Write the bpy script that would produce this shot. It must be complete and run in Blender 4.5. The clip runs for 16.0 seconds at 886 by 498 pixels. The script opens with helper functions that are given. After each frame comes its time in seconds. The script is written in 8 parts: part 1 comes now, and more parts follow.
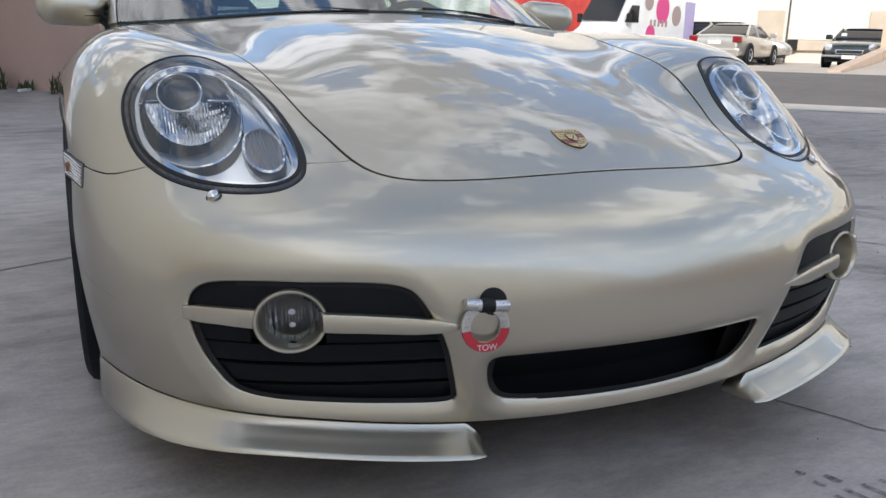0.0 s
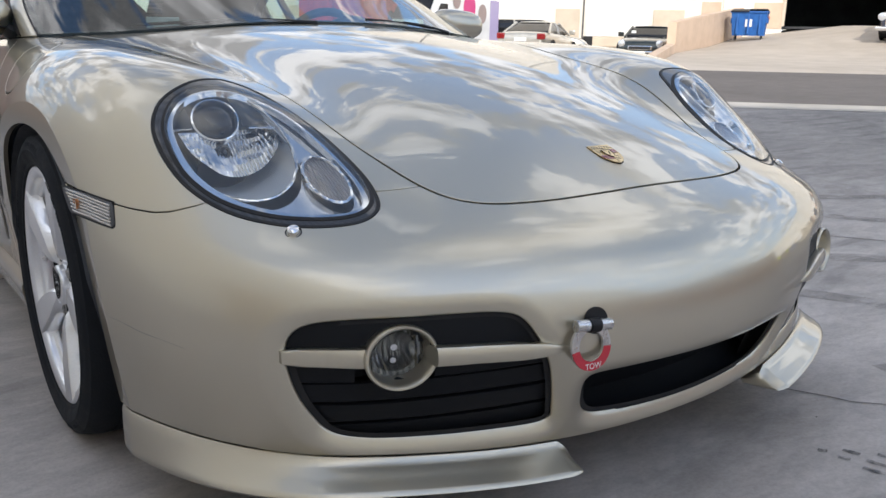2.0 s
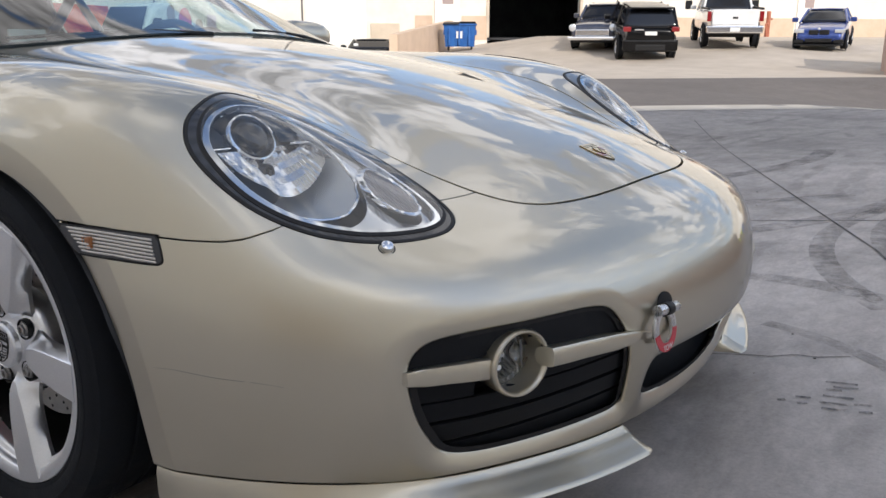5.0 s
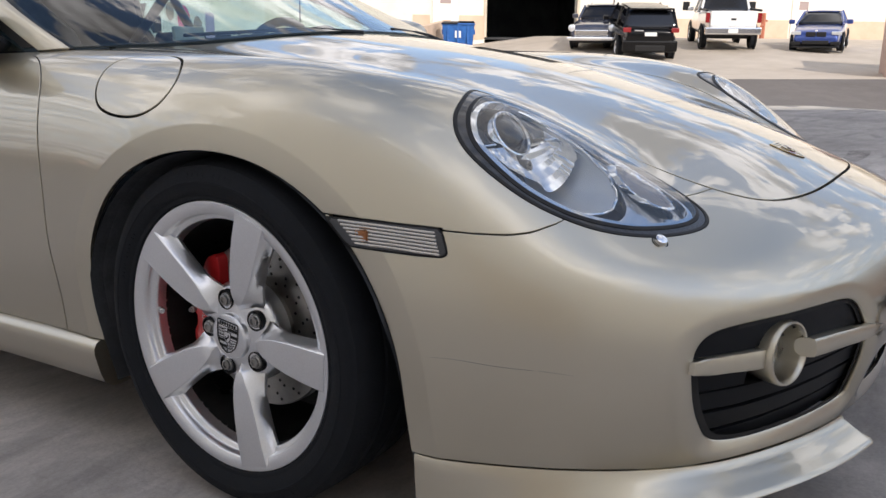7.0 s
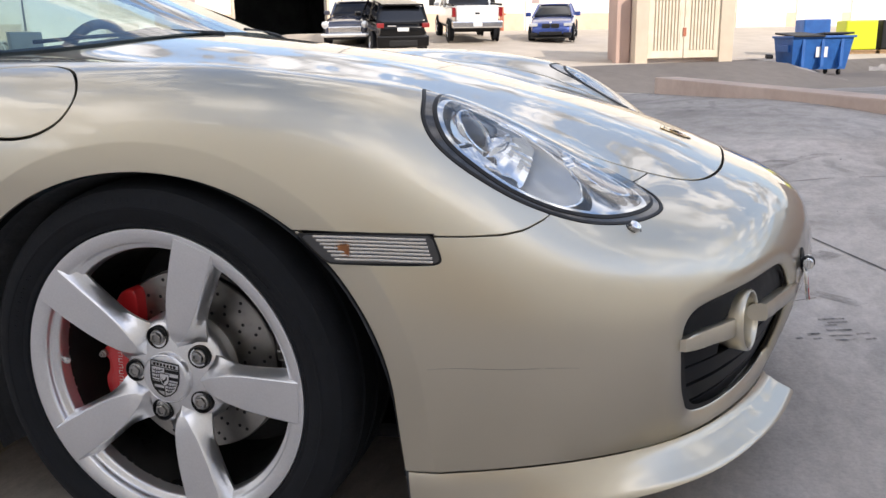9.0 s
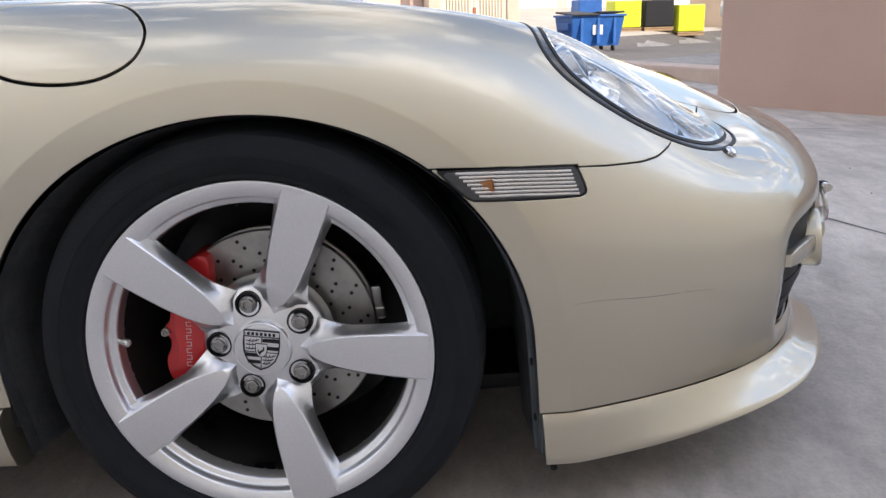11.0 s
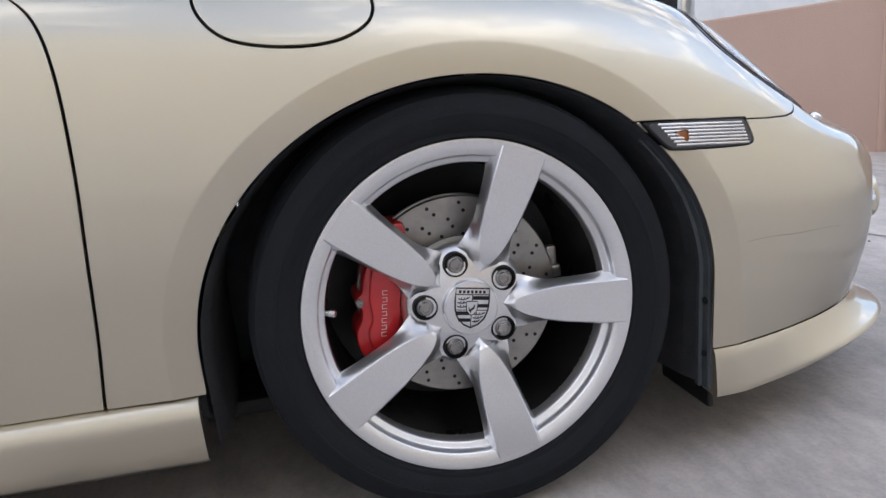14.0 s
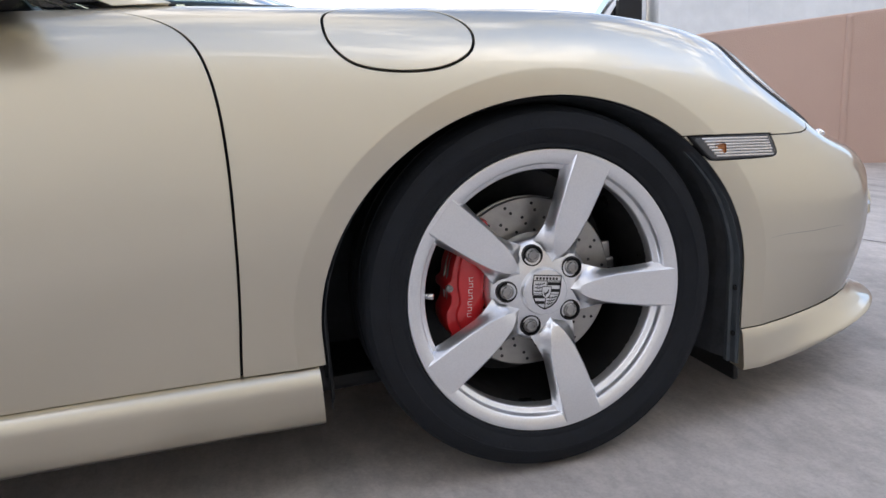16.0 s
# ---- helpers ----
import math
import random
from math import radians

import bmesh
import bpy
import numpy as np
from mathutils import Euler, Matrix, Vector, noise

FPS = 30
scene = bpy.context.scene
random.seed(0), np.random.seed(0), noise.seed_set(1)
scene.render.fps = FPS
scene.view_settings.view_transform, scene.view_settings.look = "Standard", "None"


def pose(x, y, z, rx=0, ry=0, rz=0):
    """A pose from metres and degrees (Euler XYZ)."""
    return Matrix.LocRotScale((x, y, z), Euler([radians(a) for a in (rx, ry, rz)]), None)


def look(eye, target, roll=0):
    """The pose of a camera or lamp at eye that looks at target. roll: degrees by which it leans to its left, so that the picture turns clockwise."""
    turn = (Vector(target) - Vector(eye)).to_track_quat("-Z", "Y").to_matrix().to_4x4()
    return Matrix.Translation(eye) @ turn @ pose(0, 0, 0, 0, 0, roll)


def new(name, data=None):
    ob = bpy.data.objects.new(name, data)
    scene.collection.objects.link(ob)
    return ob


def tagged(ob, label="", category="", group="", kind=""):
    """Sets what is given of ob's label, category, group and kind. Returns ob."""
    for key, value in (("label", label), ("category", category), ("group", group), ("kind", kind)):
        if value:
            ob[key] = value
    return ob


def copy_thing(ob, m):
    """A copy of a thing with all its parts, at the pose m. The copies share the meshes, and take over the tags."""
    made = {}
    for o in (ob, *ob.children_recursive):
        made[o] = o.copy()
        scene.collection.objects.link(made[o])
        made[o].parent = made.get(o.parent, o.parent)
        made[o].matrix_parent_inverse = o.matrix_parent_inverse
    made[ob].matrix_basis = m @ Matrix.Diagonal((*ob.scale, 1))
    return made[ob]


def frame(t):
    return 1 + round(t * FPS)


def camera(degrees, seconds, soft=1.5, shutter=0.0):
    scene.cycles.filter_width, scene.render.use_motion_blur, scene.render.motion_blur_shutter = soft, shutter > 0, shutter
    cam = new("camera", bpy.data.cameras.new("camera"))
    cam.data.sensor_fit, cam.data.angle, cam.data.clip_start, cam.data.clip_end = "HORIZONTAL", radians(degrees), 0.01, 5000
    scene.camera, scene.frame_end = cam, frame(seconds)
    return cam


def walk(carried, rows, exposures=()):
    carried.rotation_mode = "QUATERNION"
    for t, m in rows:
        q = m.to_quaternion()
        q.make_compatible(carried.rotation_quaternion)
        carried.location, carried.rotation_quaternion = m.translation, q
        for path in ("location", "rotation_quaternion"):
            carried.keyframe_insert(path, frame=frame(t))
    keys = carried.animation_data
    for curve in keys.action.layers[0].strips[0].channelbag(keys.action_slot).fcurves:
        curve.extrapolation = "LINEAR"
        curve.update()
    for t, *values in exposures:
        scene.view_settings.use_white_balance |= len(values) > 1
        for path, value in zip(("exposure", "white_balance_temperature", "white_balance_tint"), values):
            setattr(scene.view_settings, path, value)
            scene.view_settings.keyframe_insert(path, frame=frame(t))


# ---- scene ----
cam = camera(56.68, 16.0)
PATH = [
    (0, -0.7742, -1.9724, 0.8119, 74.867, -0.932, -22.567),
    (0.5, -0.8901, -1.9572, 0.8198, 74.77, -0.974, -26.969),
    (1, -0.9899, -1.9081, 0.8395, 74.795, -1.115, -30.532),
    (1.5, -1.0644, -1.8219, 0.8418, 75.066, -1.012, -32.697),
    (2, -1.1317, -1.7521, 0.8459, 74.861, -0.916, -35.92),
    (2.5, -1.1928, -1.7253, 0.8417, 74.748, -0.676, -39.756),
    (3, -1.2642, -1.6881, 0.8281, 74.923, -0.54, -44.726),
    (5.5, -1.56, -1.3006, 0.8288, 75.94, -0.233, -55.933),
    (6, -1.6386, -1.2398, 0.838, 75.827, -0.403, -56.049),
    (6.5, -1.6945, -1.1483, 0.8349, 76.053, -0.539, -55.901),
    (7, -1.7503, -1.0541, 0.8265, 75.906, -0.51, -56.172),
    (7.5, -1.7907, -1.0009, 0.8235, 75.94, -0.247, -57.907),
    (8, -1.8214, -0.9463, 0.8212, 75.894, 0.272, -61.685),
    (8.5, -1.8306, -0.8599, 0.833, 75.988, 0.668, -67.357),
    (11, -1.8888, -0.2844, 0.7641, 74.222, 1.538, -87.978),
    (11.5, -1.8685, -0.1918, 0.7443, 75.131, 1.382, -88.653),
    (12, -1.8624, -0.1099, 0.7163, 76.775, 1.409, -89.214),
    (12.5, -1.8794, -0.0326, 0.6953, 77.728, 1.398, -90.692),
    (13, -1.9137, 0.0638, 0.6832, 77.883, 1.79, -94.209),
    (13.5, -1.9181, 0.1807, 0.6627, 78.551, 2.091, -98.829),
    (14, -1.9409, 0.2928, 0.6409, 78.509, 2.319, -102.159),
    (14.5, -1.9846, 0.3712, 0.6434, 78.323, 2.28, -104.68),
    (15, -2.0533, 0.4411, 0.647, 78.403, 2.005, -106.027),
    (15.5, -2.0804, 0.4892, 0.6521, 78.962, 1.98, -105.811),
    (16, -2.1007, 0.5355, 0.6655, 78.952, 1.594, -104.881),
]
EXPOSURES = [(0, 2.27, 6170, 11), (2.5, 2.38, 6290, 11), (5.5, 2.21, 6450, 13), (8.5, 2.53, 6600, 14), (11, 2.78, 6480, 14), (13, 2.98, 6400, 14), (16, 2.98, 6370, 14)]
walk(cam, [(t, pose(x, y, z, rx, ry, rz)) for t, x, y, z, rx, ry, rz in PATH], EXPOSURES)

# ---------------------------------------------------------------- world, sun, exposure
world = bpy.data.worlds.new("world")
scene.world = world
world.use_nodes = True
SUN_ELEV, SUN_AZ = 28.0, 215.0   # degrees; the azimuth runs clockwise from +y

sun_way = Vector((math.sin(radians(SUN_AZ)) * math.cos(radians(SUN_ELEV)), math.cos(radians(SUN_AZ)) * math.cos(radians(SUN_ELEV)), math.sin(radians(SUN_ELEV))))


def sky_nodes():
    nt = world.node_tree
    nt.nodes.clear()
    out = nt.nodes.new("ShaderNodeOutputWorld")
    bg = nt.nodes.new("ShaderNodeBackground")
    sky = nt.nodes.new("ShaderNodeTexSky")
    sky.sky_type = "NISHITA"
    sky.sun_disc = False
    sky.sun_elevation = radians(SUN_ELEV)
    sky.sun_rotation = radians(SUN_AZ)
    sky.air_density, sky.dust_density, sky.ozone_density = 1.0, 0.2, 1.0
    # clouds: broken cumulus, drawn on a flat layer overhead
    co = nt.nodes.new("ShaderNodeTexCoord")
    sep = nt.nodes.new("ShaderNodeSeparateXYZ")
    nt.links.new(co.outputs["Generated"], sep.inputs[0])
    z = nt.nodes.new("ShaderNodeMath"); z.operation = "MAXIMUM"; z.inputs[1].default_value = 0.0
    nt.links.new(sep.outputs[2], z.inputs[0])
    za = nt.nodes.new("ShaderNodeMath"); za.operation = "ADD"; za.inputs[1].default_value = 0.16
    nt.links.new(z.outputs[0], za.inputs[0])
    div = nt.nodes.new("ShaderNodeVectorMath"); div.operation = "DIVIDE"
    cmb = nt.nodes.new("ShaderNodeCombineXYZ")
    for i in range(3):
        nt.links.new(za.outputs[0], cmb.inputs[i])
    nt.links.new(co.outputs["Generated"], div.inputs[0])
    nt.links.new(cmb.outputs[0], div.inputs[1])
    n1 = nt.nodes.new("ShaderNodeTexNoise")
    n1.inputs["Scale"].default_value = 3.0
    n1.inputs["Detail"].default_value = 9.0
    n1.inputs["Roughness"].default_value = 0.66
    n1.inputs["Distortion"].default_value = 0.25
    nt.links.new(div.outputs[0], n1.inputs["Vector"])
    ramp = nt.nodes.new("ShaderNodeMapRange")
    ramp.interpolation_type = "SMOOTHSTEP"
    ramp.inputs["From Min"].default_value = 0.470
    ramp.inputs["From Max"].default_value = 0.518
    lean = nt.nodes.new("ShaderNodeVectorMath"); lean.operation = "DOT_PRODUCT"
    lean.inputs[1].default_value = (-.020, .028, 0)
    nt.links.new(co.outputs["Generated"], lean.inputs[0])
    cover = nt.nodes.new("ShaderNodeMath"); cover.operation = "ADD"
    nt.links.new(n1.outputs[0], cover.inputs[0])
    nt.links.new(lean.outputs["Value"], cover.inputs[1])
    nt.links.new(cover.outputs[0], ramp.inputs[0])
    n2 = nt.nodes.new("ShaderNodeTexNoise")
    n2.inputs["Scale"].default_value = 4.5
    n2.inputs["Detail"].default_value = 8.0
    n2.inputs["Roughness"].default_value = 0.62
    nt.links.new(div.outputs[0], n2.inputs["Vector"])
    tone = nt.nodes.new("ShaderNodeMapRange")
    tone.inputs["From Min"].default_value = 0.43
    tone.inputs["From Max"].default_value = 0.57
    tone.inputs["To Min"].default_value = 1.4
    tone.inputs["To Max"].default_value = 5.0
    nt.links.new(n2.outputs[0], tone.inputs[0])
    white = nt.nodes.new("ShaderNodeVectorMath"); white.operation = "SCALE"
    white.inputs[0].default_value = (1.0, 0.985, 0.97)
    nt.links.new(tone.outputs[0], white.inputs["Scale"])
    mix = nt.nodes.new("ShaderNodeMix"); mix.data_type = "RGBA"
    nt.links.new(ramp.outputs[0], mix.inputs["Factor"])
    blue = nt.nodes.new("ShaderNodeVectorMath"); blue.operation = "SCALE"
    blue.inputs["Scale"].default_value = 0.7
    nt.links.new(sky.outputs[0], blue.inputs[0])
    nt.links.new(blue.outputs[0], mix.inputs["A"])
    nt.links.new(white.outputs[0], mix.inputs["B"])
    # pale haze towards the horizon
    veil = nt.nodes.new("ShaderNodeMapRange"); veil.interpolation_type = "SMOOTHSTEP"
    veil.inputs["From Min"].default_value, veil.inputs["From Max"].default_value = .02, .42
    veil.inputs["To Min"].default_value, veil.inputs["To Max"].default_value = .62, 0.0
    nt.links.new(z.outputs[0], veil.inputs[0])
    hazy = nt.nodes.new("ShaderNodeMix"); hazy.data_type = "RGBA"
    # brighter on the sun's side
    side = nt.nodes.new("ShaderNodeVectorMath"); side.operation = "DOT_PRODUCT"
    side.inputs[1].default_value = (math.sin(radians(SUN_AZ)), math.cos(radians(SUN_AZ)), 0)
    nt.links.new(co.outputs["Generated"], side.inputs[0])
    glow = nt.nodes.new("ShaderNodeMapRange")
    glow.inputs["From Min"].default_value = -1.0
    glow.inputs["To Min"].default_value, glow.inputs["To Max"].default_value = 1.2, 1.5
    nt.links.new(side.outputs["Value"], glow.inputs[0])
    pale = nt.nodes.new("ShaderNodeVectorMath"); pale.operation = "SCALE"
    pale.inputs[0].default_value = (.90, 1.0, 1.14)
    nt.links.new(glow.outputs[0], pale.inputs["Scale"])
    nt.links.new(pale.outputs[0], hazy.inputs["B"])
    nt.links.new(veil.outputs[0], hazy.inputs["Factor"])
    nt.links.new(mix.outputs["Result"], hazy.inputs["A"])
    # the bright glow round the sun
    near = nt.nodes.new("ShaderNodeVectorMath"); near.operation = "DOT_PRODUCT"
    near.inputs[1].default_value = tuple(sun_way)
    nt.links.new(co.outputs["Generated"], near.inputs[0])
    pos = nt.nodes.new("ShaderNodeMath"); pos.operation = "MAXIMUM"; pos.inputs[1].default_value = 0.0
    nt.links.new(near.outputs["Value"], pos.inputs[0])
    pw = nt.nodes.new("ShaderNodeMath"); pw.operation = "POWER"; pw.inputs[1].default_value = 2.5
    nt.links.new(pos.outputs[0], pw.inputs[0])
    amount = nt.nodes.new("ShaderNodeVectorMath"); amount.operation = "SCALE"
    amount.inputs[0].default_value = (.71, .70, .68)
    nt.links.new(pw.outputs[0], amount.inputs["Scale"])
    total = nt.nodes.new("ShaderNodeVectorMath"); total.operation = "ADD"
    deep = nt.nodes.new("ShaderNodeMapRange")
    deep.inputs["From Max"].default_value = .85
    deep.inputs["To Min"].default_value, deep.inputs["To Max"].default_value = 1.08, .78
    nt.links.new(z.outputs[0], deep.inputs[0])
    shaded = nt.nodes.new("ShaderNodeVectorMath"); shaded.operation = "SCALE"
    nt.links.new(hazy.outputs["Result"], shaded.inputs[0])
    nt.links.new(deep.outputs[0], shaded.inputs["Scale"])
    nt.links.new(shaded.outputs[0], total.inputs[0])
    nt.links.new(amount.outputs[0], total.inputs[1])
    nt.links.new(total.outputs[0], bg.inputs["Color"])
    bg.inputs["Strength"].default_value = 0.085
    nt.links.new(bg.outputs[0], out.inputs[0])


sky_nodes()
sun = new("sun", bpy.data.lights.new("sun", "SUN"))
sun.data.energy = 0.72
sun.data.angle = radians(0.6)
sun.data.color = (1.0, 0.93, 0.82)
sun.matrix_basis = look(sun_way * 60, (0, 0, 0))

# ---------------------------------------------------------------- tools
def link_mesh(name, verts, faces, mat, parent=None, label="", smooth=True, normals=None):
    """One mesh object from arrays, under parent."""
    me = bpy.data.meshes.new(name)
    me.from_pydata([tuple(v) for v in verts], [], [tuple(int(i) for i in f) for f in faces])
    if smooth:
        me.polygons.foreach_set("use_smooth", [True] * len(me.polygons))
    if normals is not None:
        me.normals_split_custom_set_from_vertices([tuple(n) for n in normals])
    if mat is not None:
        for m in (mat if isinstance(mat, (list, tuple)) else [mat]):
            me.materials.append(m)
    ob = new(name, me)
    if parent is not None:
        ob.parent = parent
    if label:
        ob["label"] = label
    return ob


def part(name, bm, mat, parent=None, label="", smooth=False):
    """Link a bmesh as one mesh object under a thing or a part."""
    me = bpy.data.meshes.new(name)
    bmesh.ops.recalc_face_normals(bm, faces=bm.faces[:])
    bm.to_mesh(me)
    bm.free()
    if smooth:
        me.polygons.foreach_set("use_smooth", [True] * len(me.polygons))
        me.set_sharp_from_angle(angle=radians(38))
    if mat is not None:
        me.materials.append(mat)
    ob = new(name, me)
    if parent is not None:
        ob.parent = parent
    if label:
        ob["label"] = label
    return ob


def empty(name, m=None, parent=None):
    ob = new(name)
    if m is not None:
        ob.matrix_basis = m
    if parent is not None:
        ob.parent = parent
    return ob


def box(bm, x0, x1, y0, y1, z0, z1, bevel=0.0, m=None):
    """Add a box, with its edges bevelled, to a bmesh."""
    r = bmesh.ops.create_cube(bm, size=1.0)
    vs = r["verts"]
    for v in vs:
        v.co = Vector(((x0 + x1) / 2 + v.co.x * (x1 - x0), (y0 + y1) / 2 + v.co.y * (y1 - y0), (z0 + z1) / 2 + v.co.z * (z1 - z0)))
    if bevel > 0:
        es = list({e for v in vs for e in v.link_edges})
        g = bmesh.ops.bevel(bm, geom=es, offset=bevel, segments=2, affect="EDGES", profile=0.6)
        vs = list({v for f in g["faces"] for v in f.verts} | {v for v in vs if v.is_valid})
    if m is not None:
        bmesh.ops.transform(bm, matrix=m, verts=vs)
    return vs


def boxed(x0, x1, y0, y1, z0, z1, bevel=0.0, m=None):
    bm = bmesh.new()
    box(bm, x0, x1, y0, y1, z0, z1, bevel, m)
    return bm


def cyl(bm, r0, r1, h0, h1, seg=24, m=None, caps=True):
    """A cylinder or cone along local z."""
    vs = [bm.verts.new((r * math.cos(2 * math.pi * i / seg), r * math.sin(2 * math.pi * i / seg), h)) for r, h in ((r0, h0), (r1, h1)) for i in range(seg)]
    for i in range(seg):
        j = (i + 1) % seg
        bm.faces.new((vs[i], vs[j], vs[seg + j], vs[seg + i]))
    if caps:
        bm.faces.new(vs[:seg][::-1])
        bm.faces.new(vs[seg:])
    if m is not None:
        bmesh.ops.transform(bm, matrix=m, verts=vs)
    return vs


def lathe(bm, profile, seg=48, m=None):
    """Turn a profile of (radius, height) about local z."""
    rows = [[bm.verts.new((r * math.cos(2 * math.pi * i / seg), r * math.sin(2 * math.pi * i / seg), h)) for i in range(seg)] for r, h in profile]
    for a, b in zip(rows, rows[1:]):
        for i in range(seg):
            j = (i + 1) % seg
            bm.faces.new((a[i], a[j], b[j], b[i]))
    vs = [v for r in rows for v in r]
    if m is not None:
        bmesh.ops.transform(bm, matrix=m, verts=vs)
    return vs


def tube(bm, points, r, seg=10, closed=False, flat=1.0):
    """A round bar along points."""
    pts = [Vector(p) for p in points]
    n = len(pts)
    rows = []
    up = Vector((0, 0, 1))
    for i, p in enumerate(pts):
        a = pts[(i - 1) % n] if closed or i else pts[0]
        b = pts[(i + 1) % n] if closed or i < n - 1 else pts[-1]
        d = (b - a).normalized()
        side = d.cross(up)
        side = side.normalized() if side.length > 1e-3 else Vector((1, 0, 0))
        top = side.cross(d)
        rr = r[i] if isinstance(r, (list, tuple)) else r
        rows.append([bm.verts.new(p + side * rr * math.cos(2 * math.pi * k / seg) + top * rr * flat * math.sin(2 * math.pi * k / seg)) for k in range(seg)])
    for i in range(n if closed else n - 1):
        a, b = rows[i], rows[(i + 1) % n]
        for k in range(seg):
            bm.faces.new((a[k], a[(k + 1) % seg], b[(k + 1) % seg], b[k]))
    if not closed:
        bm.faces.new(rows[0][::-1])
        bm.faces.new(rows[-1])


def prism(bm, outline, h0, h1, m=None):
    """A flat outline of (x, y), drawn out from h0 to h1 along local z."""
    lo = [bm.verts.new((x, y, h0)) for x, y in outline]
    hi = [bm.verts.new((x, y, h1)) for x, y in outline]
    n = len(lo)
    for i in range(n):
        j = (i + 1) % n
        bm.faces.new((lo[i], lo[j], hi[j], hi[i]))
    bm.faces.new(lo[::-1])
    bm.faces.new(hi)
    if m is not None:
        bmesh.ops.transform(bm, matrix=m, verts=lo + hi)
    return lo + hi



def slab(bm, outline, h0, h1, soft, m=None):
    """An outline drawn out from h0 to h1, its upper edge rounded by soft."""
    p = np.array(outline, float)
    t = np.roll(p, -1, 0) - np.roll(p, 1, 0)
    o = np.stack([t[:, 1], -t[:, 0]], 1)
    o /= np.linalg.norm(o, axis=1, keepdims=True) + 1e-9
    area = np.sum(p[:, 0] * np.roll(p[:, 1], -1) - np.roll(p[:, 0], -1) * p[:, 1])
    o *= 1 if area > 0 else -1
    rows = [[bm.verts.new((*(q - w * g), h)) for q, w in zip(p, o)] for g, h in ((0, h0), (0, h1 - soft), (soft * .3, h1 - soft * .3), (soft, h1))]
    n = len(p)
    for a, b in zip(rows, rows[1:]):
        for i in range(n):
            j = (i + 1) % n
            bm.faces.new((a[i], a[j], b[j], b[i]))
    bm.faces.new(rows[0][::-1])
    bm.faces.new(rows[-1])
    if m is not None:
        bmesh.ops.transform(bm, matrix=m, verts=[v for r in rows for v in r])

# ---------------------------------------------------------------- materials
def mat_new(name, color=(.5, .5, .5), rough=.5, metal=0.0, coat=0.0, spec=0.5):
    m = bpy.data.materials.new(name)
    m.use_nodes = True
    b = m.node_tree.nodes["Principled BSDF"]
    b.inputs["Base Color"].default_value = (*color, 1)
    b.inputs["Roughness"].default_value = rough
    b.inputs["Metallic"].default_value = metal
    b.inputs["Coat Weight"].default_value = coat
    b.inputs["Coat Roughness"].default_value = 0.02
    b.inputs["Specular IOR Level"].default_value = spec
    return m


def nodes_of(m):
    return m.node_tree, m.node_tree.nodes["Principled BSDF"]


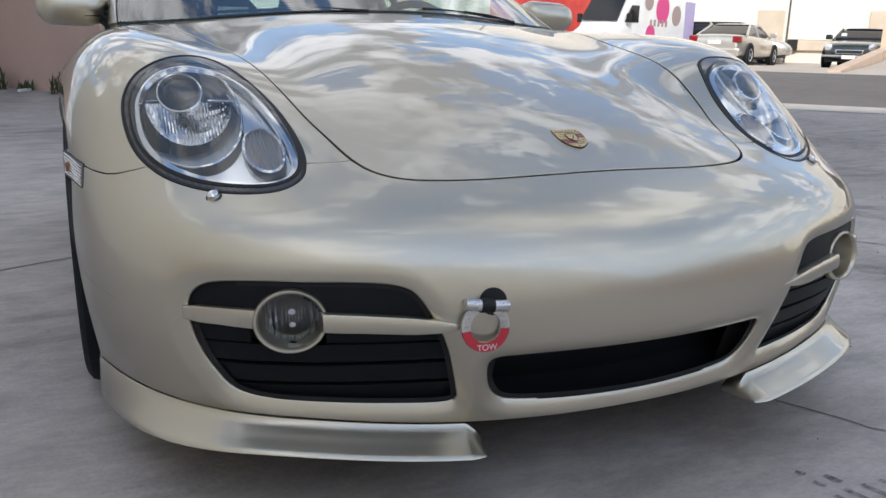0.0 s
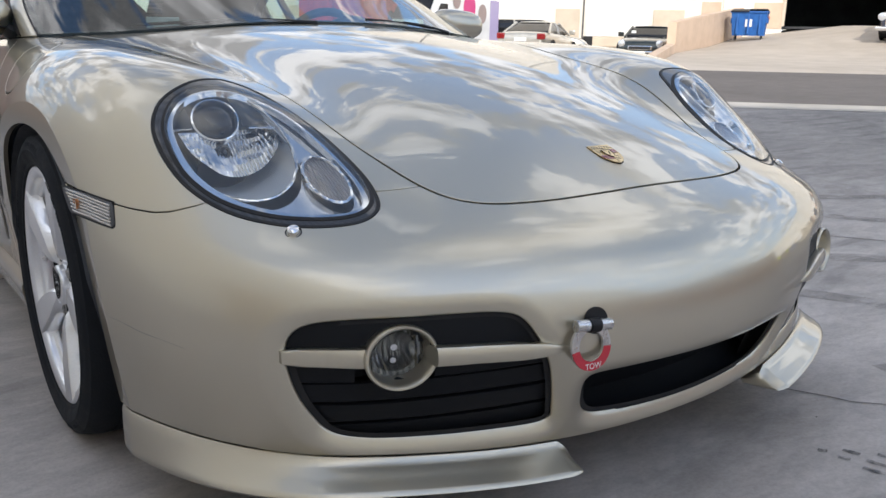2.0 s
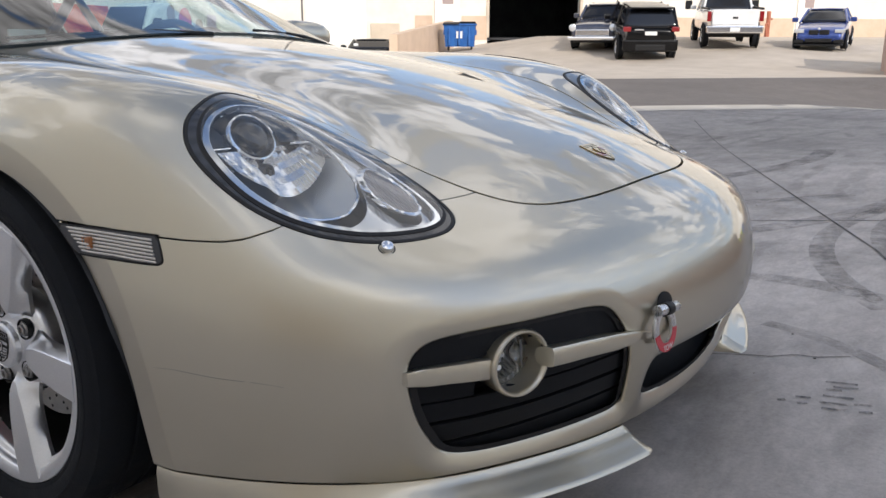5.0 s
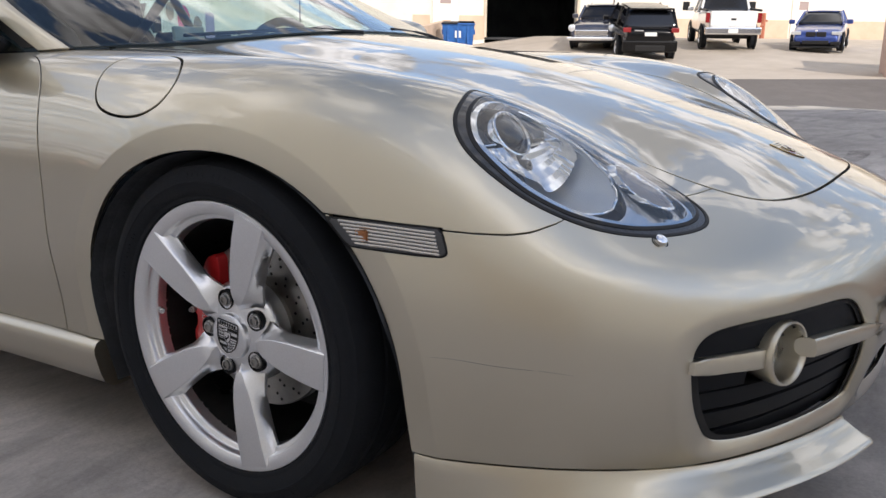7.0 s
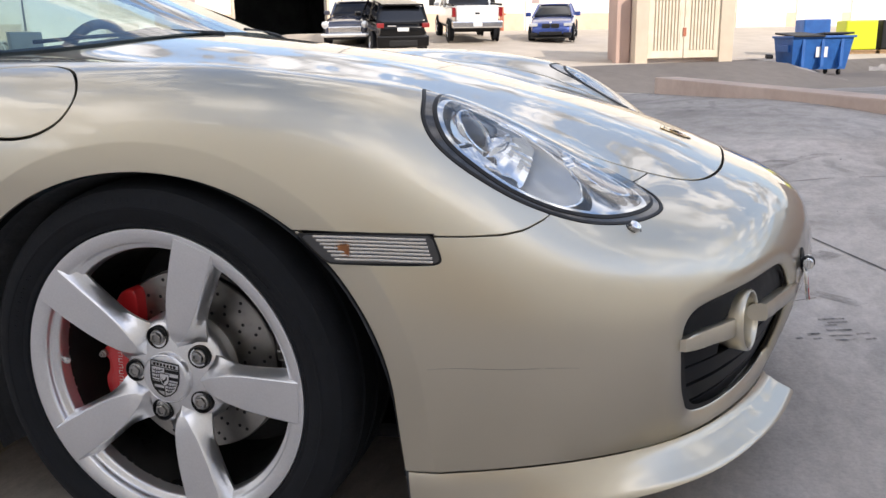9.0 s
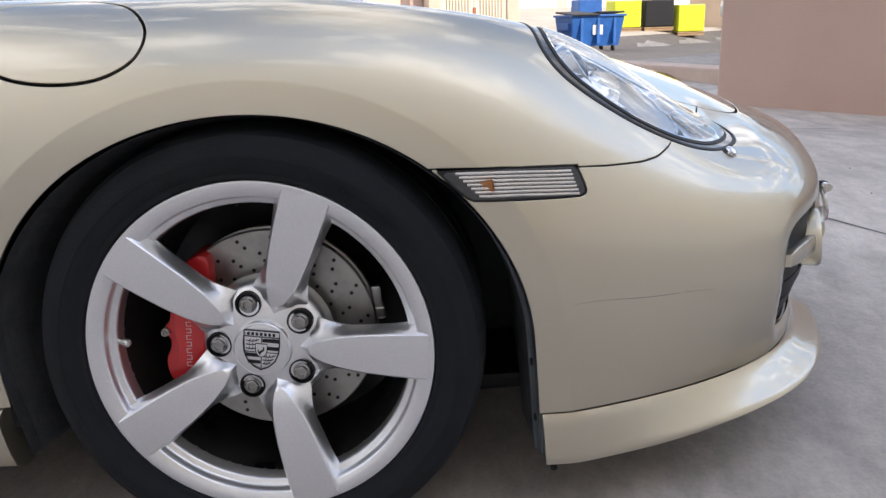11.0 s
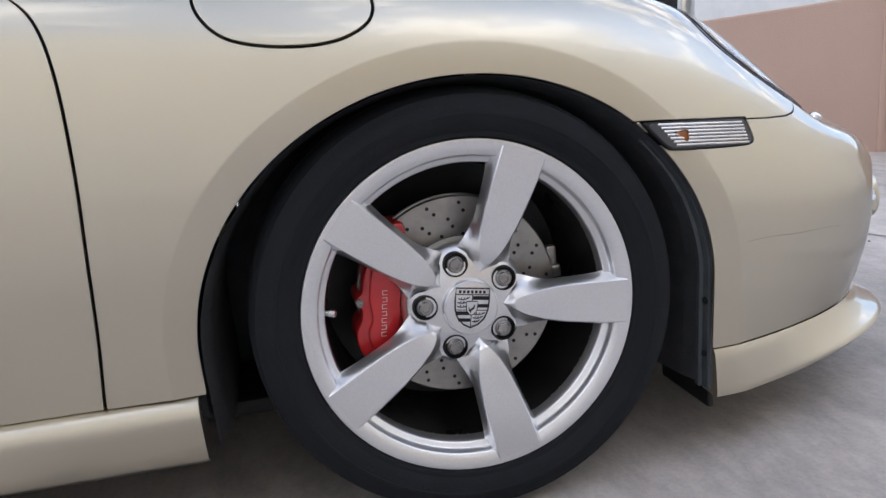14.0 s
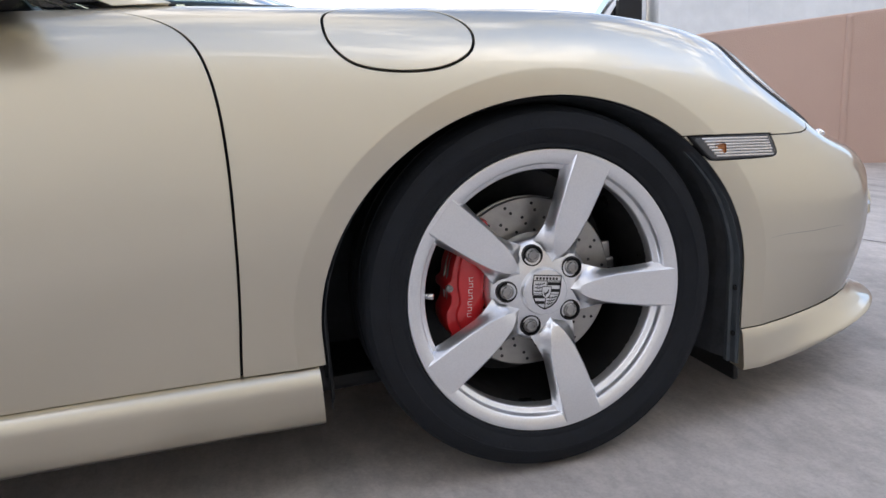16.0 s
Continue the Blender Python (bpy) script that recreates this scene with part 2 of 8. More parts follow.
def vary(m, c0, c1, scale=4.0, detail=6.0, lo=.35, hi=.65, r0=None, r1=None, bump=0.0, bump_scale=60.0, big=None, random_amount=0.0, stretch=(1, 1, 1), object_coords=True):
    """Mix two colours by noise at two scales, with roughness and fine relief to suit."""
    nt, b = nodes_of(m)
    co = nt.nodes.new("ShaderNodeTexCoord")
    mp = nt.nodes.new("ShaderNodeMapping")
    mp.inputs["Scale"].default_value = stretch
    nt.links.new(co.outputs["Object" if object_coords else "Generated"], mp.inputs[0])
    n = nt.nodes.new("ShaderNodeTexNoise")
    n.inputs["Scale"].default_value = scale
    n.inputs["Detail"].default_value = detail
    n.inputs["Roughness"].default_value = .6
    nt.links.new(mp.outputs[0], n.inputs["Vector"])
    r = nt.nodes.new("ShaderNodeMapRange")
    r.inputs["From Min"].default_value, r.inputs["From Max"].default_value = lo, hi
    nt.links.new(n.outputs[0], r.inputs[0])
    fac = r.outputs[0]
    if big:
        n3 = nt.nodes.new("ShaderNodeTexNoise")
        n3.inputs["Scale"].default_value = big
        n3.inputs["Detail"].default_value = 3
        nt.links.new(mp.outputs[0], n3.inputs["Vector"])
        r3 = nt.nodes.new("ShaderNodeMapRange")
        r3.inputs["From Min"].default_value, r3.inputs["From Max"].default_value = .35, .65
        nt.links.new(n3.outputs[0], r3.inputs[0])
        av = nt.nodes.new("ShaderNodeMath"); av.operation = "MULTIPLY_ADD"
        av.inputs[1].default_value, av.inputs[2].default_value = .5, 0
        nt.links.new(fac, av.inputs[0])
        ad = nt.nodes.new("ShaderNodeMath"); ad.operation = "MULTIPLY_ADD"
        ad.inputs[1].default_value = .5
        nt.links.new(r3.outputs[0], ad.inputs[0])
        nt.links.new(av.outputs[0], ad.inputs[2])
        fac = ad.outputs[0]
    if random_amount:
        oi = nt.nodes.new("ShaderNodeObjectInfo")
        ad = nt.nodes.new("ShaderNodeMath"); ad.operation = "MULTIPLY_ADD"
        ad.inputs[1].default_value = random_amount
        nt.links.new(oi.outputs["Random"], ad.inputs[0])
        nt.links.new(fac, ad.inputs[2])
        fac = ad.outputs[0]
    mix = nt.nodes.new("ShaderNodeMix"); mix.data_type = "RGBA"
    mix.inputs["A"].default_value = (*c0, 1)
    mix.inputs["B"].default_value = (*c1, 1)
    nt.links.new(fac, mix.inputs["Factor"])
    nt.links.new(mix.outputs["Result"], b.inputs["Base Color"])
    if r0 is not None:
        rr = nt.nodes.new("ShaderNodeMapRange")
        rr.inputs["To Min"].default_value, rr.inputs["To Max"].default_value = r0, r1
        nt.links.new(fac, rr.inputs[0])
        nt.links.new(rr.outputs[0], b.inputs["Roughness"])
    if bump:
        n2 = nt.nodes.new("ShaderNodeTexNoise")
        n2.inputs["Scale"].default_value = bump_scale
        n2.inputs["Detail"].default_value = 4
        nt.links.new(mp.outputs[0], n2.inputs["Vector"])
        bu = nt.nodes.new("ShaderNodeBump")
        bu.inputs["Strength"].default_value = bump
        bu.inputs["Distance"].default_value = .01
        nt.links.new(n2.outputs[0], bu.inputs["Height"])
        nt.links.new(bu.outputs[0], b.inputs["Normal"])
    return m


M_PAINT = mat_new("gold_silver_paint", (.635, .588, .474), .36, .95, 1.0)
nodes_of(M_PAINT)[1].inputs["Coat IOR"].default_value = 1.62
nodes_of(M_PAINT)[1].inputs["Specular Tint"].default_value = (.26, .26, .29, 1)   # metallic flop: darker at a slant
nodes_of(M_PAINT)[1].inputs["Coat Roughness"].default_value = 0.0
M_CONCRETE = vary(mat_new("concrete", rough=.85), (.365, .337, .313), (.495, .457, .43), 2.2, 8, bump=.18, bump_scale=70, big=.35, r0=.70, r1=.90)


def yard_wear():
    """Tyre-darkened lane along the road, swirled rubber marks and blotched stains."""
    nt, b = nodes_of(M_CONCRETE)
    base = b.inputs["Base Color"].links[0].from_socket
    co = nt.nodes.new("ShaderNodeTexCoord")

    def node(kind, **kw):
        n = nt.nodes.new(kind)
        for k, v in kw.items():
            n.inputs[k].default_value = v
        nt.links.new(co.outputs["Object"], n.inputs["Vector"])
        return n.outputs["Fac"] if "Fac" in n.outputs else n.outputs[0]

    def math_(op, a, c, clamp=False):
        m = nt.nodes.new("ShaderNodeMath")
        m.operation, m.use_clamp = op, clamp
        for i, q in enumerate((a, c)):
            if isinstance(q, (int, float)):
                m.inputs[i].default_value = q
            else:
                nt.links.new(q, m.inputs[i])
        return m.outputs[0]

    def span(a, lo, hi, to0=0.0, to1=1.0):
        m = nt.nodes.new("ShaderNodeMapRange")
        m.interpolation_type = "SMOOTHSTEP"
        for k, v in zip(("From Min", "From Max", "To Min", "To Max"), (lo, hi, to0, to1)):
            m.inputs[k].default_value = v
        nt.links.new(a, m.inputs[0])
        return m.outputs[0]

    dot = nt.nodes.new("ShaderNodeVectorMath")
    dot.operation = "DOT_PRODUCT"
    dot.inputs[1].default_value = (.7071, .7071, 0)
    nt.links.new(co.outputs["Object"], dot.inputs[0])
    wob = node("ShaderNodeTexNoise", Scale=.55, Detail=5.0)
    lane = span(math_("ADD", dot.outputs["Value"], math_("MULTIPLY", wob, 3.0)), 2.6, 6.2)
    blot = span(node("ShaderNodeTexNoise", Scale=.9, Detail=9.0, Roughness=.68, Distortion=.8), .46, .66)
    wave = nt.nodes.new("ShaderNodeTexWave")
    wave.wave_type = "RINGS"
    wave.inputs["Scale"].default_value = 1.1
    wave.inputs["Distortion"].default_value = 7.0
    wave.inputs["Detail"].default_value = 3.0
    wave.inputs["Detail Scale"].default_value = .7
    nt.links.new(co.outputs["Object"], wave.inputs["Vector"])
    swirl = math_("MULTIPLY", span(wave.outputs["Fac"], .72, .95), span(node("ShaderNodeTexNoise", Scale=.8, Detail=4.0), .50, .62))
    def streaks(turn, squeeze, scale, lo, hi, to0, to1):
        mp = nt.nodes.new("ShaderNodeMapping")
        mp.inputs["Rotation"].default_value = (0, 0, radians(turn))
        mp.inputs["Scale"].default_value = (1, squeeze, 1)
        nt.links.new(co.outputs["Object"], mp.inputs[0])
        n = nt.nodes.new("ShaderNodeTexNoise")
        for k, v in (("Scale", scale), ("Detail", 8.0), ("Roughness", .66), ("Distortion", .35)):
            n.inputs[k].default_value = v
        nt.links.new(mp.outputs[0], n.inputs["Vector"])
        return span(n.outputs[0], lo, hi, to0, to1)

    fine = math_("MULTIPLY", streaks(32, 1.9, 4.5, .34, .66, .88, 1.10), streaks(-24, 2.4, 19.0, .34, .66, .93, 1.06))
    fine = math_("MULTIPLY", fine, span(node("ShaderNodeTexNoise", Scale=120.0, Detail=5.0, Roughness=.7), .30, .62, .92, 1.05))
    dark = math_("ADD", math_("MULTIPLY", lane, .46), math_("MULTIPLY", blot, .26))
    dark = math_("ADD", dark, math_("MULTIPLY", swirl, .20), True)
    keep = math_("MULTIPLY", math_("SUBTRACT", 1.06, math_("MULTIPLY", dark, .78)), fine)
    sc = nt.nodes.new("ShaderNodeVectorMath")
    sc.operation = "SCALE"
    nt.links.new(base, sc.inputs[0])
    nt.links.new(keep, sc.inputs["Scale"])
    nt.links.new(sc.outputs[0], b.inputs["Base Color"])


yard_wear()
M_ASPHALT = vary(mat_new("asphalt", rough=.9), (.115, .10, .09), (.17, .15, .135), 3, 8, bump=.4, bump_scale=120, big=.3)
M_LOT = vary(mat_new("lot_concrete", rough=.9), (.42, .36, .29), (.55, .48, .40), 1.2, 8, bump=.2, bump_scale=60, big=.15)
M_STUCCO = vary(mat_new("cream_stucco", rough=.95), (.74, .68, .58), (.80, .75, .66), 1.5, 6, bump=.3, bump_scale=80)
M_PEACH = vary(mat_new("peach_stucco", rough=.95), (.58, .43, .31), (.66, .50, .37), 1.5, 6, bump=.3, bump_scale=80)
M_PINK = vary(mat_new("pink_stucco", rough=.95), (.47, .335, .283), (.53, .387, .325), 1.2, 7, bump=.35, bump_scale=120, big=.4)
M_BLACK = mat_new("black_plastic", (.010, .010, .011), .55, 0, 0, .35)
# near-black; stands in for shade inside gaps, holes and wheel wells
M_DARK = mat_new("dark_void", (.018, .018, .020), .8)
M_RUBBER = vary(mat_new("rubber", rough=.75), (.010, .0115, .0145), (.016, .018, .022), 30, 4, bump=.12, bump_scale=200, r0=.7, r1=.9)
nodes_of(M_RUBBER)[1].inputs["Specular IOR Level"].default_value = .20
M_LINER = vary(mat_new("liner_plastic", rough=.8), (.042, .045, .051), (.060, .064, .072), 25, 3, bump=.3, bump_scale=40)
M_EDGE = vary(mat_new("grey_liner_edge", rough=.6), (.055, .066, .078), (.085, .098, .11), 25, 4, bump=.2, bump_scale=60)
M_SILVER = vary(mat_new("wheel_silver", rough=.29, metal=.90, coat=.35), (.80, .81, .835), (.84, .85, .875), 300, 2)
M_CHROME = mat_new("chrome", (.82, .83, .85), .07, 1.0)
M_STEEL = vary(mat_new("brake_steel", rough=.35, metal=1.0), (.30, .295, .29), (.42, .41, .40), 30, 5, r0=.28, r1=.45)
M_DISC = vary(mat_new("swept_disc", rough=.42, metal=1.0), (.34, .33, .32), (.45, .44, .42), 30, 5, r0=.36, r1=.5)
# wheel barrel: near-black, uneven in tone and roughness
M_BARREL = vary(mat_new("dark_barrel", rough=.35, metal=.4), (.012, .012, .013), (.035, .034, .034), 12, 4, r0=.25, r1=.55)
M_RED = vary(mat_new("red_caliper", rough=.35, coat=.5), (.56, .018, .022), (.64, .028, .034), 20, 4)
M_WHITE = mat_new("white_print", (.75, .75, .73), .5)
M_SMOKE = mat_new("dark_projector_glass", (.012, .014, .018), .06, 0, .3)
M_CARBON = mat_new("carbon_trim", (.045, .047, .050), .38, 0.0, .7, .5)
M_RUBBER_SEAL = mat_new("rubber_seal", (.010, .010, .011), .6)
M_GOLD = vary(mat_new("gold_enamel", rough=.3, metal=.85, coat=.6), (.62, .43, .17), (.72, .52, .22), 90, 2)
M_REDENAMEL = mat_new("red_enamel", (.24, .03, .025), .3, 0, .6)
M_TOWRED = mat_new("red_tow_enamel", (.55, .03, .05), .4, 0, .3)
M_AMBER = mat_new("amber_reflector", (.36, .15, .06), .3, .4)
M_LAMPGREY = mat_new("lamp_bezel", (.78, .79, .81), .16, .85)
M_SHELF = mat_new("smoked_shelf", (.030, .036, .046), .30, .1, .15)
M_LAMPDARK = mat_new("lamp_bezel_dark", (.07, .072, .078), .30, .4)


def glass(name, color=(1, 1, 1), rough=0.0, ior=1.45, haze=0.0):
    """Thin glass: it lets light through straight and mirrors at its skin."""
    m = bpy.data.materials.new(name)
    m.use_nodes = True
    nt = m.node_tree
    nt.nodes.clear()
    out = nt.nodes.new("ShaderNodeOutputMaterial")
    tr = nt.nodes.new("ShaderNodeBsdfTransparent")
    tr.inputs[0].default_value = (*color, 1)
    gl = nt.nodes.new("ShaderNodeBsdfGlossy")
    gl.inputs["Roughness"].default_value = rough
    lw = nt.nodes.new("ShaderNodeLayerWeight")
    lw.inputs[0].default_value = .5
    p5 = nt.nodes.new("ShaderNodeMath"); p5.operation = "POWER"
    p5.inputs[1].default_value = 4.0
    nt.links.new(lw.outputs["Facing"], p5.inputs[0])
    f0 = ((ior - 1) / (ior + 1)) ** 2 * 1.6
    fr = nt.nodes.new("ShaderNodeMapRange")
    fr.inputs["To Min"].default_value, fr.inputs["To Max"].default_value = f0, 1.0
    nt.links.new(p5.outputs[0], fr.inputs[0])
    mx = nt.nodes.new("ShaderNodeMixShader")
    nt.links.new(fr.outputs[0], mx.inputs[0])
    nt.links.new(tr.outputs[0], mx.inputs[1])
    nt.links.new(gl.outputs[0], mx.inputs[2])
    last = mx
    if haze:
        df = nt.nodes.new("ShaderNodeBsdfDiffuse")
        df.inputs[0].default_value = (.72, .74, .76, 1)
        last = nt.nodes.new("ShaderNodeMixShader")
        last.inputs[0].default_value = haze
        nt.links.new(mx.outputs[0], last.inputs[1])
        nt.links.new(df.outputs[0], last.inputs[2])
    nt.links.new(last.outputs[0], out.inputs[0])
    return m


M_LENS = glass("lamp_lens", (.95, .97, .98), 0.0, 1.52, .07)
M_FOGLENS = glass("fog_lamp_lens", (.96, .97, .98), 0.0, 1.45)
M_SCREEN = glass("window_glass", (.60, .72, .70), 0.0, 1.48)


def fluted(name, color, scale, rough=.12, metal=1.0, direction="X", strength=.8):
    """Ribbed pressing: waves across one axis."""
    m = mat_new(name, color, rough, metal)
    nt, b = nodes_of(m)
    co = nt.nodes.new("ShaderNodeTexCoord")
    wv = nt.nodes.new("ShaderNodeTexWave")
    wv.wave_type = "BANDS"
    wv.bands_direction = direction
    wv.inputs["Scale"].default_value = scale
    wv.inputs["Distortion"].default_value = .6
    nt.links.new(co.outputs["Object"], wv.inputs["Vector"])
    bu = nt.nodes.new("ShaderNodeBump")
    bu.inputs["Strength"].default_value = strength
    bu.inputs["Distance"].default_value = .004
    nt.links.new(wv.outputs[0], bu.inputs["Height"])
    nt.links.new(bu.outputs[0], b.inputs["Normal"])
    return m


M_FOGBOWL = fluted("fog_reflector", (.26, .27, .28), 34, .20)
M_RIBLENS = mat_new("ribbed_lens", (.66, .64, .61), .16, .6, .4)


def carbon_weave():
    nt, b = nodes_of(M_CARBON)
    co = nt.nodes.new("ShaderNodeTexCoord")
    ck = nt.nodes.new("ShaderNodeTexChecker")
    ck.inputs["Scale"].default_value = 480
    ck.inputs["Color1"].default_value = (.016, .016, .018, 1)
    ck.inputs["Color2"].default_value = (.065, .067, .072, 1)
    nt.links.new(co.outputs["Object"], ck.inputs["Vector"])
    nt.links.new(ck.outputs["Color"], b.inputs["Base Color"])


carbon_weave()
M_TURNLENS = fluted("turn_lens", (.42, .38, .37), 60, .15, .5, "X", .8)
M_STEELBRIGHT = vary(mat_new("brushed_alloy", rough=.3, metal=1.0), (.62, .62, .62), (.74, .74, .74), 60, 3, r0=.22, r1=.38, stretch=(1, 8, 1))
M_SLAT = mat_new("matt_black_grille", (.0075, .0085, .011), .5, 0, 0, .2)
M_BOWL = mat_new("lamp_bowl", (.56, .59, .63), .36, .35)
M_RIBS = mat_new("ribbed_chrome", (.78, .79, .81), .12, 1.0)
M_CABIN = vary(mat_new("cabin_dark", rough=.8), (.018, .022, .032), (.035, .04, .052), 30, 4, bump=.2, bump_scale=120)
M_CABIN2 = vary(mat_new("cabin_leather", rough=.6), (.05, .055, .06), (.08, .085, .09), 40, 4, bump=.2, bump_scale=150)
M_TUBE = mat_new("cage_tube", (.10, .12, .16), .35, .3, .4)
M_PLASTERW = vary(mat_new("white_plaster", rough=.9), (.80, .77, .70), (.86, .83, .77), 1.0, 6, bump=.2, bump_scale=60)
M_BEIGE = vary(mat_new("beige_stucco", rough=.95), (.56, .47, .36), (.64, .54, .42), 1.5, 6, bump=.3, bump_scale=90)
M_NEARWALL = vary(mat_new("shaded_stucco", rough=.95), (.80, .75, .665), (.88, .83, .74), .8, 6, bump=.3, bump_scale=60, big=.1)
M_KERB = vary(mat_new("kerb_concrete", rough=.9), (.44, .34, .29), (.54, .43, .37), 3, 7, bump=.4, bump_scale=60)
M_STRIP = vary(mat_new("gutter_concrete", rough=.9), (.46, .42, .36), (.58, .53, .46), 1.5, 7, bump=.2, bump_scale=60)
M_JOINT = vary(mat_new("dirty_joint", rough=.95), (.075, .07, .068), (.15, .14, .135), 8, 5)


def smear(name, color, most, scale, stretch):
    """Rubber rubbed thinly over concrete: broken film that lets the ground show through."""
    m = mat_new(name, color, .9)
    nt, b = nodes_of(m)
    out = nt.nodes["Material Output"]
    co = nt.nodes.new("ShaderNodeTexCoord")
    mp = nt.nodes.new("ShaderNodeMapping")
    mp.inputs["Scale"].default_value = stretch
    nt.links.new(co.outputs["Object"], mp.inputs[0])
    n = nt.nodes.new("ShaderNodeTexNoise")
    n.inputs["Scale"].default_value, n.inputs["Detail"].default_value, n.inputs["Roughness"].default_value = scale, 6, .7
    nt.links.new(mp.outputs[0], n.inputs["Vector"])
    r = nt.nodes.new("ShaderNodeMapRange")
    r.inputs["From Min"].default_value, r.inputs["From Max"].default_value = .36, .68
    r.inputs["To Max"].default_value = most
    nt.links.new(n.outputs[0], r.inputs[0])
    tr = nt.nodes.new("ShaderNodeBsdfTransparent")
    mx = nt.nodes.new("ShaderNodeMixShader")
    nt.links.new(r.outputs[0], mx.inputs[0])
    nt.links.new(tr.outputs[0], mx.inputs[1])
    nt.links.new(b.outputs[0], mx.inputs[2])
    nt.links.new(mx.outputs[0], out.inputs[0])
    return m


M_SMEAR = smear("rubber_smear", (.10, .096, .094), .42, 9, (1, 1, 1))
M_PRINT = smear("tread_print", (.085, .082, .082), .85, 45, (1, 1, 1))
M_GATE = vary(mat_new("cream_gate_paint", rough=.7), (.66, .58, .44), (.74, .66, .52), 3, 5)
M_RUST = vary(mat_new("rust_red_pipe", rough=.7), (.34, .10, .05), (.45, .16, .09), 12, 5)
M_BIN = vary(mat_new("blue_bin", rough=.55), (.012, .09, .32), (.02, .13, .42), 3, 6)
M_YELLOW = mat_new("yellow_plastic", (.62, .68, .02), .45)
M_PALLET = vary(mat_new("pallet_wood", rough=.85), (.32, .20, .10), (.45, .30, .17), 14, 5)
M_DGLASS = mat_new("dark_car_glass", (.007, .008, .011), .06, 0, 0, .4)
M_CARBLACK = vary(mat_new("black_car_paint", rough=.22, coat=.25, spec=.15), (.003, .003, .0035), (.005, .005, .006), 5, 3)
M_CARWHITE = vary(mat_new("white_car_paint", rough=.3, coat=1), (.74, .74, .73), (.80, .80, .79), 3, 3)
M_CARBLUE = vary(mat_new("blue_car_paint", rough=.3, metal=.4, coat=1), (.02, .05, .22), (.03, .065, .27), 6, 3)
M_CARNAVY = vary(mat_new("navy_car_paint", rough=.25, coat=1), (.025, .03, .05), (.04, .045, .07), 5, 3)
M_CARSILVER = vary(mat_new("champagne_car_paint", rough=.3, metal=.6, coat=1), (.50, .47, .41), (.56, .53, .47), 5, 3)
M_CARDARK = vary(mat_new("dark_green_car_paint", rough=.25, coat=1), (.012, .018, .016), (.02, .026, .024), 5, 3)
M_TAIL = mat_new("red_tail_lens", (.22, .008, .01), .2, 0, .6)
M_HEADLENS = mat_new("clear_head_lens", (.70, .72, .74), .12, .5, .8)
M_MAGENTA = mat_new("magenta_print", (.62, .06, .22), .5)
M_LILAC = mat_new("lilac_print", (.42, .36, .55), .5)
M_TAUPE = mat_new("taupe_print", (.35, .27, .25), .5)
M_POSTER = vary(mat_new("red_poster", rough=.6), (.45, .03, .03), (.60, .07, .05), 2.5, 5)
M_LEAF = vary(mat_new("leaf_green", rough=.7), (.035, .055, .02), (.08, .11, .04), 8, 4)
M_TRUNK = vary(mat_new("palm_trunk", rough=.95), (.12, .09, .07), (.20, .16, .12), 6, 5)
M_TRUCKWHITE = vary(mat_new("lorry_white", rough=.4, coat=.5), (.62, .65, .68), (.70, .73, .76), 2, 4)
M_BAYSHADE = vary(mat_new("bay_shade", rough=.9), (.03, .03, .032), (.06, .06, .06), 1, 4)

# ---------------------------------------------------------------- the car's skin, as one smooth loft
# Rings run from the middle of the nose round the corner and along the flank to the middle of the tail;
# each line is one ring, from the bumper's lower edge up to the belt line.
RING_0 = [(0, -.950, .145), (.28, -.918, .149), (.49, -.856, .166), (.645, -.762, .176), (.755, -.590, .180), (.818, -.380, .183), (.836, -.2, .185), (.840, 0, .19), (.836, .2, .20), (.812, .45, .22), (.80, 1.1, .22), (.84, 2.35, .20), (.74, 3.05, .22), (0, 3.26, .22)]
RING_1 = [(0, -1.026, .295), (.28, -.977, .298), (.505, -.905, .302), (.680, -.788, .306), (.790, -.604, .315), (.834, -.380, .33), (.852, -.2, .34), (.860, 0, .34), (.852, .2, .34), (.820, .45, .34), (.825, 1.1, .34), (.885, 2.35, .34), (.78, 3.10, .34), (0, 3.33, .34)]
RING_2 = [(0, -1.026, .388), (.28, -.977, .390), (.503, -.903, .396), (.678, -.787, .405), (.789, -.604, .418), (.836, -.380, .44), (.858, -.2, .46), (.868, 0, .47), (.862, .2, .47), (.838, .45, .45), (.832, 1.1, .45), (.895, 2.35, .46), (.79, 3.10, .45), (0, 3.34, .45)]
RING_3 = [(0, -.984, .463), (.28, -.938, .463), (.494, -.866, .463), (.660, -.757, .468), (.777, -.590, .485), (.826, -.380, .51), (.850, -.2, .55), (.864, 0, .57), (.866, .2, .57), (.838, .45, .55), (.834, 1.1, .55), (.895, 2.35, .58), (.77, 3.08, .55), (0, 3.31, .56)]
RING_4 = [(0, -.858, .524), (.28, -.830, .520), (.466, -.774, .514), (.607, -.706, .507), (.743, -.576, .545), (.812, -.385, .595), (.835, -.2, .645), (.852, 0, .668), (.855, .2, .668), (.835, .45, .645), (.832, 1.1, .645), (.885, 2.35, .69), (.74, 3.04, .65), (0, 3.26, .66)]
RING_5 = [(0, -.704, .598), (.26, -.694, .588), (.42, -.660, .570), (.560, -.625, .598), (.675, -.510, .652), (.764, -.370, .688), (.800, -.2, .718), (.818, 0, .742), (.820, .2, .745), (.815, .45, .735), (.818, 1.1, .74), (.855, 2.35, .78), (.68, 2.98, .74), (0, 3.18, .75)]
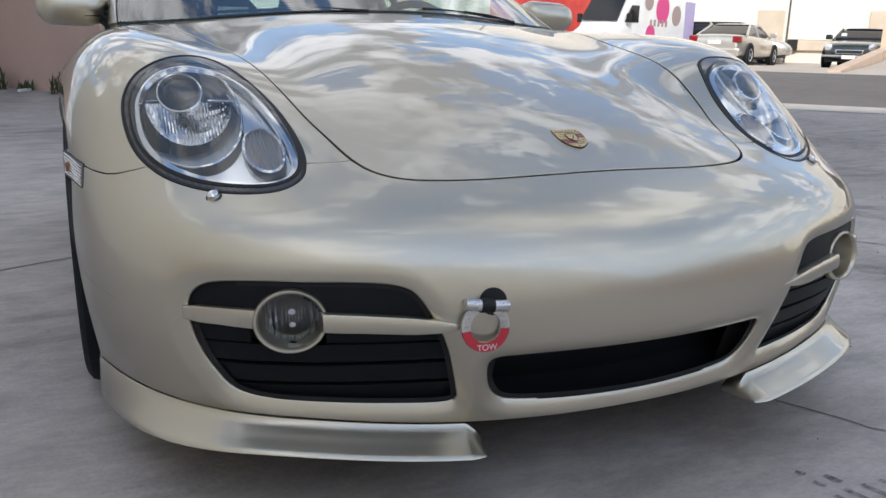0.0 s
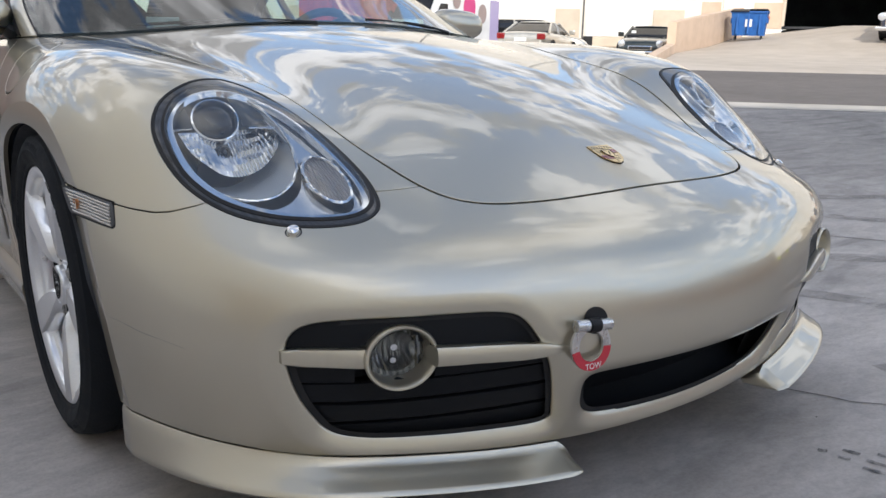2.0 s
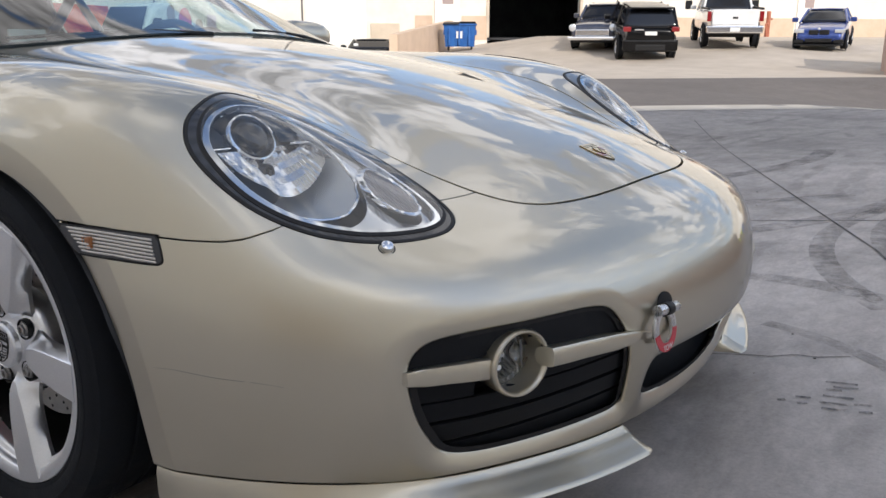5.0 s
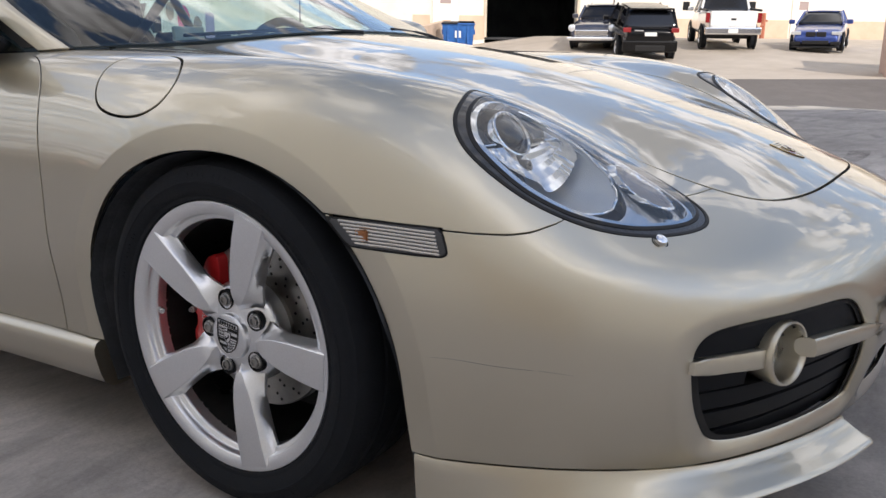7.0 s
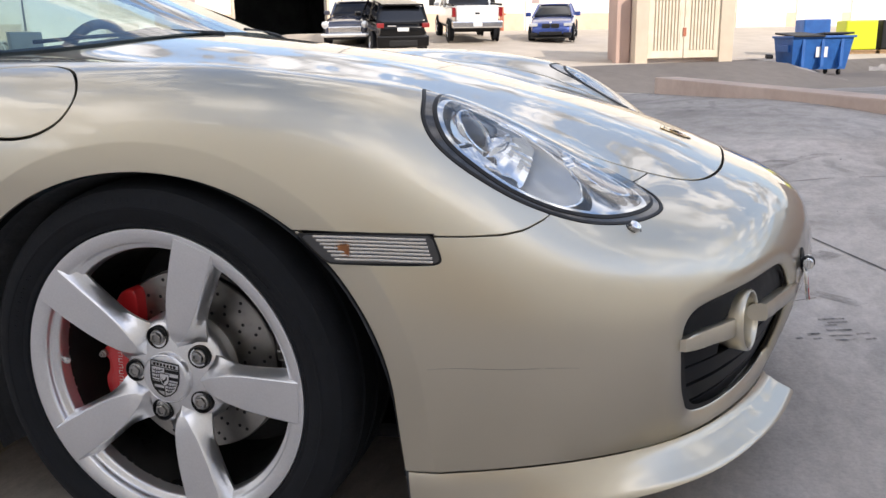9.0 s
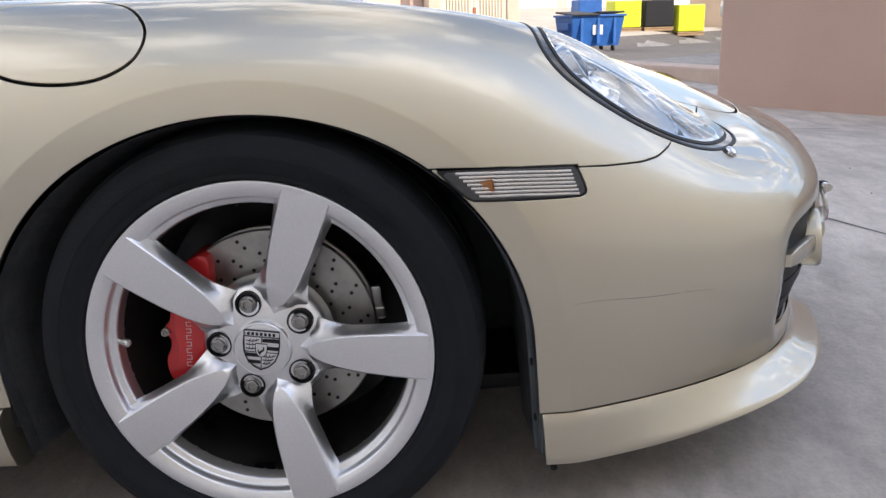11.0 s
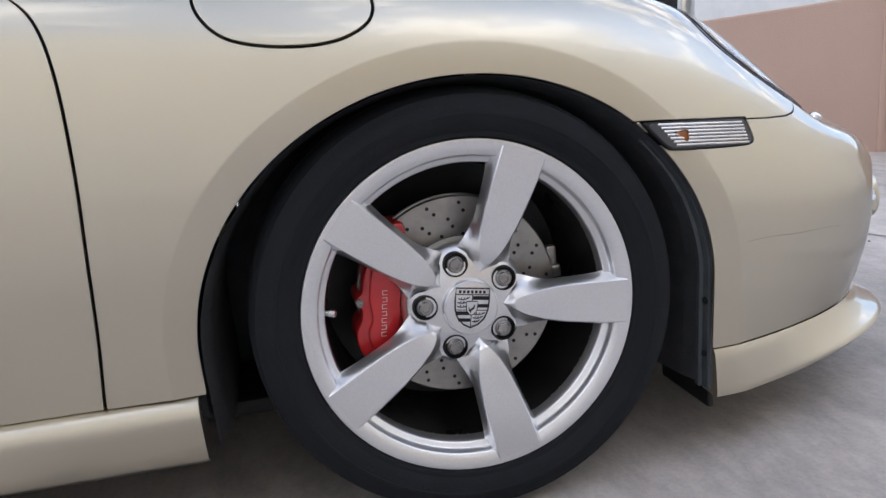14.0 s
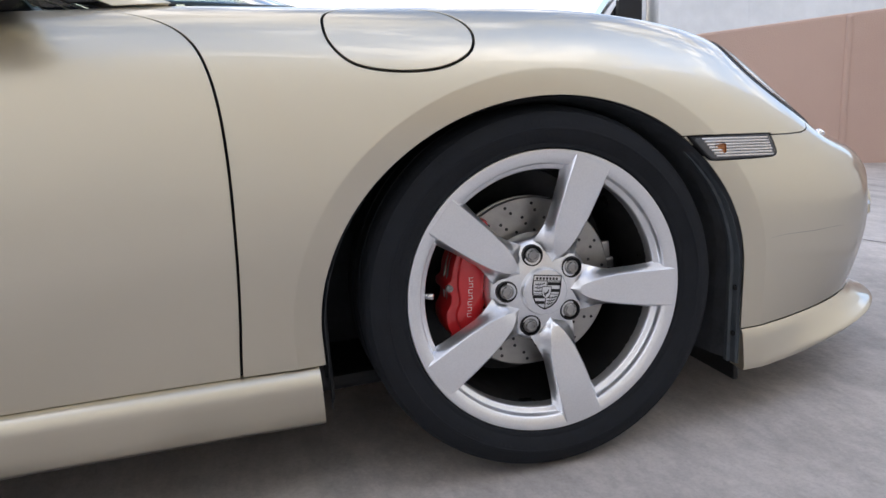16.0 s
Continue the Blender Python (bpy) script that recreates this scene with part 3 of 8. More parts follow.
RING_6 = [(0, -.430, .697), (.24, -.430, .688), (.39, -.430, .670), (.53, -.440, .702), (.625, -.405, .732), (.70, -.305, .755), (.735, -.17, .778), (.752, 0, .792), (.762, .2, .800), (.775, .45, .803), (.79, 1.1, .81), (.81, 2.35, .84), (.62, 2.88, .80), (0, 3.05, .81)]
RING_7 = [(0, -.110, .794), (.24, -.110, .783), (.39, -.110, .765), (.505, -.105, .758), (.583, -.090, .776), (.640, -.030, .794), (.670, .05, .807), (.692, .16, .815), (.712, .30, .821), (.740, .50, .829), (.757, 1.1, .845), (.75, 2.35, .87), (.55, 2.75, .84), (0, 2.88, .85)]
RING_8 = [(0, .280, .870), (.22, .290, .865), (.39, .322, .853), (.49, .355, .846), (.56, .395, .843), (.62, .445, .843), (.66, .487, .843), (.690, .525, .844), (.712, .57, .845), (.728, .68, .847), (.735, 1.1, .86), (.67, 2.30, .89), (.45, 2.55, .885), (0, 2.65, .89)]
CAGE = np.array([RING_0, RING_1, RING_2, RING_3, RING_4, RING_5, RING_6, RING_7, RING_8], float)
FIRM = 0.75  # 1: the skin runs through the cage's points, 0: it only leans towards them


def spline_ctrl(d):
    """Control points of a cubic B-spline near the rows of d, which already has its ghost rows."""
    n = len(d)
    a = np.zeros((n, n))
    for i in range(1, n - 1):
        a[i, i - 1:i + 2] = (1 / 6, 4 / 6, 1 / 6)
    a[0, :3] = (1, -2, 1)
    a[-1, -3:] = (1, -2, 1)
    b = d.reshape(n, -1).copy()
    b[0] = b[-1] = 0
    full = np.linalg.solve(a, b).reshape(d.shape)
    return d + FIRM * (full - d)


def basis(n, s):
    """Weights of n control rows (ghosts included) at s, where 0 is the first real row; also the slopes."""
    k = np.clip(np.floor(s).astype(int), 0, n - 4)
    t = s - k
    w = np.zeros((len(s), n))
    for j, p in enumerate(((1 - t) ** 3 / 6, (3 * t ** 3 - 6 * t ** 2 + 4) / 6, (-3 * t ** 3 + 3 * t ** 2 + 3 * t + 1) / 6, t ** 3 / 6)):
        w[np.arange(len(s)), k + j] = p
    return w


def make_ctrl():
    flip = np.array([-1, 1, 1])
    # mirrored columns past the two middle lines keep the skin smooth across them
    d = np.concatenate([CAGE[:, 2:0:-1] * flip, CAGE, CAGE[:, -2:-4:-1] * flip], axis=1)
    d = np.concatenate([(2 * d[:1] - d[1:2]), d, (2 * d[-1:] - d[-2:-1])], axis=0)
    d = spline_ctrl(d)
    return spline_ctrl(d.transpose(1, 0, 2)).transpose(1, 0, 2)


def smoothstep(a, b, x):
    t = np.clip((x - a) / (b - a), 0, 1)
    return t * t * (3 - 2 * t)


ARCH_F = (0.0, .300, .388, .355)   # middle y, z and half axes of the front wheel opening
ARCH_R = (2.415, .305, .392, .365)


def arch_field(y, z, arch):
    """About the distance outside the wheel opening."""
    cy, cz, ry, rz = arch
    q = np.sqrt(((y - cy) / ry) ** 2 + (np.maximum(z - cz, 0) / rz) ** 2)
    return (q - 1) * (ry + rz) / 2


def skin_grid(nu=340, nv=190, u1=13.0):
    ctrl = make_ctrl()
    uu = np.linspace(0, u1, nu) + 1.0
    vv = np.linspace(0, len(CAGE) - 1, nv)
    wu, wv = basis(ctrl.shape[1], uu), basis(ctrl.shape[0], vv)
    p = np.einsum("vi,uj,ijk->vuk", wv, wu, ctrl)
    # a soft flange round the wheel openings
    for arch in (ARCH_F, ARCH_R):
        f = arch_field(p[..., 1], p[..., 2], arch)
        p[..., 0] += .0042 * np.clip((.060 - f) / .060, 0, 1.2) ** 1.25 * smoothstep(.5, .7, p[..., 0])
    p[:, 0, 0] = 0
    n = np.cross(np.gradient(p, axis=1), np.gradient(p, axis=0))
    n /= np.linalg.norm(n, axis=-1, keepdims=True) + 1e-12
    for axis, reach in ((1, 13), (0, 12)):
        for _ in range(2):
            q = np.moveaxis(n, axis, 0)
            head = q[reach:0:-1].copy() if axis == 1 else np.repeat(q[:1], reach, 0)
            if axis == 1:
                head[..., 0] *= -1
            q = np.concatenate([head, q, np.repeat(q[-1:], reach, 0)])
            c = np.cumsum(np.concatenate([np.zeros_like(q[:1]), q]), 0)
            n = np.moveaxis((c[2 * reach + 1:] - c[:-2 * reach - 1]) / (2 * reach + 1), 0, axis)
    n[:, 0, 0] = 0
    n /= np.linalg.norm(n, axis=-1, keepdims=True) + 1e-12
    return p, n


# ---------------------------------------------------------------- cutting the skin into panels
def closed_curve(pts, n=14):
    """A smooth closed outline through points in a plane."""
    p = np.array(pts, float)
    out = []
    k = len(p)
    for i in range(k):
        a, b, c, d = p[(i - 1) % k], p[i], p[(i + 1) % k], p[(i + 2) % k]
        for t in np.arange(n) / n:
            out.append(.5 * ((2 * b) + (c - a) * t + (2 * a - 5 * b + 4 * c - d) * t * t + (3 * b - a - 3 * c + d) * t ** 3))
    return np.array(out)


def open_curve(pts, n=12):
    p = np.array(pts, float)
    p = np.vstack([2 * p[0] - p[1], p, 2 * p[-1] - p[-2]])
    out = []
    for i in range(1, len(p) - 2):
        a, b, c, d = p[i - 1:i + 3]
        for t in np.arange(n) / n:
            out.append(.5 * ((2 * b) + (c - a) * t + (2 * a - 5 * b + 4 * c - d) * t * t + (3 * b - a - 3 * c + d) * t ** 3))
    out.append(p[-2])
    return np.array(out)


def inside(q, curve):
    """Signed distance of points q to a closed outline: plus inside."""
    best = np.full(len(q), 1e9)
    wind = np.zeros(len(q), bool)
    for a, b in zip(curve, np.roll(curve, -1, axis=0)):
        ab = b - a
        t = np.clip(((q - a) @ ab) / (ab @ ab + 1e-18), 0, 1)
        best = np.minimum(best, np.hypot(*(q - a - t[:, None] * ab).T))
        cross = (a[1] > q[:, 1]) != (b[1] > q[:, 1])
        with np.errstate(divide="ignore", invalid="ignore"):
            xi = a[0] + (q[:, 1] - a[1]) * ab[0] / ab[1]
        wind ^= cross & (q[:, 0] < xi)
    return np.where(wind, best, -best)


class Sheet:
    """Triangles with a normal at each corner point."""

    def __init__(self, v, n, f):
        self.v, self.n, self.f = v, n, f

    def clip(self, field):
        """Keep the part where field, a function of the points, is above nought; cut triangles along its edge."""
        d = field(self.v)
        pos = d > 0
        cnt = pos[self.f].sum(1)
        keep = [self.f[cnt == 3]]
        v, n = [self.v], [self.n]
        base = len(self.v)
        made = {}
        add = []

        def mid(i, j):
            nonlocal base
            key = (min(i, j), max(i, j))
            if key not in made:
                i, j = key
                t = d[i] / (d[i] - d[j])
                v.append((self.v[i] + t * (self.v[j] - self.v[i]))[None])
                m = self.n[i] + t * (self.n[j] - self.n[i])
                n.append((m / np.linalg.norm(m))[None])
                made[key] = base
                base += 1
            return made[key]

        for f in self.f[(cnt == 1) | (cnt == 2)]:
            for k in range(3):
                a, b, c = f[k], f[(k + 1) % 3], f[(k + 2) % 3]
                if pos[a] and not pos[b] and not pos[c]:
                    add.append((a, mid(a, b), mid(a, c)))
                elif not pos[a] and pos[b] and pos[c]:
                    p, q = mid(a, b), mid(a, c)
                    add += [(p, b, c), (p, c, q)]
        if add:
            keep.append(np.array(add))
        f = np.concatenate(keep)
        v, n = np.concatenate(v), np.concatenate(n)
        used, inv = np.unique(f, return_inverse=True)
        return Sheet(v[used], n[used], inv.reshape(-1, 3))

    def mirrored(self):
        fl = np.array([-1, 1, 1])
        return Sheet(self.v * fl, self.n * fl, self.f[:, ::-1])

    def joined(self, other):
        return Sheet(np.concatenate([self.v, other.v]), np.concatenate([self.n, other.n]), np.concatenate([self.f, other.f + len(self.v)]))

    def welded(self):
        key = np.round(self.v * 2e5).astype(np.int64)
        _, first, inv = np.unique(key, axis=0, return_index=True, return_inverse=True)
        f = inv.reshape(-1)[self.f]
        f = f[(f[:, 0] != f[:, 1]) & (f[:, 1] != f[:, 2]) & (f[:, 0] != f[:, 2])]
        return Sheet(self.v[first], self.n[first], f)

    def folded(self, depth=.010, tuck=.0012, deep=None):
        """With its open edges turned in, so that the panel shows a thickness."""
        e = np.concatenate([self.f[:, [0, 1]], self.f[:, [1, 2]], self.f[:, [2, 0]]])
        code = np.sort(e, axis=1)
        code = code[:, 0].astype(np.int64) * len(self.v) + code[:, 1]
        _, inv, cnt = np.unique(code, return_inverse=True, return_counts=True)
        rim = e[cnt[inv.reshape(-1)] == 1]
        mid = np.abs(self.v[rim][:, :, 0]).max(1) > 1e-6
        rim = rim[mid]
        ids, k = np.unique(rim, return_inverse=True)
        k = k.reshape(-1, 2)
        nb, nn = len(self.v), len(ids)
        # the fold's own way out of the panel, at each rim point
        t = self.v[rim[:, 1]] - self.v[rim[:, 0]]
        o = np.cross(t, self.n[rim[:, 0]])
        o /= np.linalg.norm(o, axis=1, keepdims=True) + 1e-12
        out = np.zeros((nn, 3))
        np.add.at(out, k[:, 0], o)
        np.add.at(out, k[:, 1], o)
        out /= np.linalg.norm(out, axis=1, keepdims=True) + 1e-12
        p, n = self.v[ids], self.n[ids]
        if deep is not None:
            k_ = deep(p)[:, None]
            depth, tuck = depth + (.015 - depth) * k_, tuck + (.0055 - tuck) * k_
        rows_v = [p + out * tuck * .7 - n * tuck * .3, p + out * tuck - n * tuck * 1.1, p + out * tuck * .6 - n * depth]
        rows_n = [n * .75 + out * .66, out * .97 - n * .05, out * .9 + n * .1]
        v = np.concatenate([self.v] + rows_v)
        nn_ = np.concatenate([self.n] + [r / np.linalg.norm(r, axis=1, keepdims=True) for r in rows_n])
        a, b = k[:, 0], k[:, 1]
        f = [self.f]
        prev = (rim[:, 0], rim[:, 1])
        for j in range(3):
            cur = (nb + j * nn + a, nb + j * nn + b)
            f.append(np.stack([prev[0], cur[0], cur[1]], 1))
            f.append(np.stack([prev[0], cur[1], prev[1]], 1))
            prev = cur
        return Sheet(v, nn_, np.concatenate(f))

    def link(self, name, mat, parent, label=""):
        return link_mesh(name, self.v, self.f, mat, parent, label, normals=self.n)


# the outlines of the panels and openings, on the half with x above nought
HL_MID = np.array([.600, -.575, .612])
HL_N = np.array([.36, -.60, .715]); HL_N /= np.linalg.norm(HL_N)
HL_P = np.cross([0, 0, 1], HL_N); HL_P /= np.linalg.norm(HL_P)     # outwards and back
HL_Q = np.cross(HL_N, HL_P)                                        # upwards and back


def hl_plane(v):
    return np.stack([(v - HL_MID) @ HL_P, (v - HL_MID) @ HL_Q], -1)


HL_EDGE = closed_curve(hl_plane(np.array([(.614, -.400, .729), (.669, -.416, .717), (.713, -.428, .690), (.734, -.455, .651), (.735, -.508, .604), (.721, -.573, .561), (.685, -.638, .528), (.631, -.692, .511), (.570, -.732, .506), (.519, -.749, .509), (.483, -.737, .524), (.466, -.699, .546), (.464, -.646, .580), (.480, -.570, .630), (.508, -.498, .674), (.545, -.425, .711), (.580, -.395, .725)])), 8)
LENS_EDGE = closed_curve(hl_plane(np.array([(.624, -.436, .7155), (.679, -.440, .699), (.711, -.460, .664), (.719, -.497, .627), (.713, -.554, .582), (.686, -.614, .548), (.635, -.668, .526), (.572, -.709, .518), (.522, -.727, .519), (.491, -.719, .532), (.477, -.685, .554), (.478, -.632, .588), (.495, -.556, .637), (.524, -.492, .679), (.572, -.449, .708)])), 8)
HOOD_EDGE = open_curve([(0, -.853), (.10, -.851), (.20, -.842), (.28, -.825), (.335, -.803), (.372, -.770), (.394, -.722), (.415, -.635), (.442, -.545), (.476, -.400), (.512, -.200), (.550, .000), (.585, .170), (.612, .330), (.63, .47)], 8)
HOOD_POLY = np.concatenate([HOOD_EDGE, [(.63, .9), (-.63, .9)], HOOD_EDGE[:0:-1] * [-1, 1]])
GRILLE_EDGE = closed_curve([(.683, .342), (.676, .372), (.652, .391), (.600, .397), (.52, .397), (.44, .395), (.395, .389), (.372, .376), (.352, .345), (.326, .290), (.302, .208), (.299, .189), (.316, .178), (.40, .180), (.50, .185), (.577, .191), (.622, .205), (.650, .240), (.668, .275), (.679, .310)], 5)
MOUTH_HALF = [(0, .271), (.10, .270), (.20, .268), (.248, .266), (.262, .258), (.264, .243), (.255, .208), (.234, .182), (.195, .172), (.10, .166)]
MOUTH_EDGE = closed_curve(MOUTH_HALF + [(0, .164)] + [(-x, z) for x, z in MOUTH_HALF[:0:-1]], 5)
MARK_EDGE = closed_curve([(-.272, .556), (-.285, .554), (-.36, .549), (-.452, .541), (-.459, .537), (-.469, .508), (-.466, .500), (-.456, .498), (-.40, .501), (-.325, .508), (-.308, .515), (-.280, .545)], 4)
FUEL_EDGE = closed_curve([(.310, -0.112), (.321, -0.076), (.314, -0.034), (.278, -0.004), (.212, 0.002), (.150, -0.020), (.112, -0.052), (.089, -0.096), (.097, -0.136), (.131, -0.158), (.177, -0.164), (.234, -0.157), (.283, -0.140)], 6)
FUEL_MID, FUEL_UP = np.array([.715, 0, .815]), np.array([-.72, 0, .694])


DOOR_LINE = open_curve([(.1, .535), (.265, .520), (.36, .509), (.46, .500), (.59, .493), (.69, .495), (.76, .509), (.80, .536), (.825, .580), (.84, .64), (.85, .75), (.9, 1.0)], 10)


def door_front(z):
    return np.interp(z, DOOR_LINE[:, 0], DOOR_LINE[:, 1])


def seam_height(y):
    return np.interp(y, [-.75, -.66, -.612, -.60, -.575, -.55, -.50, -.46, -.36, -.27, 0], [.66, .60, .552, .541, .532, .530, .533, .537, .549, .556, .57])


def f_hood(v):
    return inside(v[:, :2], HOOD_POLY) - (v[:, 2] < .47) * 9


def f_light(edge):
    def field(v):
        d = inside(hl_plane(v), edge)
        return np.where(np.abs((v - HL_MID) @ HL_N) < .16, d, -1)
    return field


def f_fender(v):
    outer = v[:, 2] - seam_height(v[:, 1])
    inner = v[:, 1] + .722 - .28 * (v[:, 0] - .39)
    return np.where(v[:, 0] > .585, outer, inner)


def f_arch(v):
    d = np.minimum(arch_field(v[:, 1], v[:, 2], ARCH_F), arch_field(v[:, 1], v[:, 2], ARCH_R))
    return np.where(v[:, 0] > .5, d, 1)


def f_front(edge, gap=0.0):
    def field(v):
        return np.where(v[:, 1] < -.6, -inside(v[:, [0, 2]], edge) - gap, 1)
    return field


def f_side(edge, sign):
    def field(v):
        return np.where(v[:, 0] > .6, sign * inside(v[:, [1, 2]], edge), -sign)
    return field


def f_fuel(sign):
    def field(v):
        q = np.stack([v[:, 1], (v - FUEL_MID) @ FUEL_UP], -1)
        return np.where(v[:, 0] > .6, sign * inside(q, FUEL_EDGE), -sign)
    return field


def shift(field, by):
    return lambda v: field(v) - by


def flip(field):
    return lambda v: -field(v)


def sill_field(v):
    return np.where((v[:, 1] > .2) & (v[:, 1] < 2.2), v[:, 2] - (.258 + .016 * (v[:, 1] - .39)), 1)

# ---------------------------------------------------------------- the sports car: skin panels
car = empty("sports_car", pose(0, 0, 0, -4.0, 0, 0))
tagged(car, "gold-silver metallic two-seat sports coupe parked on concrete", "car")
GAP = .0033


def half_skin():
    p, n = skin_grid(330, 200)
    nv, nu = p.shape[:2]
    i = np.arange(nv * nu).reshape(nv, nu)
    a, b, c, d = i[:-1, :-1].ravel(), i[:-1, 1:].ravel(), i[1:, 1:].ravel(), i[1:, :-1].ravel()
    return Sheet(p.reshape(-1, 3), n.reshape(-1, 3), np.concatenate([np.stack([a, b, c], 1), np.stack([a, c, d], 1)]))


FLANGE, LEAN_IN = .043, .22


def with_flange(sheet):
    """The rolled flat band round each wheel arch, set off by a crease."""
    both = sheet
    for cut in (FLANGE, FLANGE - .004):
        edge = shift(f_arch, cut)
        both = both.clip(edge).joined(both.clip(flip(edge))).welded()
    d = f_arch(both.v)
    near = np.clip((FLANGE - d) / .004, 0, 1)
    c = np.where(both.v[:, 1:2] < 1.1, np.array([[ARCH_F[0], ARCH_F[1]]]), np.array([[ARCH_R[0], ARCH_R[1]]]))
    t = np.concatenate([np.zeros((len(d), 1)), c - both.v[:, 1:]], 1)
    t -= both.n * (t * both.n).sum(1, keepdims=True)
    t /= np.linalg.norm(t, axis=1, keepdims=True) + 1e-9
    v = both.v - both.n * (LEAN_IN * np.maximum(FLANGE - d, 0))[:, None]
    n = both.n + t * (LEAN_IN * near)[:, None]
    return Sheet(v, n / np.linalg.norm(n, axis=1, keepdims=True), both.f)


SKIN = with_flange(half_skin().clip(f_arch))
hood = SKIN.clip(shift(f_hood, GAP))
rest = SKIN.clip(shift(flip(f_hood), GAP)).clip(shift(flip(f_light(HL_EDGE)), .0012))
front = rest.clip(shift(lambda v: .2 - v[:, 1], 0))
bumper = rest.clip(shift(flip(f_fender), GAP * .6)).clip(lambda v: -.2 - v[:, 1])
for fld in (f_front(GRILLE_EDGE), f_front(MOUTH_EDGE), shift(f_side(MARK_EDGE, -1), .0012)):
    bumper = bumper.clip(fld)


def rolled(sheet, edge, band, fall):
    """The skin turned softly inwards round a front opening."""
    for cut in (band, band * .66, band * .33):
        f = f_front(edge, cut)
        sheet = sheet.clip(f).joined(sheet.clip(flip(f))).welded()
    q = sheet.v[:, [0, 2]]
    d = -inside(q, edge)
    e = .0015
    g = np.stack([inside(q + [e, 0], edge) + d, inside(q + [0, e], edge) + d], 1) / e
    near = np.where(sheet.v[:, 1] < -.6, np.clip(1 - d / band, 0, 1), 0)
    t = np.stack([g[:, 0], np.zeros(len(d)), g[:, 1]], 1)
    t -= sheet.n * (t * sheet.n).sum(1, keepdims=True)
    t /= np.linalg.norm(t, axis=1, keepdims=True) + 1e-6
    # deeper along the lower edge than above
    depth = fall * (.45 + .55 * np.clip(g[:, 1], 0, 1))
    v = sheet.v - sheet.n * (depth * near ** 2)[:, None]
    n = sheet.n + t * (2 * depth / band * near)[:, None]
    return Sheet(v, n / np.linalg.norm(n, axis=1, keepdims=True), sheet.f)


bumper = rolled(rolled(bumper, GRILLE_EDGE, .026, .014), MOUTH_EDGE, .024, .013)
wing = rest.clip(shift(lambda v: np.where(v[:, 1] < -.2, f_fender(v), 1), GAP * .6)).clip(sill_field)
fender = wing.clip(shift(lambda v: door_front(v[:, 2]) - v[:, 1], GAP))
fuel = fender.clip(shift(f_fuel(1), GAP))
fender_r = fender.clip(shift(f_fuel(-1), GAP)).clip(shift(f_side(MARK_EDGE, -1), .0012))
fender_l = fender.clip(shift(f_side(MARK_EDGE, -1), .0012))
back = wing.clip(shift(lambda v: v[:, 1] - door_front(v[:, 2]), GAP))
DOOR_END = 1.46
door = back.clip(shift(lambda v: DOOR_END - v[:, 1] + .12 * (v[:, 2] - .5), GAP)).clip(lambda v: v[:, 2] - .2)
quarter = back.clip(shift(lambda v: v[:, 1] - DOOR_END - .12 * (v[:, 2] - .5), GAP))
marker = SKIN.clip(f_side(MARK_EDGE, 1))

hood.joined(hood.mirrored()).welded().folded(.012).link("hood", M_PAINT, car)
bumper.joined(bumper.mirrored()).welded().folded(deep=lambda p: ((p[:, 1] < -.70) & (p[:, 2] < .42) & (p[:, 2] > .175)).astype(float)).link("front_bumper", M_PAINT, car)
quarter.joined(quarter.mirrored()).welded().folded().link("rear_body", M_PAINT, car)
for right in (True, False):
    side = (lambda s: s.mirrored()) if right else (lambda s: s)
    side(fender_r if right else fender_l).folded().link("fender", M_PAINT, car)
    side(door).folded().link("door", M_PAINT, car)
    if right:
        side(fuel).folded().link("fuel_door", M_PAINT, car, "round-cornered fuel filler flap")

# near-black shell added behind the gaps for their shade, and wheel housings
inner = SKIN.clip(shift(f_front(GRILLE_EDGE), -.01)).clip(shift(f_front(MOUTH_EDGE), -.01)).clip(shift(flip(f_light(HL_EDGE)), -.012))
inner = Sheet(inner.v - inner.n * .016, inner.n, inner.f)
inner.v[:, 0] = np.maximum(inner.v[:, 0], 0)
inner.joined(inner.mirrored()).welded().link("gap_shade_shell", M_DARK, car, "near-black shell added behind the panel gaps for their shade")


def housing(side, arch):
    """The dark tub over a wheel."""
    cy, cz, ry, rz = arch
    bm = bmesh.new()
    rows = []
    for x, grow in ((.838, -.006), (.81, -.006), (.77, -.016), (.70, -.024), (.45, -.024)):
        row = []
        for k in range(33):
            a = radians(180 * k / 32)
            z = cz + (rz + grow) * math.sin(a)
            row.append(bm.verts.new((side * (x - .15 * max(.40 - z, 0)), cy - (ry + grow) * math.cos(a), z)))
        low = .112 if arch is ARCH_F else .16
        row.insert(0, bm.verts.new((side * (x - .045), cy - ry - grow, low)))
        row.append(bm.verts.new((side * (x - .040), cy + ry + grow, .165)))
        rows.append(row)
    for r0, r1 in zip(rows, rows[1:]):
        for k in range(34):
            bm.faces.new((r0[k], r0[k + 1], r1[k + 1], r1[k]))
    bm.faces.new(rows[-1])
    return part("wheel_housing", bm, M_LINER, car, "black ribbed plastic wheel-arch liner")


for sgn in (-1, 1):
    housing(sgn, ARCH_F)
    housing(sgn, ARCH_R)

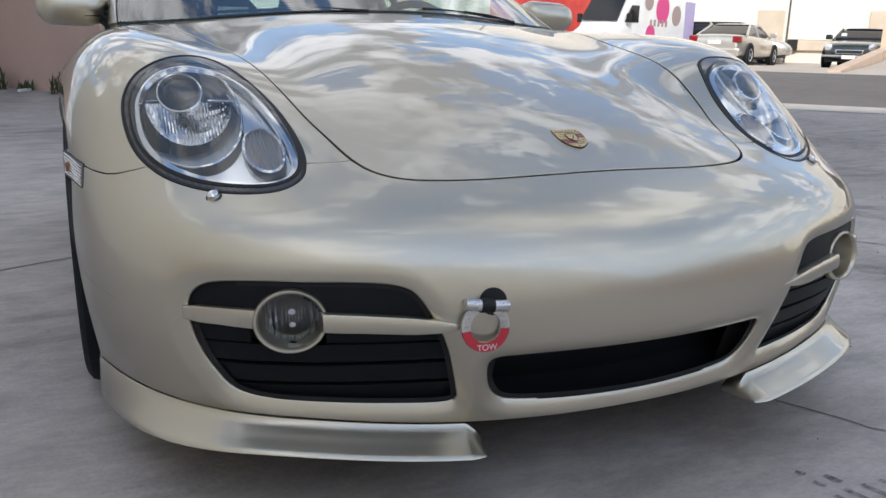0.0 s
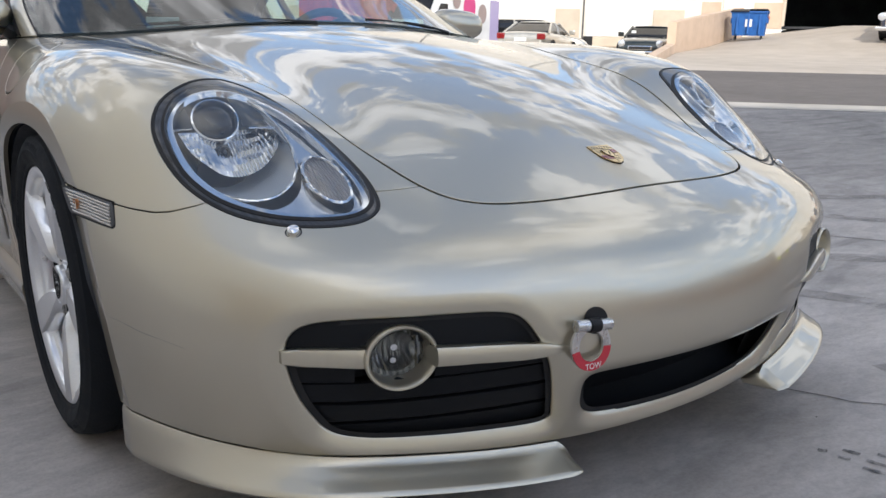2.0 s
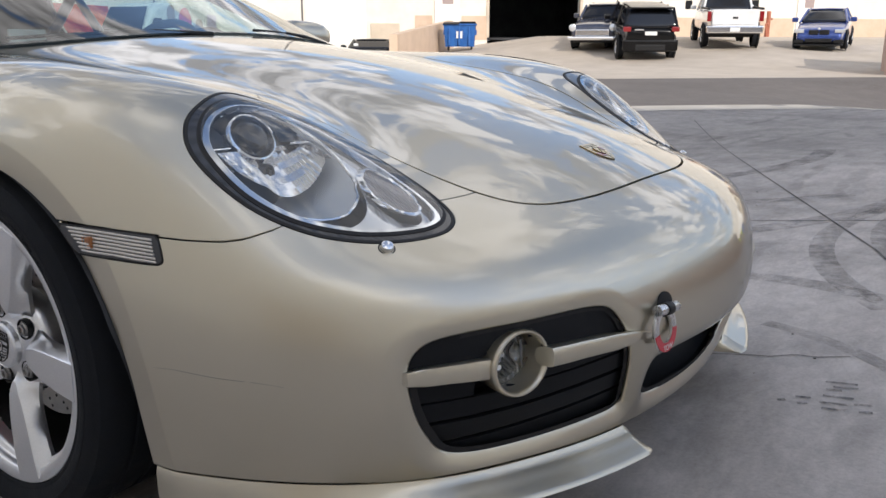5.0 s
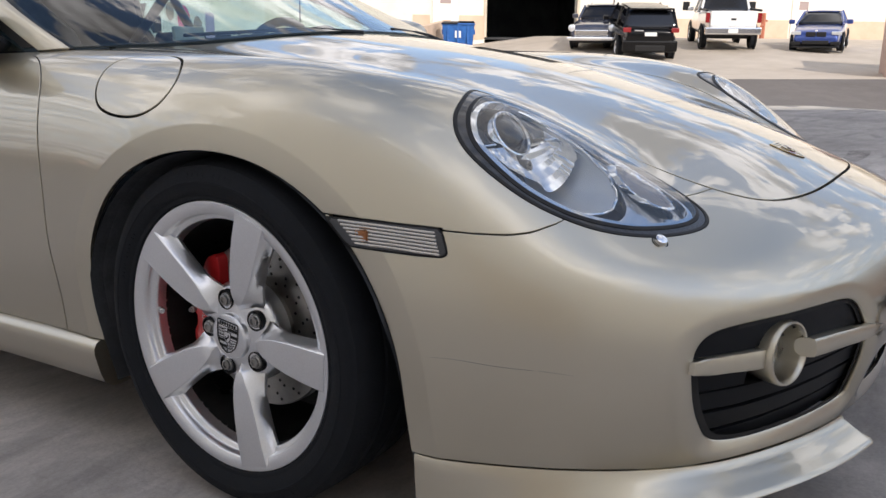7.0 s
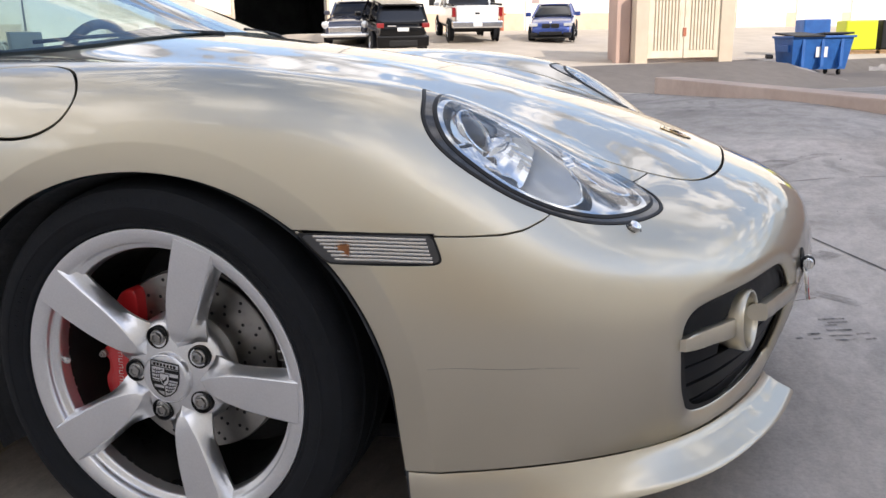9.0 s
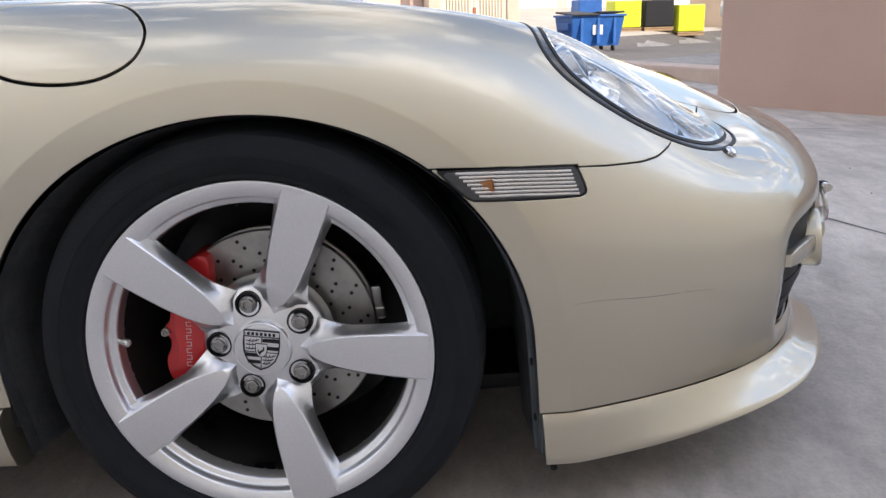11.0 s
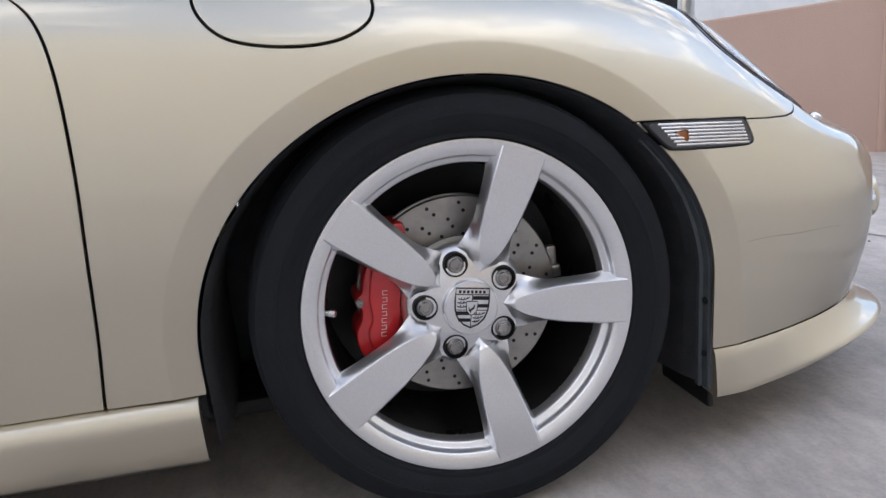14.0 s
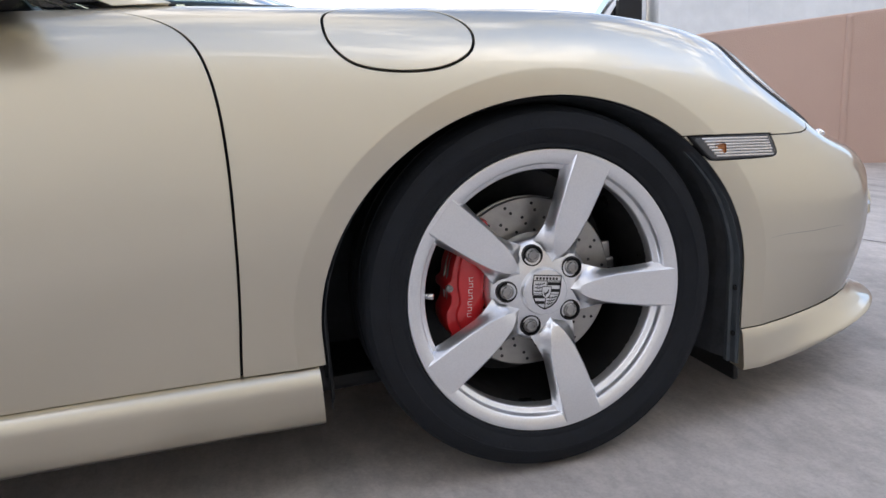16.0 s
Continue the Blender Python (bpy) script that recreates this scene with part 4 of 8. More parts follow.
# the turned-in edge of the liner, ahead of each front wheel
def liner_edge(sgn):
    cy, cz, ry, rz = ARCH_F
    rows = []
    line = [(cy - ry + .004, z) for z in np.linspace(.110, cz - .02, 8)] + [(cy - (ry - .004) * math.cos(a), cz + (rz - .004) * math.sin(a)) for a in np.linspace(0, radians(40), 10)]
    for y, z in line:
        x = float(np.interp(z, [.11, .18, .33, .44, .52], [.796, .803, .820, .824, .818]))
        rows.append([(sgn * (x + dx), y + dy, z) for dx, dy in ((.0, -.004), (.001, .000), (-.002, .003), (-.018, .004), (-.020, .009), (-.030, .009), (-.030, -.004))])
    edge = sweep("liner_edge", rows, M_EDGE, car, "grey turned-in edge of the wheel-arch liner")
    for z in (.170, .262):
        x = float(np.interp(z, [.11, .18, .33, .44], [.796, .803, .820, .824]))
        bm = bmesh.new()
        lathe(bm, [(.0055, -.002), (.0055, .001), (.004, .0025), (.0001, .003)], 12, Matrix.Translation((sgn * (x - .010), -.3790, z)) @ Matrix.Rotation(radians(-90), 4, "X"))
        part("rivet", bm, M_BLACK, edge)


# black air deflectors ahead of the front wheels
for sgn in (-1, 1):
    part("air_deflector", boxed(min(sgn * .60, sgn * .765), max(sgn * .60, sgn * .765), -.408, -.397, .062, .20, .004), M_BLACK, car, "black rubber air deflector")

# underbody pan
pan = boxed(-.62, .62, -.62, 3.0, .135, .165, .01)
part("floor_pan", pan, M_BLACK, car)


def sweep(name, rows, mat, parent, label="", cap=True):
    """Skin rows of sections with quads, smooth, with closed ends."""
    bm = bmesh.new()
    vr = [[bm.verts.new(p) for p in r] for r in rows]
    for a, b in zip(vr, vr[1:]):
        for i in range(len(a)):
            j = (i + 1) % len(a)
            bm.faces.new((a[i], a[j], b[j], b[i]))
    if cap:
        bm.faces.new(vr[0][::-1])
        bm.faces.new(vr[-1])
    return part(name, bm, mat, parent, label, smooth=True)


def ring_point(k, u):
    """A place on the skin's lower edge: ring k of the cage at column u."""
    ctrl = make_ctrl()
    w = basis(ctrl.shape[1], np.array([u + 1.0]))[0]
    wv = basis(ctrl.shape[0], np.array([float(k)]))[0]
    return np.einsum("i,j,ijk->k", wv, w, ctrl)


# front lip spoiler, one blade each side
def lip_spoiler(sgn):
    rows = []
    us = np.concatenate([np.linspace(.92, 1.03, 10), np.linspace(1.06, 4.955, 52)])
    for u in us:
        p = ring_point(0, u)
        q = ring_point(0, u + .02)
        t = (q - p); t[2] = 0
        t /= np.linalg.norm(t)
        o = np.array([t[1], -t[0], 0])
        k = float(smoothstep(5.0, 2.6, u))          # how far the blade kicks out, most at the front
        e = math.sqrt(min(max((u - .915) / .10, 0), 1))     # its inner end is rounded off
        drop = .041 + .041 * float(smoothstep(2.2, 5.0, u))
        reach = (.004 + .048 * k) * (.7 + .3 * e)
        inset = LEAN_IN * max(FLANGE - (-.388 - p[1]), 0)
        p = p - o * inset
        sec = [(-.016, -.0005), (.0008, -.0005), (.0040, -.006 - .03 * drop), (.004 + .16 * reach, -.28 * drop), (.004 + .36 * reach, -.46 * drop), (.003 + .60 * reach, -.62 * drop), (.002 + .83 * reach, -.755 * drop), (.002 + .95 * reach, -.84 * drop), (.001 + reach, -.92 * drop), (.93 * reach, -.985 * drop), (.3 * reach, -drop), (-.030, -drop * .90), (-.034, -.4 * drop)]
        mid = -.95 * drop
        rows.append([(sgn * (p[0] + o[0] * s[0]), p[1] + o[1] * s[0], p[2] - .0025 + (s[1] if e >= 1 else mid + (s[1] - mid) * (.12 + .88 * e))) for s in sec])
    return sweep("lip_spoiler", rows, M_PAINT, car, "bolt-on front lip spoiler blade")


for sgn in (-1, 1):
    lip_spoiler(sgn)
    liner_edge(sgn)


def skirt(sgn):
    rows = []
    for y in np.linspace(.398, 2.02, 24):
        x = float(np.interp(y, [.39, .6, 1.1, 1.8, 2.02], [.812, .808, .806, .822, .838]))
        zt = .256 + .016 * (y - .39)
        sec = [(-.06, 0), (.002, .002), (.014, -.004), (.020, -.014), (.021, -.028), (.0185, -.040), (.0165, -.052), (.014, -.066), (.006, -.090), (-.014, -.104), (-.06, -.104)]
        rows.append([(sgn * (x + a), y, zt + b - .002) for a, b in sec])
    return sweep("side_skirt", rows, M_PAINT, car, "sill panel with a lighter upper ledge")


for sgn in (-1, 1):
    skirt(sgn)

# ---------------------------------------------------------------- wheels and brakes
def interp(r, tab):
    return float(np.interp(r, [a for a, _ in tab], [b for _, b in tab]))


SPOKE_TOP = [(.046, -.020), (.058, -.012), (.066, -.005), (.085, .001), (.12, .004), (.18, .007), (.231, .0085)]
SPOKE_PAD = [(.046, .003), (.062, .006), (.066, .012), (.070, .0185), (.078, .027), (.09, .0355), (.11, .0460), (.14, .0555), (.18, .0615), (.231, .0650)]
SPOKE_WEB = [(.046, .046), (.06, .043), (.075, .0415), (.09, .0385), (.10, .0350), (.115, .0325), (.125, .0320), (.14, .0335), (.18, .0375), (.205, .0415), (.222, .050), (.231, .058)]


def dish(bm):
    """Push the face outwards towards the rim."""
    for v in bm.verts:
        r = math.hypot(v.co.x, v.co.y)
        v.co.z += .023 + .005 * float(smoothstep(.08, .22, r))
        if r > .15:
            k = 1 + .022 * float(smoothstep(.15, .22, r)) * float(smoothstep(.30, .25, r))
            v.co.x *= k
            v.co.y *= k


def spoke_mesh(bm, angle):
    rows = []
    for r in [.046, .054, .060, .064, .0665, .069, .073, .079, .087, .097, .11, .125, .145, .165, .185, .203, .215, .224, .2315]:
        top, half, web = interp(r, SPOKE_TOP), interp(r, SPOKE_PAD) / 2, interp(r, SPOKE_WEB)
        low = top - .026 if r > .08 else max(top - .026, -.042)
        edge = top - .0016
        sec = [(-web * .94, low - .008), (-web, low), (-(half + web) / 2, (edge + low) / 2 - .005 if web - half > .006 else (edge + low) / 2), (-half - .0012, edge - .001), (-half + .0012, top), (0, top + .0008), (half - .0012, top), (half + .0012, edge - .001), ((half + web) / 2, (edge + low) / 2 - .005 if web - half > .006 else (edge + low) / 2), (web, low), (web * .94, low - .008)]
        rows.append([(r * math.cos(angle) * 1.0 - t * math.sin(angle), r * math.sin(angle) + t * math.cos(angle), h) for t, h in sec])
    vr = [[bm.verts.new(p) for p in row] for row in rows]
    for a, b in zip(vr, vr[1:]):
        for i in range(len(a) - 1):
            bm.faces.new((a[i], a[i + 1], b[i + 1], b[i]))
    bm.faces.new(vr[-1])


def shield(w, h, n=10):
    """Half-open outline of a heraldic shield, from its top edge down to the point."""
    right = [(w / 2, h / 2), (w / 2 * 1.02, h * .2), (w / 2 * .98, -.05 * h), (w / 2 * .78, -.27 * h), (w / 2 * .42, -.42 * h), (0, -h / 2)]
    return [(-x, y) for x, y in right[:-1]][::1] + [right[-1]] + right[:-1][::-1]


def wheel(matrix, tyre_out=0.0, full=True):
    """A five-spoke alloy wheel with its tyre, under the car."""
    hub = empty("wheel", matrix, car)
    bm = bmesh.new()
    w = tyre_out
    lathe(bm, [(.236, .000), (.2405, .0035), (.2425, .0065), (.2435, .010), (.247, .0125), (.2505, .0120), (.255, .018), (.264, .0245), (.2745, .0275), (.2755, .0295), (.279, .0295), (.280, .0270), (.289, .0240), (.299, .0155), (.304, .0085), (.3065, .0080), (.3105, .000), (.3145, -.012), (.3170, -.030), (.3180, -.045), (.3142, -.047), (.3142, -.053), (.3182, -.055), (.3185, -.098), (.3145, -.100), (.3145, -.108), (.3185, -.110), (.3182, -.150), (.3142, -.152), (.3142, -.158), (.3180, -.160), (.317, -.178), (.311, -.203), (.300, -.220), (.275, -.232), (.25, -.225), (.236, -.205)], 96)
    for v in bm.verts:
        if v.co.z > .010:
            v.co.z = .010 + (v.co.z - .010) * .5
    dish(bm)
    tyre = part("tyre", bm, M_RUBBER, hub, "low-profile black tyre with worn shoulders", True)
    # raised lettering on the sidewall, as plain bars
    bm = bmesh.new()
    for a0, cnt, step, rr, size in ((97, 9, 2.6, .2905, .0085), (58, 15, 1.7, .262, .0045), (250, 12, 2.0, .268, .005), (160, 12, 1.9, .262, .0045), (300, 9, 2.6, .2905, .0085)):
        for k in range(cnt):
            a = radians(a0 - k * step)
            hz = .0164 if rr > .28 else .0178
            if (k * 7) % 5 == 3:
                continue
            box(bm, -.0022, .0022, -size / 2, size / 2, 0, .0012, 0, Matrix.Rotation(a, 4, "Z") @ Matrix.Translation((rr, 0, hz - .0006)) @ Matrix.Rotation(radians(18 if rr > .28 else -20), 4, "Y") @ Matrix.Rotation(radians(90), 4, "Z"))
    dish(bm)
    tagged(part("sidewall_lettering", bm, M_RUBBER, tyre, "raised lettering drawn as bars"), kind="stuff")
    bm = bmesh.new()
    lathe(bm, [(.2365, -.012), (.2405, -.003), (.2415, .003), (.2400, .0072), (.2350, .0080), (.2270, .0050), (.2195, .0030), (.2175, .0005), (.2168, -.006), (.2158, -.0105), (.2140, -.0125), (.2090, -.0140), (.2072, -.0160), (.2062, -.022), (.2055, -.040)], 96)
    dish(bm)
    part("rim", bm, M_SILVER, hub, "silver alloy rim with a stepped lip", True)
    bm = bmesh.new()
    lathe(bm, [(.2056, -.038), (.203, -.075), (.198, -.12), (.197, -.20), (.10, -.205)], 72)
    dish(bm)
    part("barrel", bm, M_BARREL, hub, "near-black inner barrel", True)
    for k in range(5):
        bm = bmesh.new()
        spoke_mesh(bm, radians(72 * k - 6.0))
        dish(bm)
        part("spoke", bm, M_SILVER, hub, "", True)
    out = Matrix.Translation((0, 0, .023))       # the hub stands nearly as far out as the rim
    bm = bmesh.new()
    lathe(bm, [(.0405, -.014), (.046, -.0145), (.056, -.0165), (.068, -.0190), (.079, -.0225), (.088, -.0285), (.0935, -.037), (.0955, -.048), (.096, -.062), (.03, -.064)], 60, out)
    part("hub_web", bm, M_SILVER, hub, "", True)
    bm = bmesh.new()
    lathe(bm, [(.0, .0010), (.018, .0008), (.033, -.0002), (.0375, -.0012), (.0382, -.0022), (.0388, -.0022), (.0395, -.0012), (.0410, -.0026), (.0418, -.006), (.0420, -.016)], 60, out)
    cap = part("centre_cap", bm, M_SILVER, hub, "silver cap with a dark shield badge", True)
    # shield badge: name bar, two striped and two curled quarters, a small shield in the middle
    tilt = out @ Matrix.Rotation(radians(-10), 4, "Z")
    sh = shield(.050, .059)
    bm = bmesh.new()
    tube(bm, [(x, y, .0012) for x, y in sh], .0011, 5, True)
    for x0, x1, y0, y1 in ((-.0245, .0245, .0195, .0207), (-.0005, .0005, -.0280, .0195), (-.0250, .0250, -.0035, -.0025)):
        box(bm, x0, x1, y0, y1, .0004, .0014)
    for x0, x1, y0, y1 in ((.001, .0245, .0125, .0180), (.001, .0245, .0010, .0062), (-.0235, -.001, -.0105, -.0050), (-.0185, -.001, -.0205, -.0155)):
        box(bm, x0, x1, y0, y1, .0004, .0014)
    for k in range(7):
        box(bm, -.0205 + .006 * k, -.0170 + .006 * k, .0220, .0262, .0004, .0014)
    for cx, cy, w in ((-.0125, .0150, .0085), (-.0130, .0095, .0090), (-.0130, .0035, .0090), (.0115, -.0075, .0090), (.0100, -.0130, .0075), (.0075, -.0185, .0055)):
        tube(bm, [(cx + w * t, cy - .0022 * (1 - t * t) + .0012 * t, .0012) for t in (-1, -.5, 0, .5, 1)], .00075, 4)
        for t in (-.5, 0, .5):
            tube(bm, [(cx + w * t, cy - .0018, .0012), (cx + w * t + .0008, cy + .0010, .0012)], .0006, 4)
    bmesh.ops.transform(bm, matrix=tilt, verts=bm.verts[:])
    badge = part("badge", bm, M_BLACK, cap, "black shield outline with bars")
    bm = bmesh.new()
    prism(bm, shield(.0165, .0205), .0006, .0019, tilt)
    part("small_shield", bm, M_SILVER, badge)
    bm = bmesh.new()
    tube(bm, [tilt @ Vector((x, y, .0020)) for x, y in shield(.0165, .0205)], .0006, 4, True)
    for x0, y0, x1, y1, r in ((-.0035, -.004, .003, .001, .0016), (.003, .001, .0035, .0055, .0011), (-.0035, -.004, -.0045, .001, .0008), (-.001, -.003, -.002, -.007, .0008)):
        tube(bm, [tilt @ Vector((x0, y0, .0020)), tilt @ Vector((x1, y1, .0020))], r, 5)
    part("small_mark", bm, M_BLACK, badge)
    for k in range(5):
        a = radians(72 * k + 30)
        m = out @ Matrix.Translation((.0652 * math.cos(a), .0652 * math.sin(a), 0))
        bm = bmesh.new()
        lathe(bm, [(.0186, -.024), (.0186, -.0146), (.0178, -.0136), (.0166, -.0138), (.0160, -.0160), (.0150, -.0185), (.0, -.0185)], 28, m)
        seat = part("bolt_recess", bm, M_BLACK, hub, "", True)
        bm = bmesh.new()
        lathe(bm, [(.0128, -.0180), (.0124, -.0150), (.0108, -.0132), (.0100, -.0128)], 24, m)
        turn = m @ Matrix.Rotation(.3 + k, 4, "Z")
        lathe(bm, [(.0104, -.0130), (.0100, -.0098), (.0090, -.0090), (.0062, -.0090), (.0056, -.0120), (.0, -.0124)], 6, turn)
        part("wheel_bolt", bm, M_STEEL, seat, "worn steel wheel bolt")
    if full:
        bm = bmesh.new()
        a = radians(180 - 6)
        m = Matrix.Rotation(a, 4, "Z") @ Matrix.Translation((.2165, 0, -.002)) @ Matrix.Rotation(radians(-62), 4, "Y")
        lathe(bm, [(.0070, -.006), (.0070, -.001), (.0048, .000), (.0048, .014), (.0058, .015), (.0058, .022), (.0048, .0235), (.0, .024)], 12, m)
        part("valve_stem", bm, M_STEELBRIGHT, hub, "short steel valve stem", True)
    bm = bmesh.new()
    lathe(bm, [(.084, -.078), (.1535, -.078), (.1555, -.080), (.1555, -.084), (.1520, -.085), (.1520, -.096), (.1555, -.097), (.1555, -.104), (.084, -.104)], 80)
    disc = part("brake_disc", bm, M_DISC, hub, "drilled grey steel brake disc", True)
    bm = bmesh.new()
    lathe(bm, [(.0, -.058), (.078, -.060), (.0835, -.064), (.0838, -.079)], 48)
    part("disc_hat", bm, M_DISC, disc, "", True)
    # discs set proud; the drilled holes' shade is put into their near-black colour
    bm = bmesh.new()
    for g in range(18):
        for j in range(5):
            a = radians(g * 20 + j * 6.0 + (3.0 if j % 2 else 0))
            r = .096 + .0120 * j
            cyl(bm, .0029, .0029, -.0785, -.0774, 10, Matrix.Translation((r * math.cos(a), r * math.sin(a), 0)))
    tagged(part("drilling_pattern", bm, M_DARK, disc, "rows of small near-black discs standing for drilled holes"), kind="stuff")
    # caliper: a cast body with a raised cover, gripping the disc from behind
    lean = Matrix.Rotation(radians(-3.5), 4, "Z")
    body = closed_curve([(-.084, .122), (-.112, .118), (-.131, .088), (-.147, .050), (-.152, .024), (-.160, .016), (-.161, .004), (-.154, -.004), (-.155, -.020), (-.163, -.036), (-.162, -.058), (-.150, -.082), (-.134, -.090), (-.112, -.072), (-.097, -.046), (-.088, .000), (-.084, .045), (-.081, .085)], 4)
    bm = bmesh.new()
    slab(bm, body, -.130, -.055, .006, lean)
    cal = part("brake_caliper", bm, M_RED, hub, "red four-piston brake caliper", True)
    cover = closed_curve([(-.104, .085), (-.126, .078), (-.138, .046), (-.142, .012), (-.139, -.016), (-.146, -.036), (-.143, -.056), (-.132, -.074), (-.116, -.062), (-.103, -.040), (-.096, .000), (-.094, .045)], 4)
    bm = bmesh.new()
    slab(bm, cover, -.060, -.046, .005, lean)
    part("piston_cover", bm, M_RED, cal, "", True)
    bm = bmesh.new()
    for k in range(7):
        y = -.040 + .0105 * k
        m = lean @ Matrix.Translation((-.124 + .0009 * k, y, -.046))
        for q in (-1, 1):
            box(bm, -.0038, .0038, q * .0030 - .0004, q * .0030 + .0004, -.0004, .0005, 0, m)
        box(bm, (-.0038, .0029)[k % 2], (-.0029, .0038)[k % 2], -.0034, .0036, -.0004, .0005, 0, m)
    part("caliper_lettering", bm, M_WHITE, cal, "white brand lettering drawn as bars")
    for x, y, r in ((-.1565, .009, .0042), (-.113, -.052, .0055)):
        bm = bmesh.new()
        lathe(bm, [(r * 1.5, -.058), (r * 1.5, -.049), (r, -.0475), (r, -.044), (r * .5, -.044), (r * .5, -.048), (.0001, -.048)], 14, lean @ Matrix.Translation((x, y, .0 if x < -.13 else .0015)))
        part("bleed_nipple", bm, M_STEEL if x < -.13 else M_RED, cal, "", True)
    bm = bmesh.new()
    box(bm, .150, .166, .018, .052, -.100, -.086, .004)
    box(bm, .154, .170, .002, .022, -.100, -.080, .004)
    bracket = part("sensor_bracket", bm, M_STEEL, hub, "grey steel bracket beside the disc")
    for ob in (disc, cal, bracket):
        ob.location.z += .020            # the brake stands close behind the spokes
    bm = bmesh.new()
    box(bm, -.11, -.02, -.07, .05, -.20, -.11, .01)
    cyl(bm, .05, .05, -.20, -.06, 24)
    part("knuckle", bm, M_BLACK, hub)
    return hub


RIGHT = Matrix(((0, 0, -1, 0), (-1, 0, 0, 0), (0, 1, 0, 0), (0, 0, 0, 1)))
LEFT = Matrix(((0, 0, 1, 0), (1, 0, 0, 0), (0, 1, 0, 0), (0, 0, 0, 1)))
front_right = wheel(Matrix.Translation((-.797, 0, .3185)) @ RIGHT)
for base, x, y in ((LEFT, .797, 0), (LEFT, .835, 2.415), (RIGHT, -.835, 2.415)):
    copy_thing(front_right, Matrix.Translation((x, y, .3185)) @ base)

# ---------------------------------------------------------------- lamps, grilles and fittings of the nose
SK_V, SK_N = SKIN.v, SKIN.n


def skin_at(x, z=None, y=None):
    """The skin's nearest place and normal, seen from the front (x, z) or from above (x, y)."""
    if z is not None:
        d = (SK_V[:, 0] - abs(x)) ** 2 + (SK_V[:, 2] - z) ** 2 + 9 * (SK_V[:, 1] > -.5)
    else:
        d = (SK_V[:, 0] - abs(x)) ** 2 + (SK_V[:, 1] - y) ** 2 + 9 * (SK_V[:, 2] < .45)
    w = np.argpartition(d, 6)[:6]
    k = 1 / (np.sqrt(d[w]) + 1e-4)
    k /= k.sum()
    p, n = k @ SK_V[w], k @ SK_N[w]
    n /= np.linalg.norm(n)
    s = np.array([1 if x >= 0 else -1, 1, 1])
    return p * s, n * s


def facing(p, n, up=(0, 0, 1)):
    """A pose at p whose z runs along n and whose y is as near up as can be."""
    z = Vector(n).normalized()
    x = Vector(up).cross(z).normalized()
    y = z.cross(x)
    m = Matrix((x, y, z)).transposed().to_4x4()
    m.translation = Vector(p)
    return m


def pulled(sheet, by):
    return Sheet(sheet.v + sheet.n * by, sheet.n, sheet.f)


BASE = half_skin()
LIGHT_SHEET = BASE.clip(shift(f_light(HL_EDGE), .0015))
trim_sheet = LIGHT_SHEET.clip(shift(flip(f_light(LENS_EDGE)), .0015))
lens_sheet = LIGHT_SHEET.clip(shift(f_light(LENS_EDGE), -.0005))
chrome_sheet = lens_sheet.clip(lambda v: .0095 - f_light(LENS_EDGE)(v))
gasket_sheet = LIGHT_SHEET.clip(lambda v: -.0005 - f_light(LENS_EDGE)(v)).clip(lambda v: .0055 + f_light(LENS_EDGE)(v))
seal_sheet = LIGHT_SHEET.clip(lambda v: .0050 - f_light(HL_EDGE)(v))
plate_sheet = lens_sheet.clip(shift(f_light(LENS_EDGE), .007))
BOWL_X, BOWL_Z, BOWL_R = .634, .630, .089
TURN_X, TURN_Z, TURN_R = .525, .5665, .0325


def round_hole(x, z, r):
    return lambda v: np.hypot(v[:, 0] - x, v[:, 2] - z) - r


plate_sheet = plate_sheet.clip(round_hole(BOWL_X, BOWL_Z, BOWL_R)).clip(round_hole(TURN_X, TURN_Z, TURN_R))


def on_light(pq, depth):
    return HL_MID + HL_P * pq[0] + HL_Q * pq[1] + HL_N * depth


def plate_depth(pq):
    d = hl_plane(LIGHT_SHEET.v) - pq
    i = np.argmin((d ** 2).sum(1))
    return float((LIGHT_SHEET.v[i] - HL_MID) @ HL_N)


def lens_y(x, z):
    d = (BASE.v[:, 0] - x) ** 2 + (BASE.v[:, 2] - z) ** 2 + 9 * (BASE.v[:, 1] > -.30)
    w = np.argsort(d)[:4]
    return float(BASE.v[w, 1].mean())


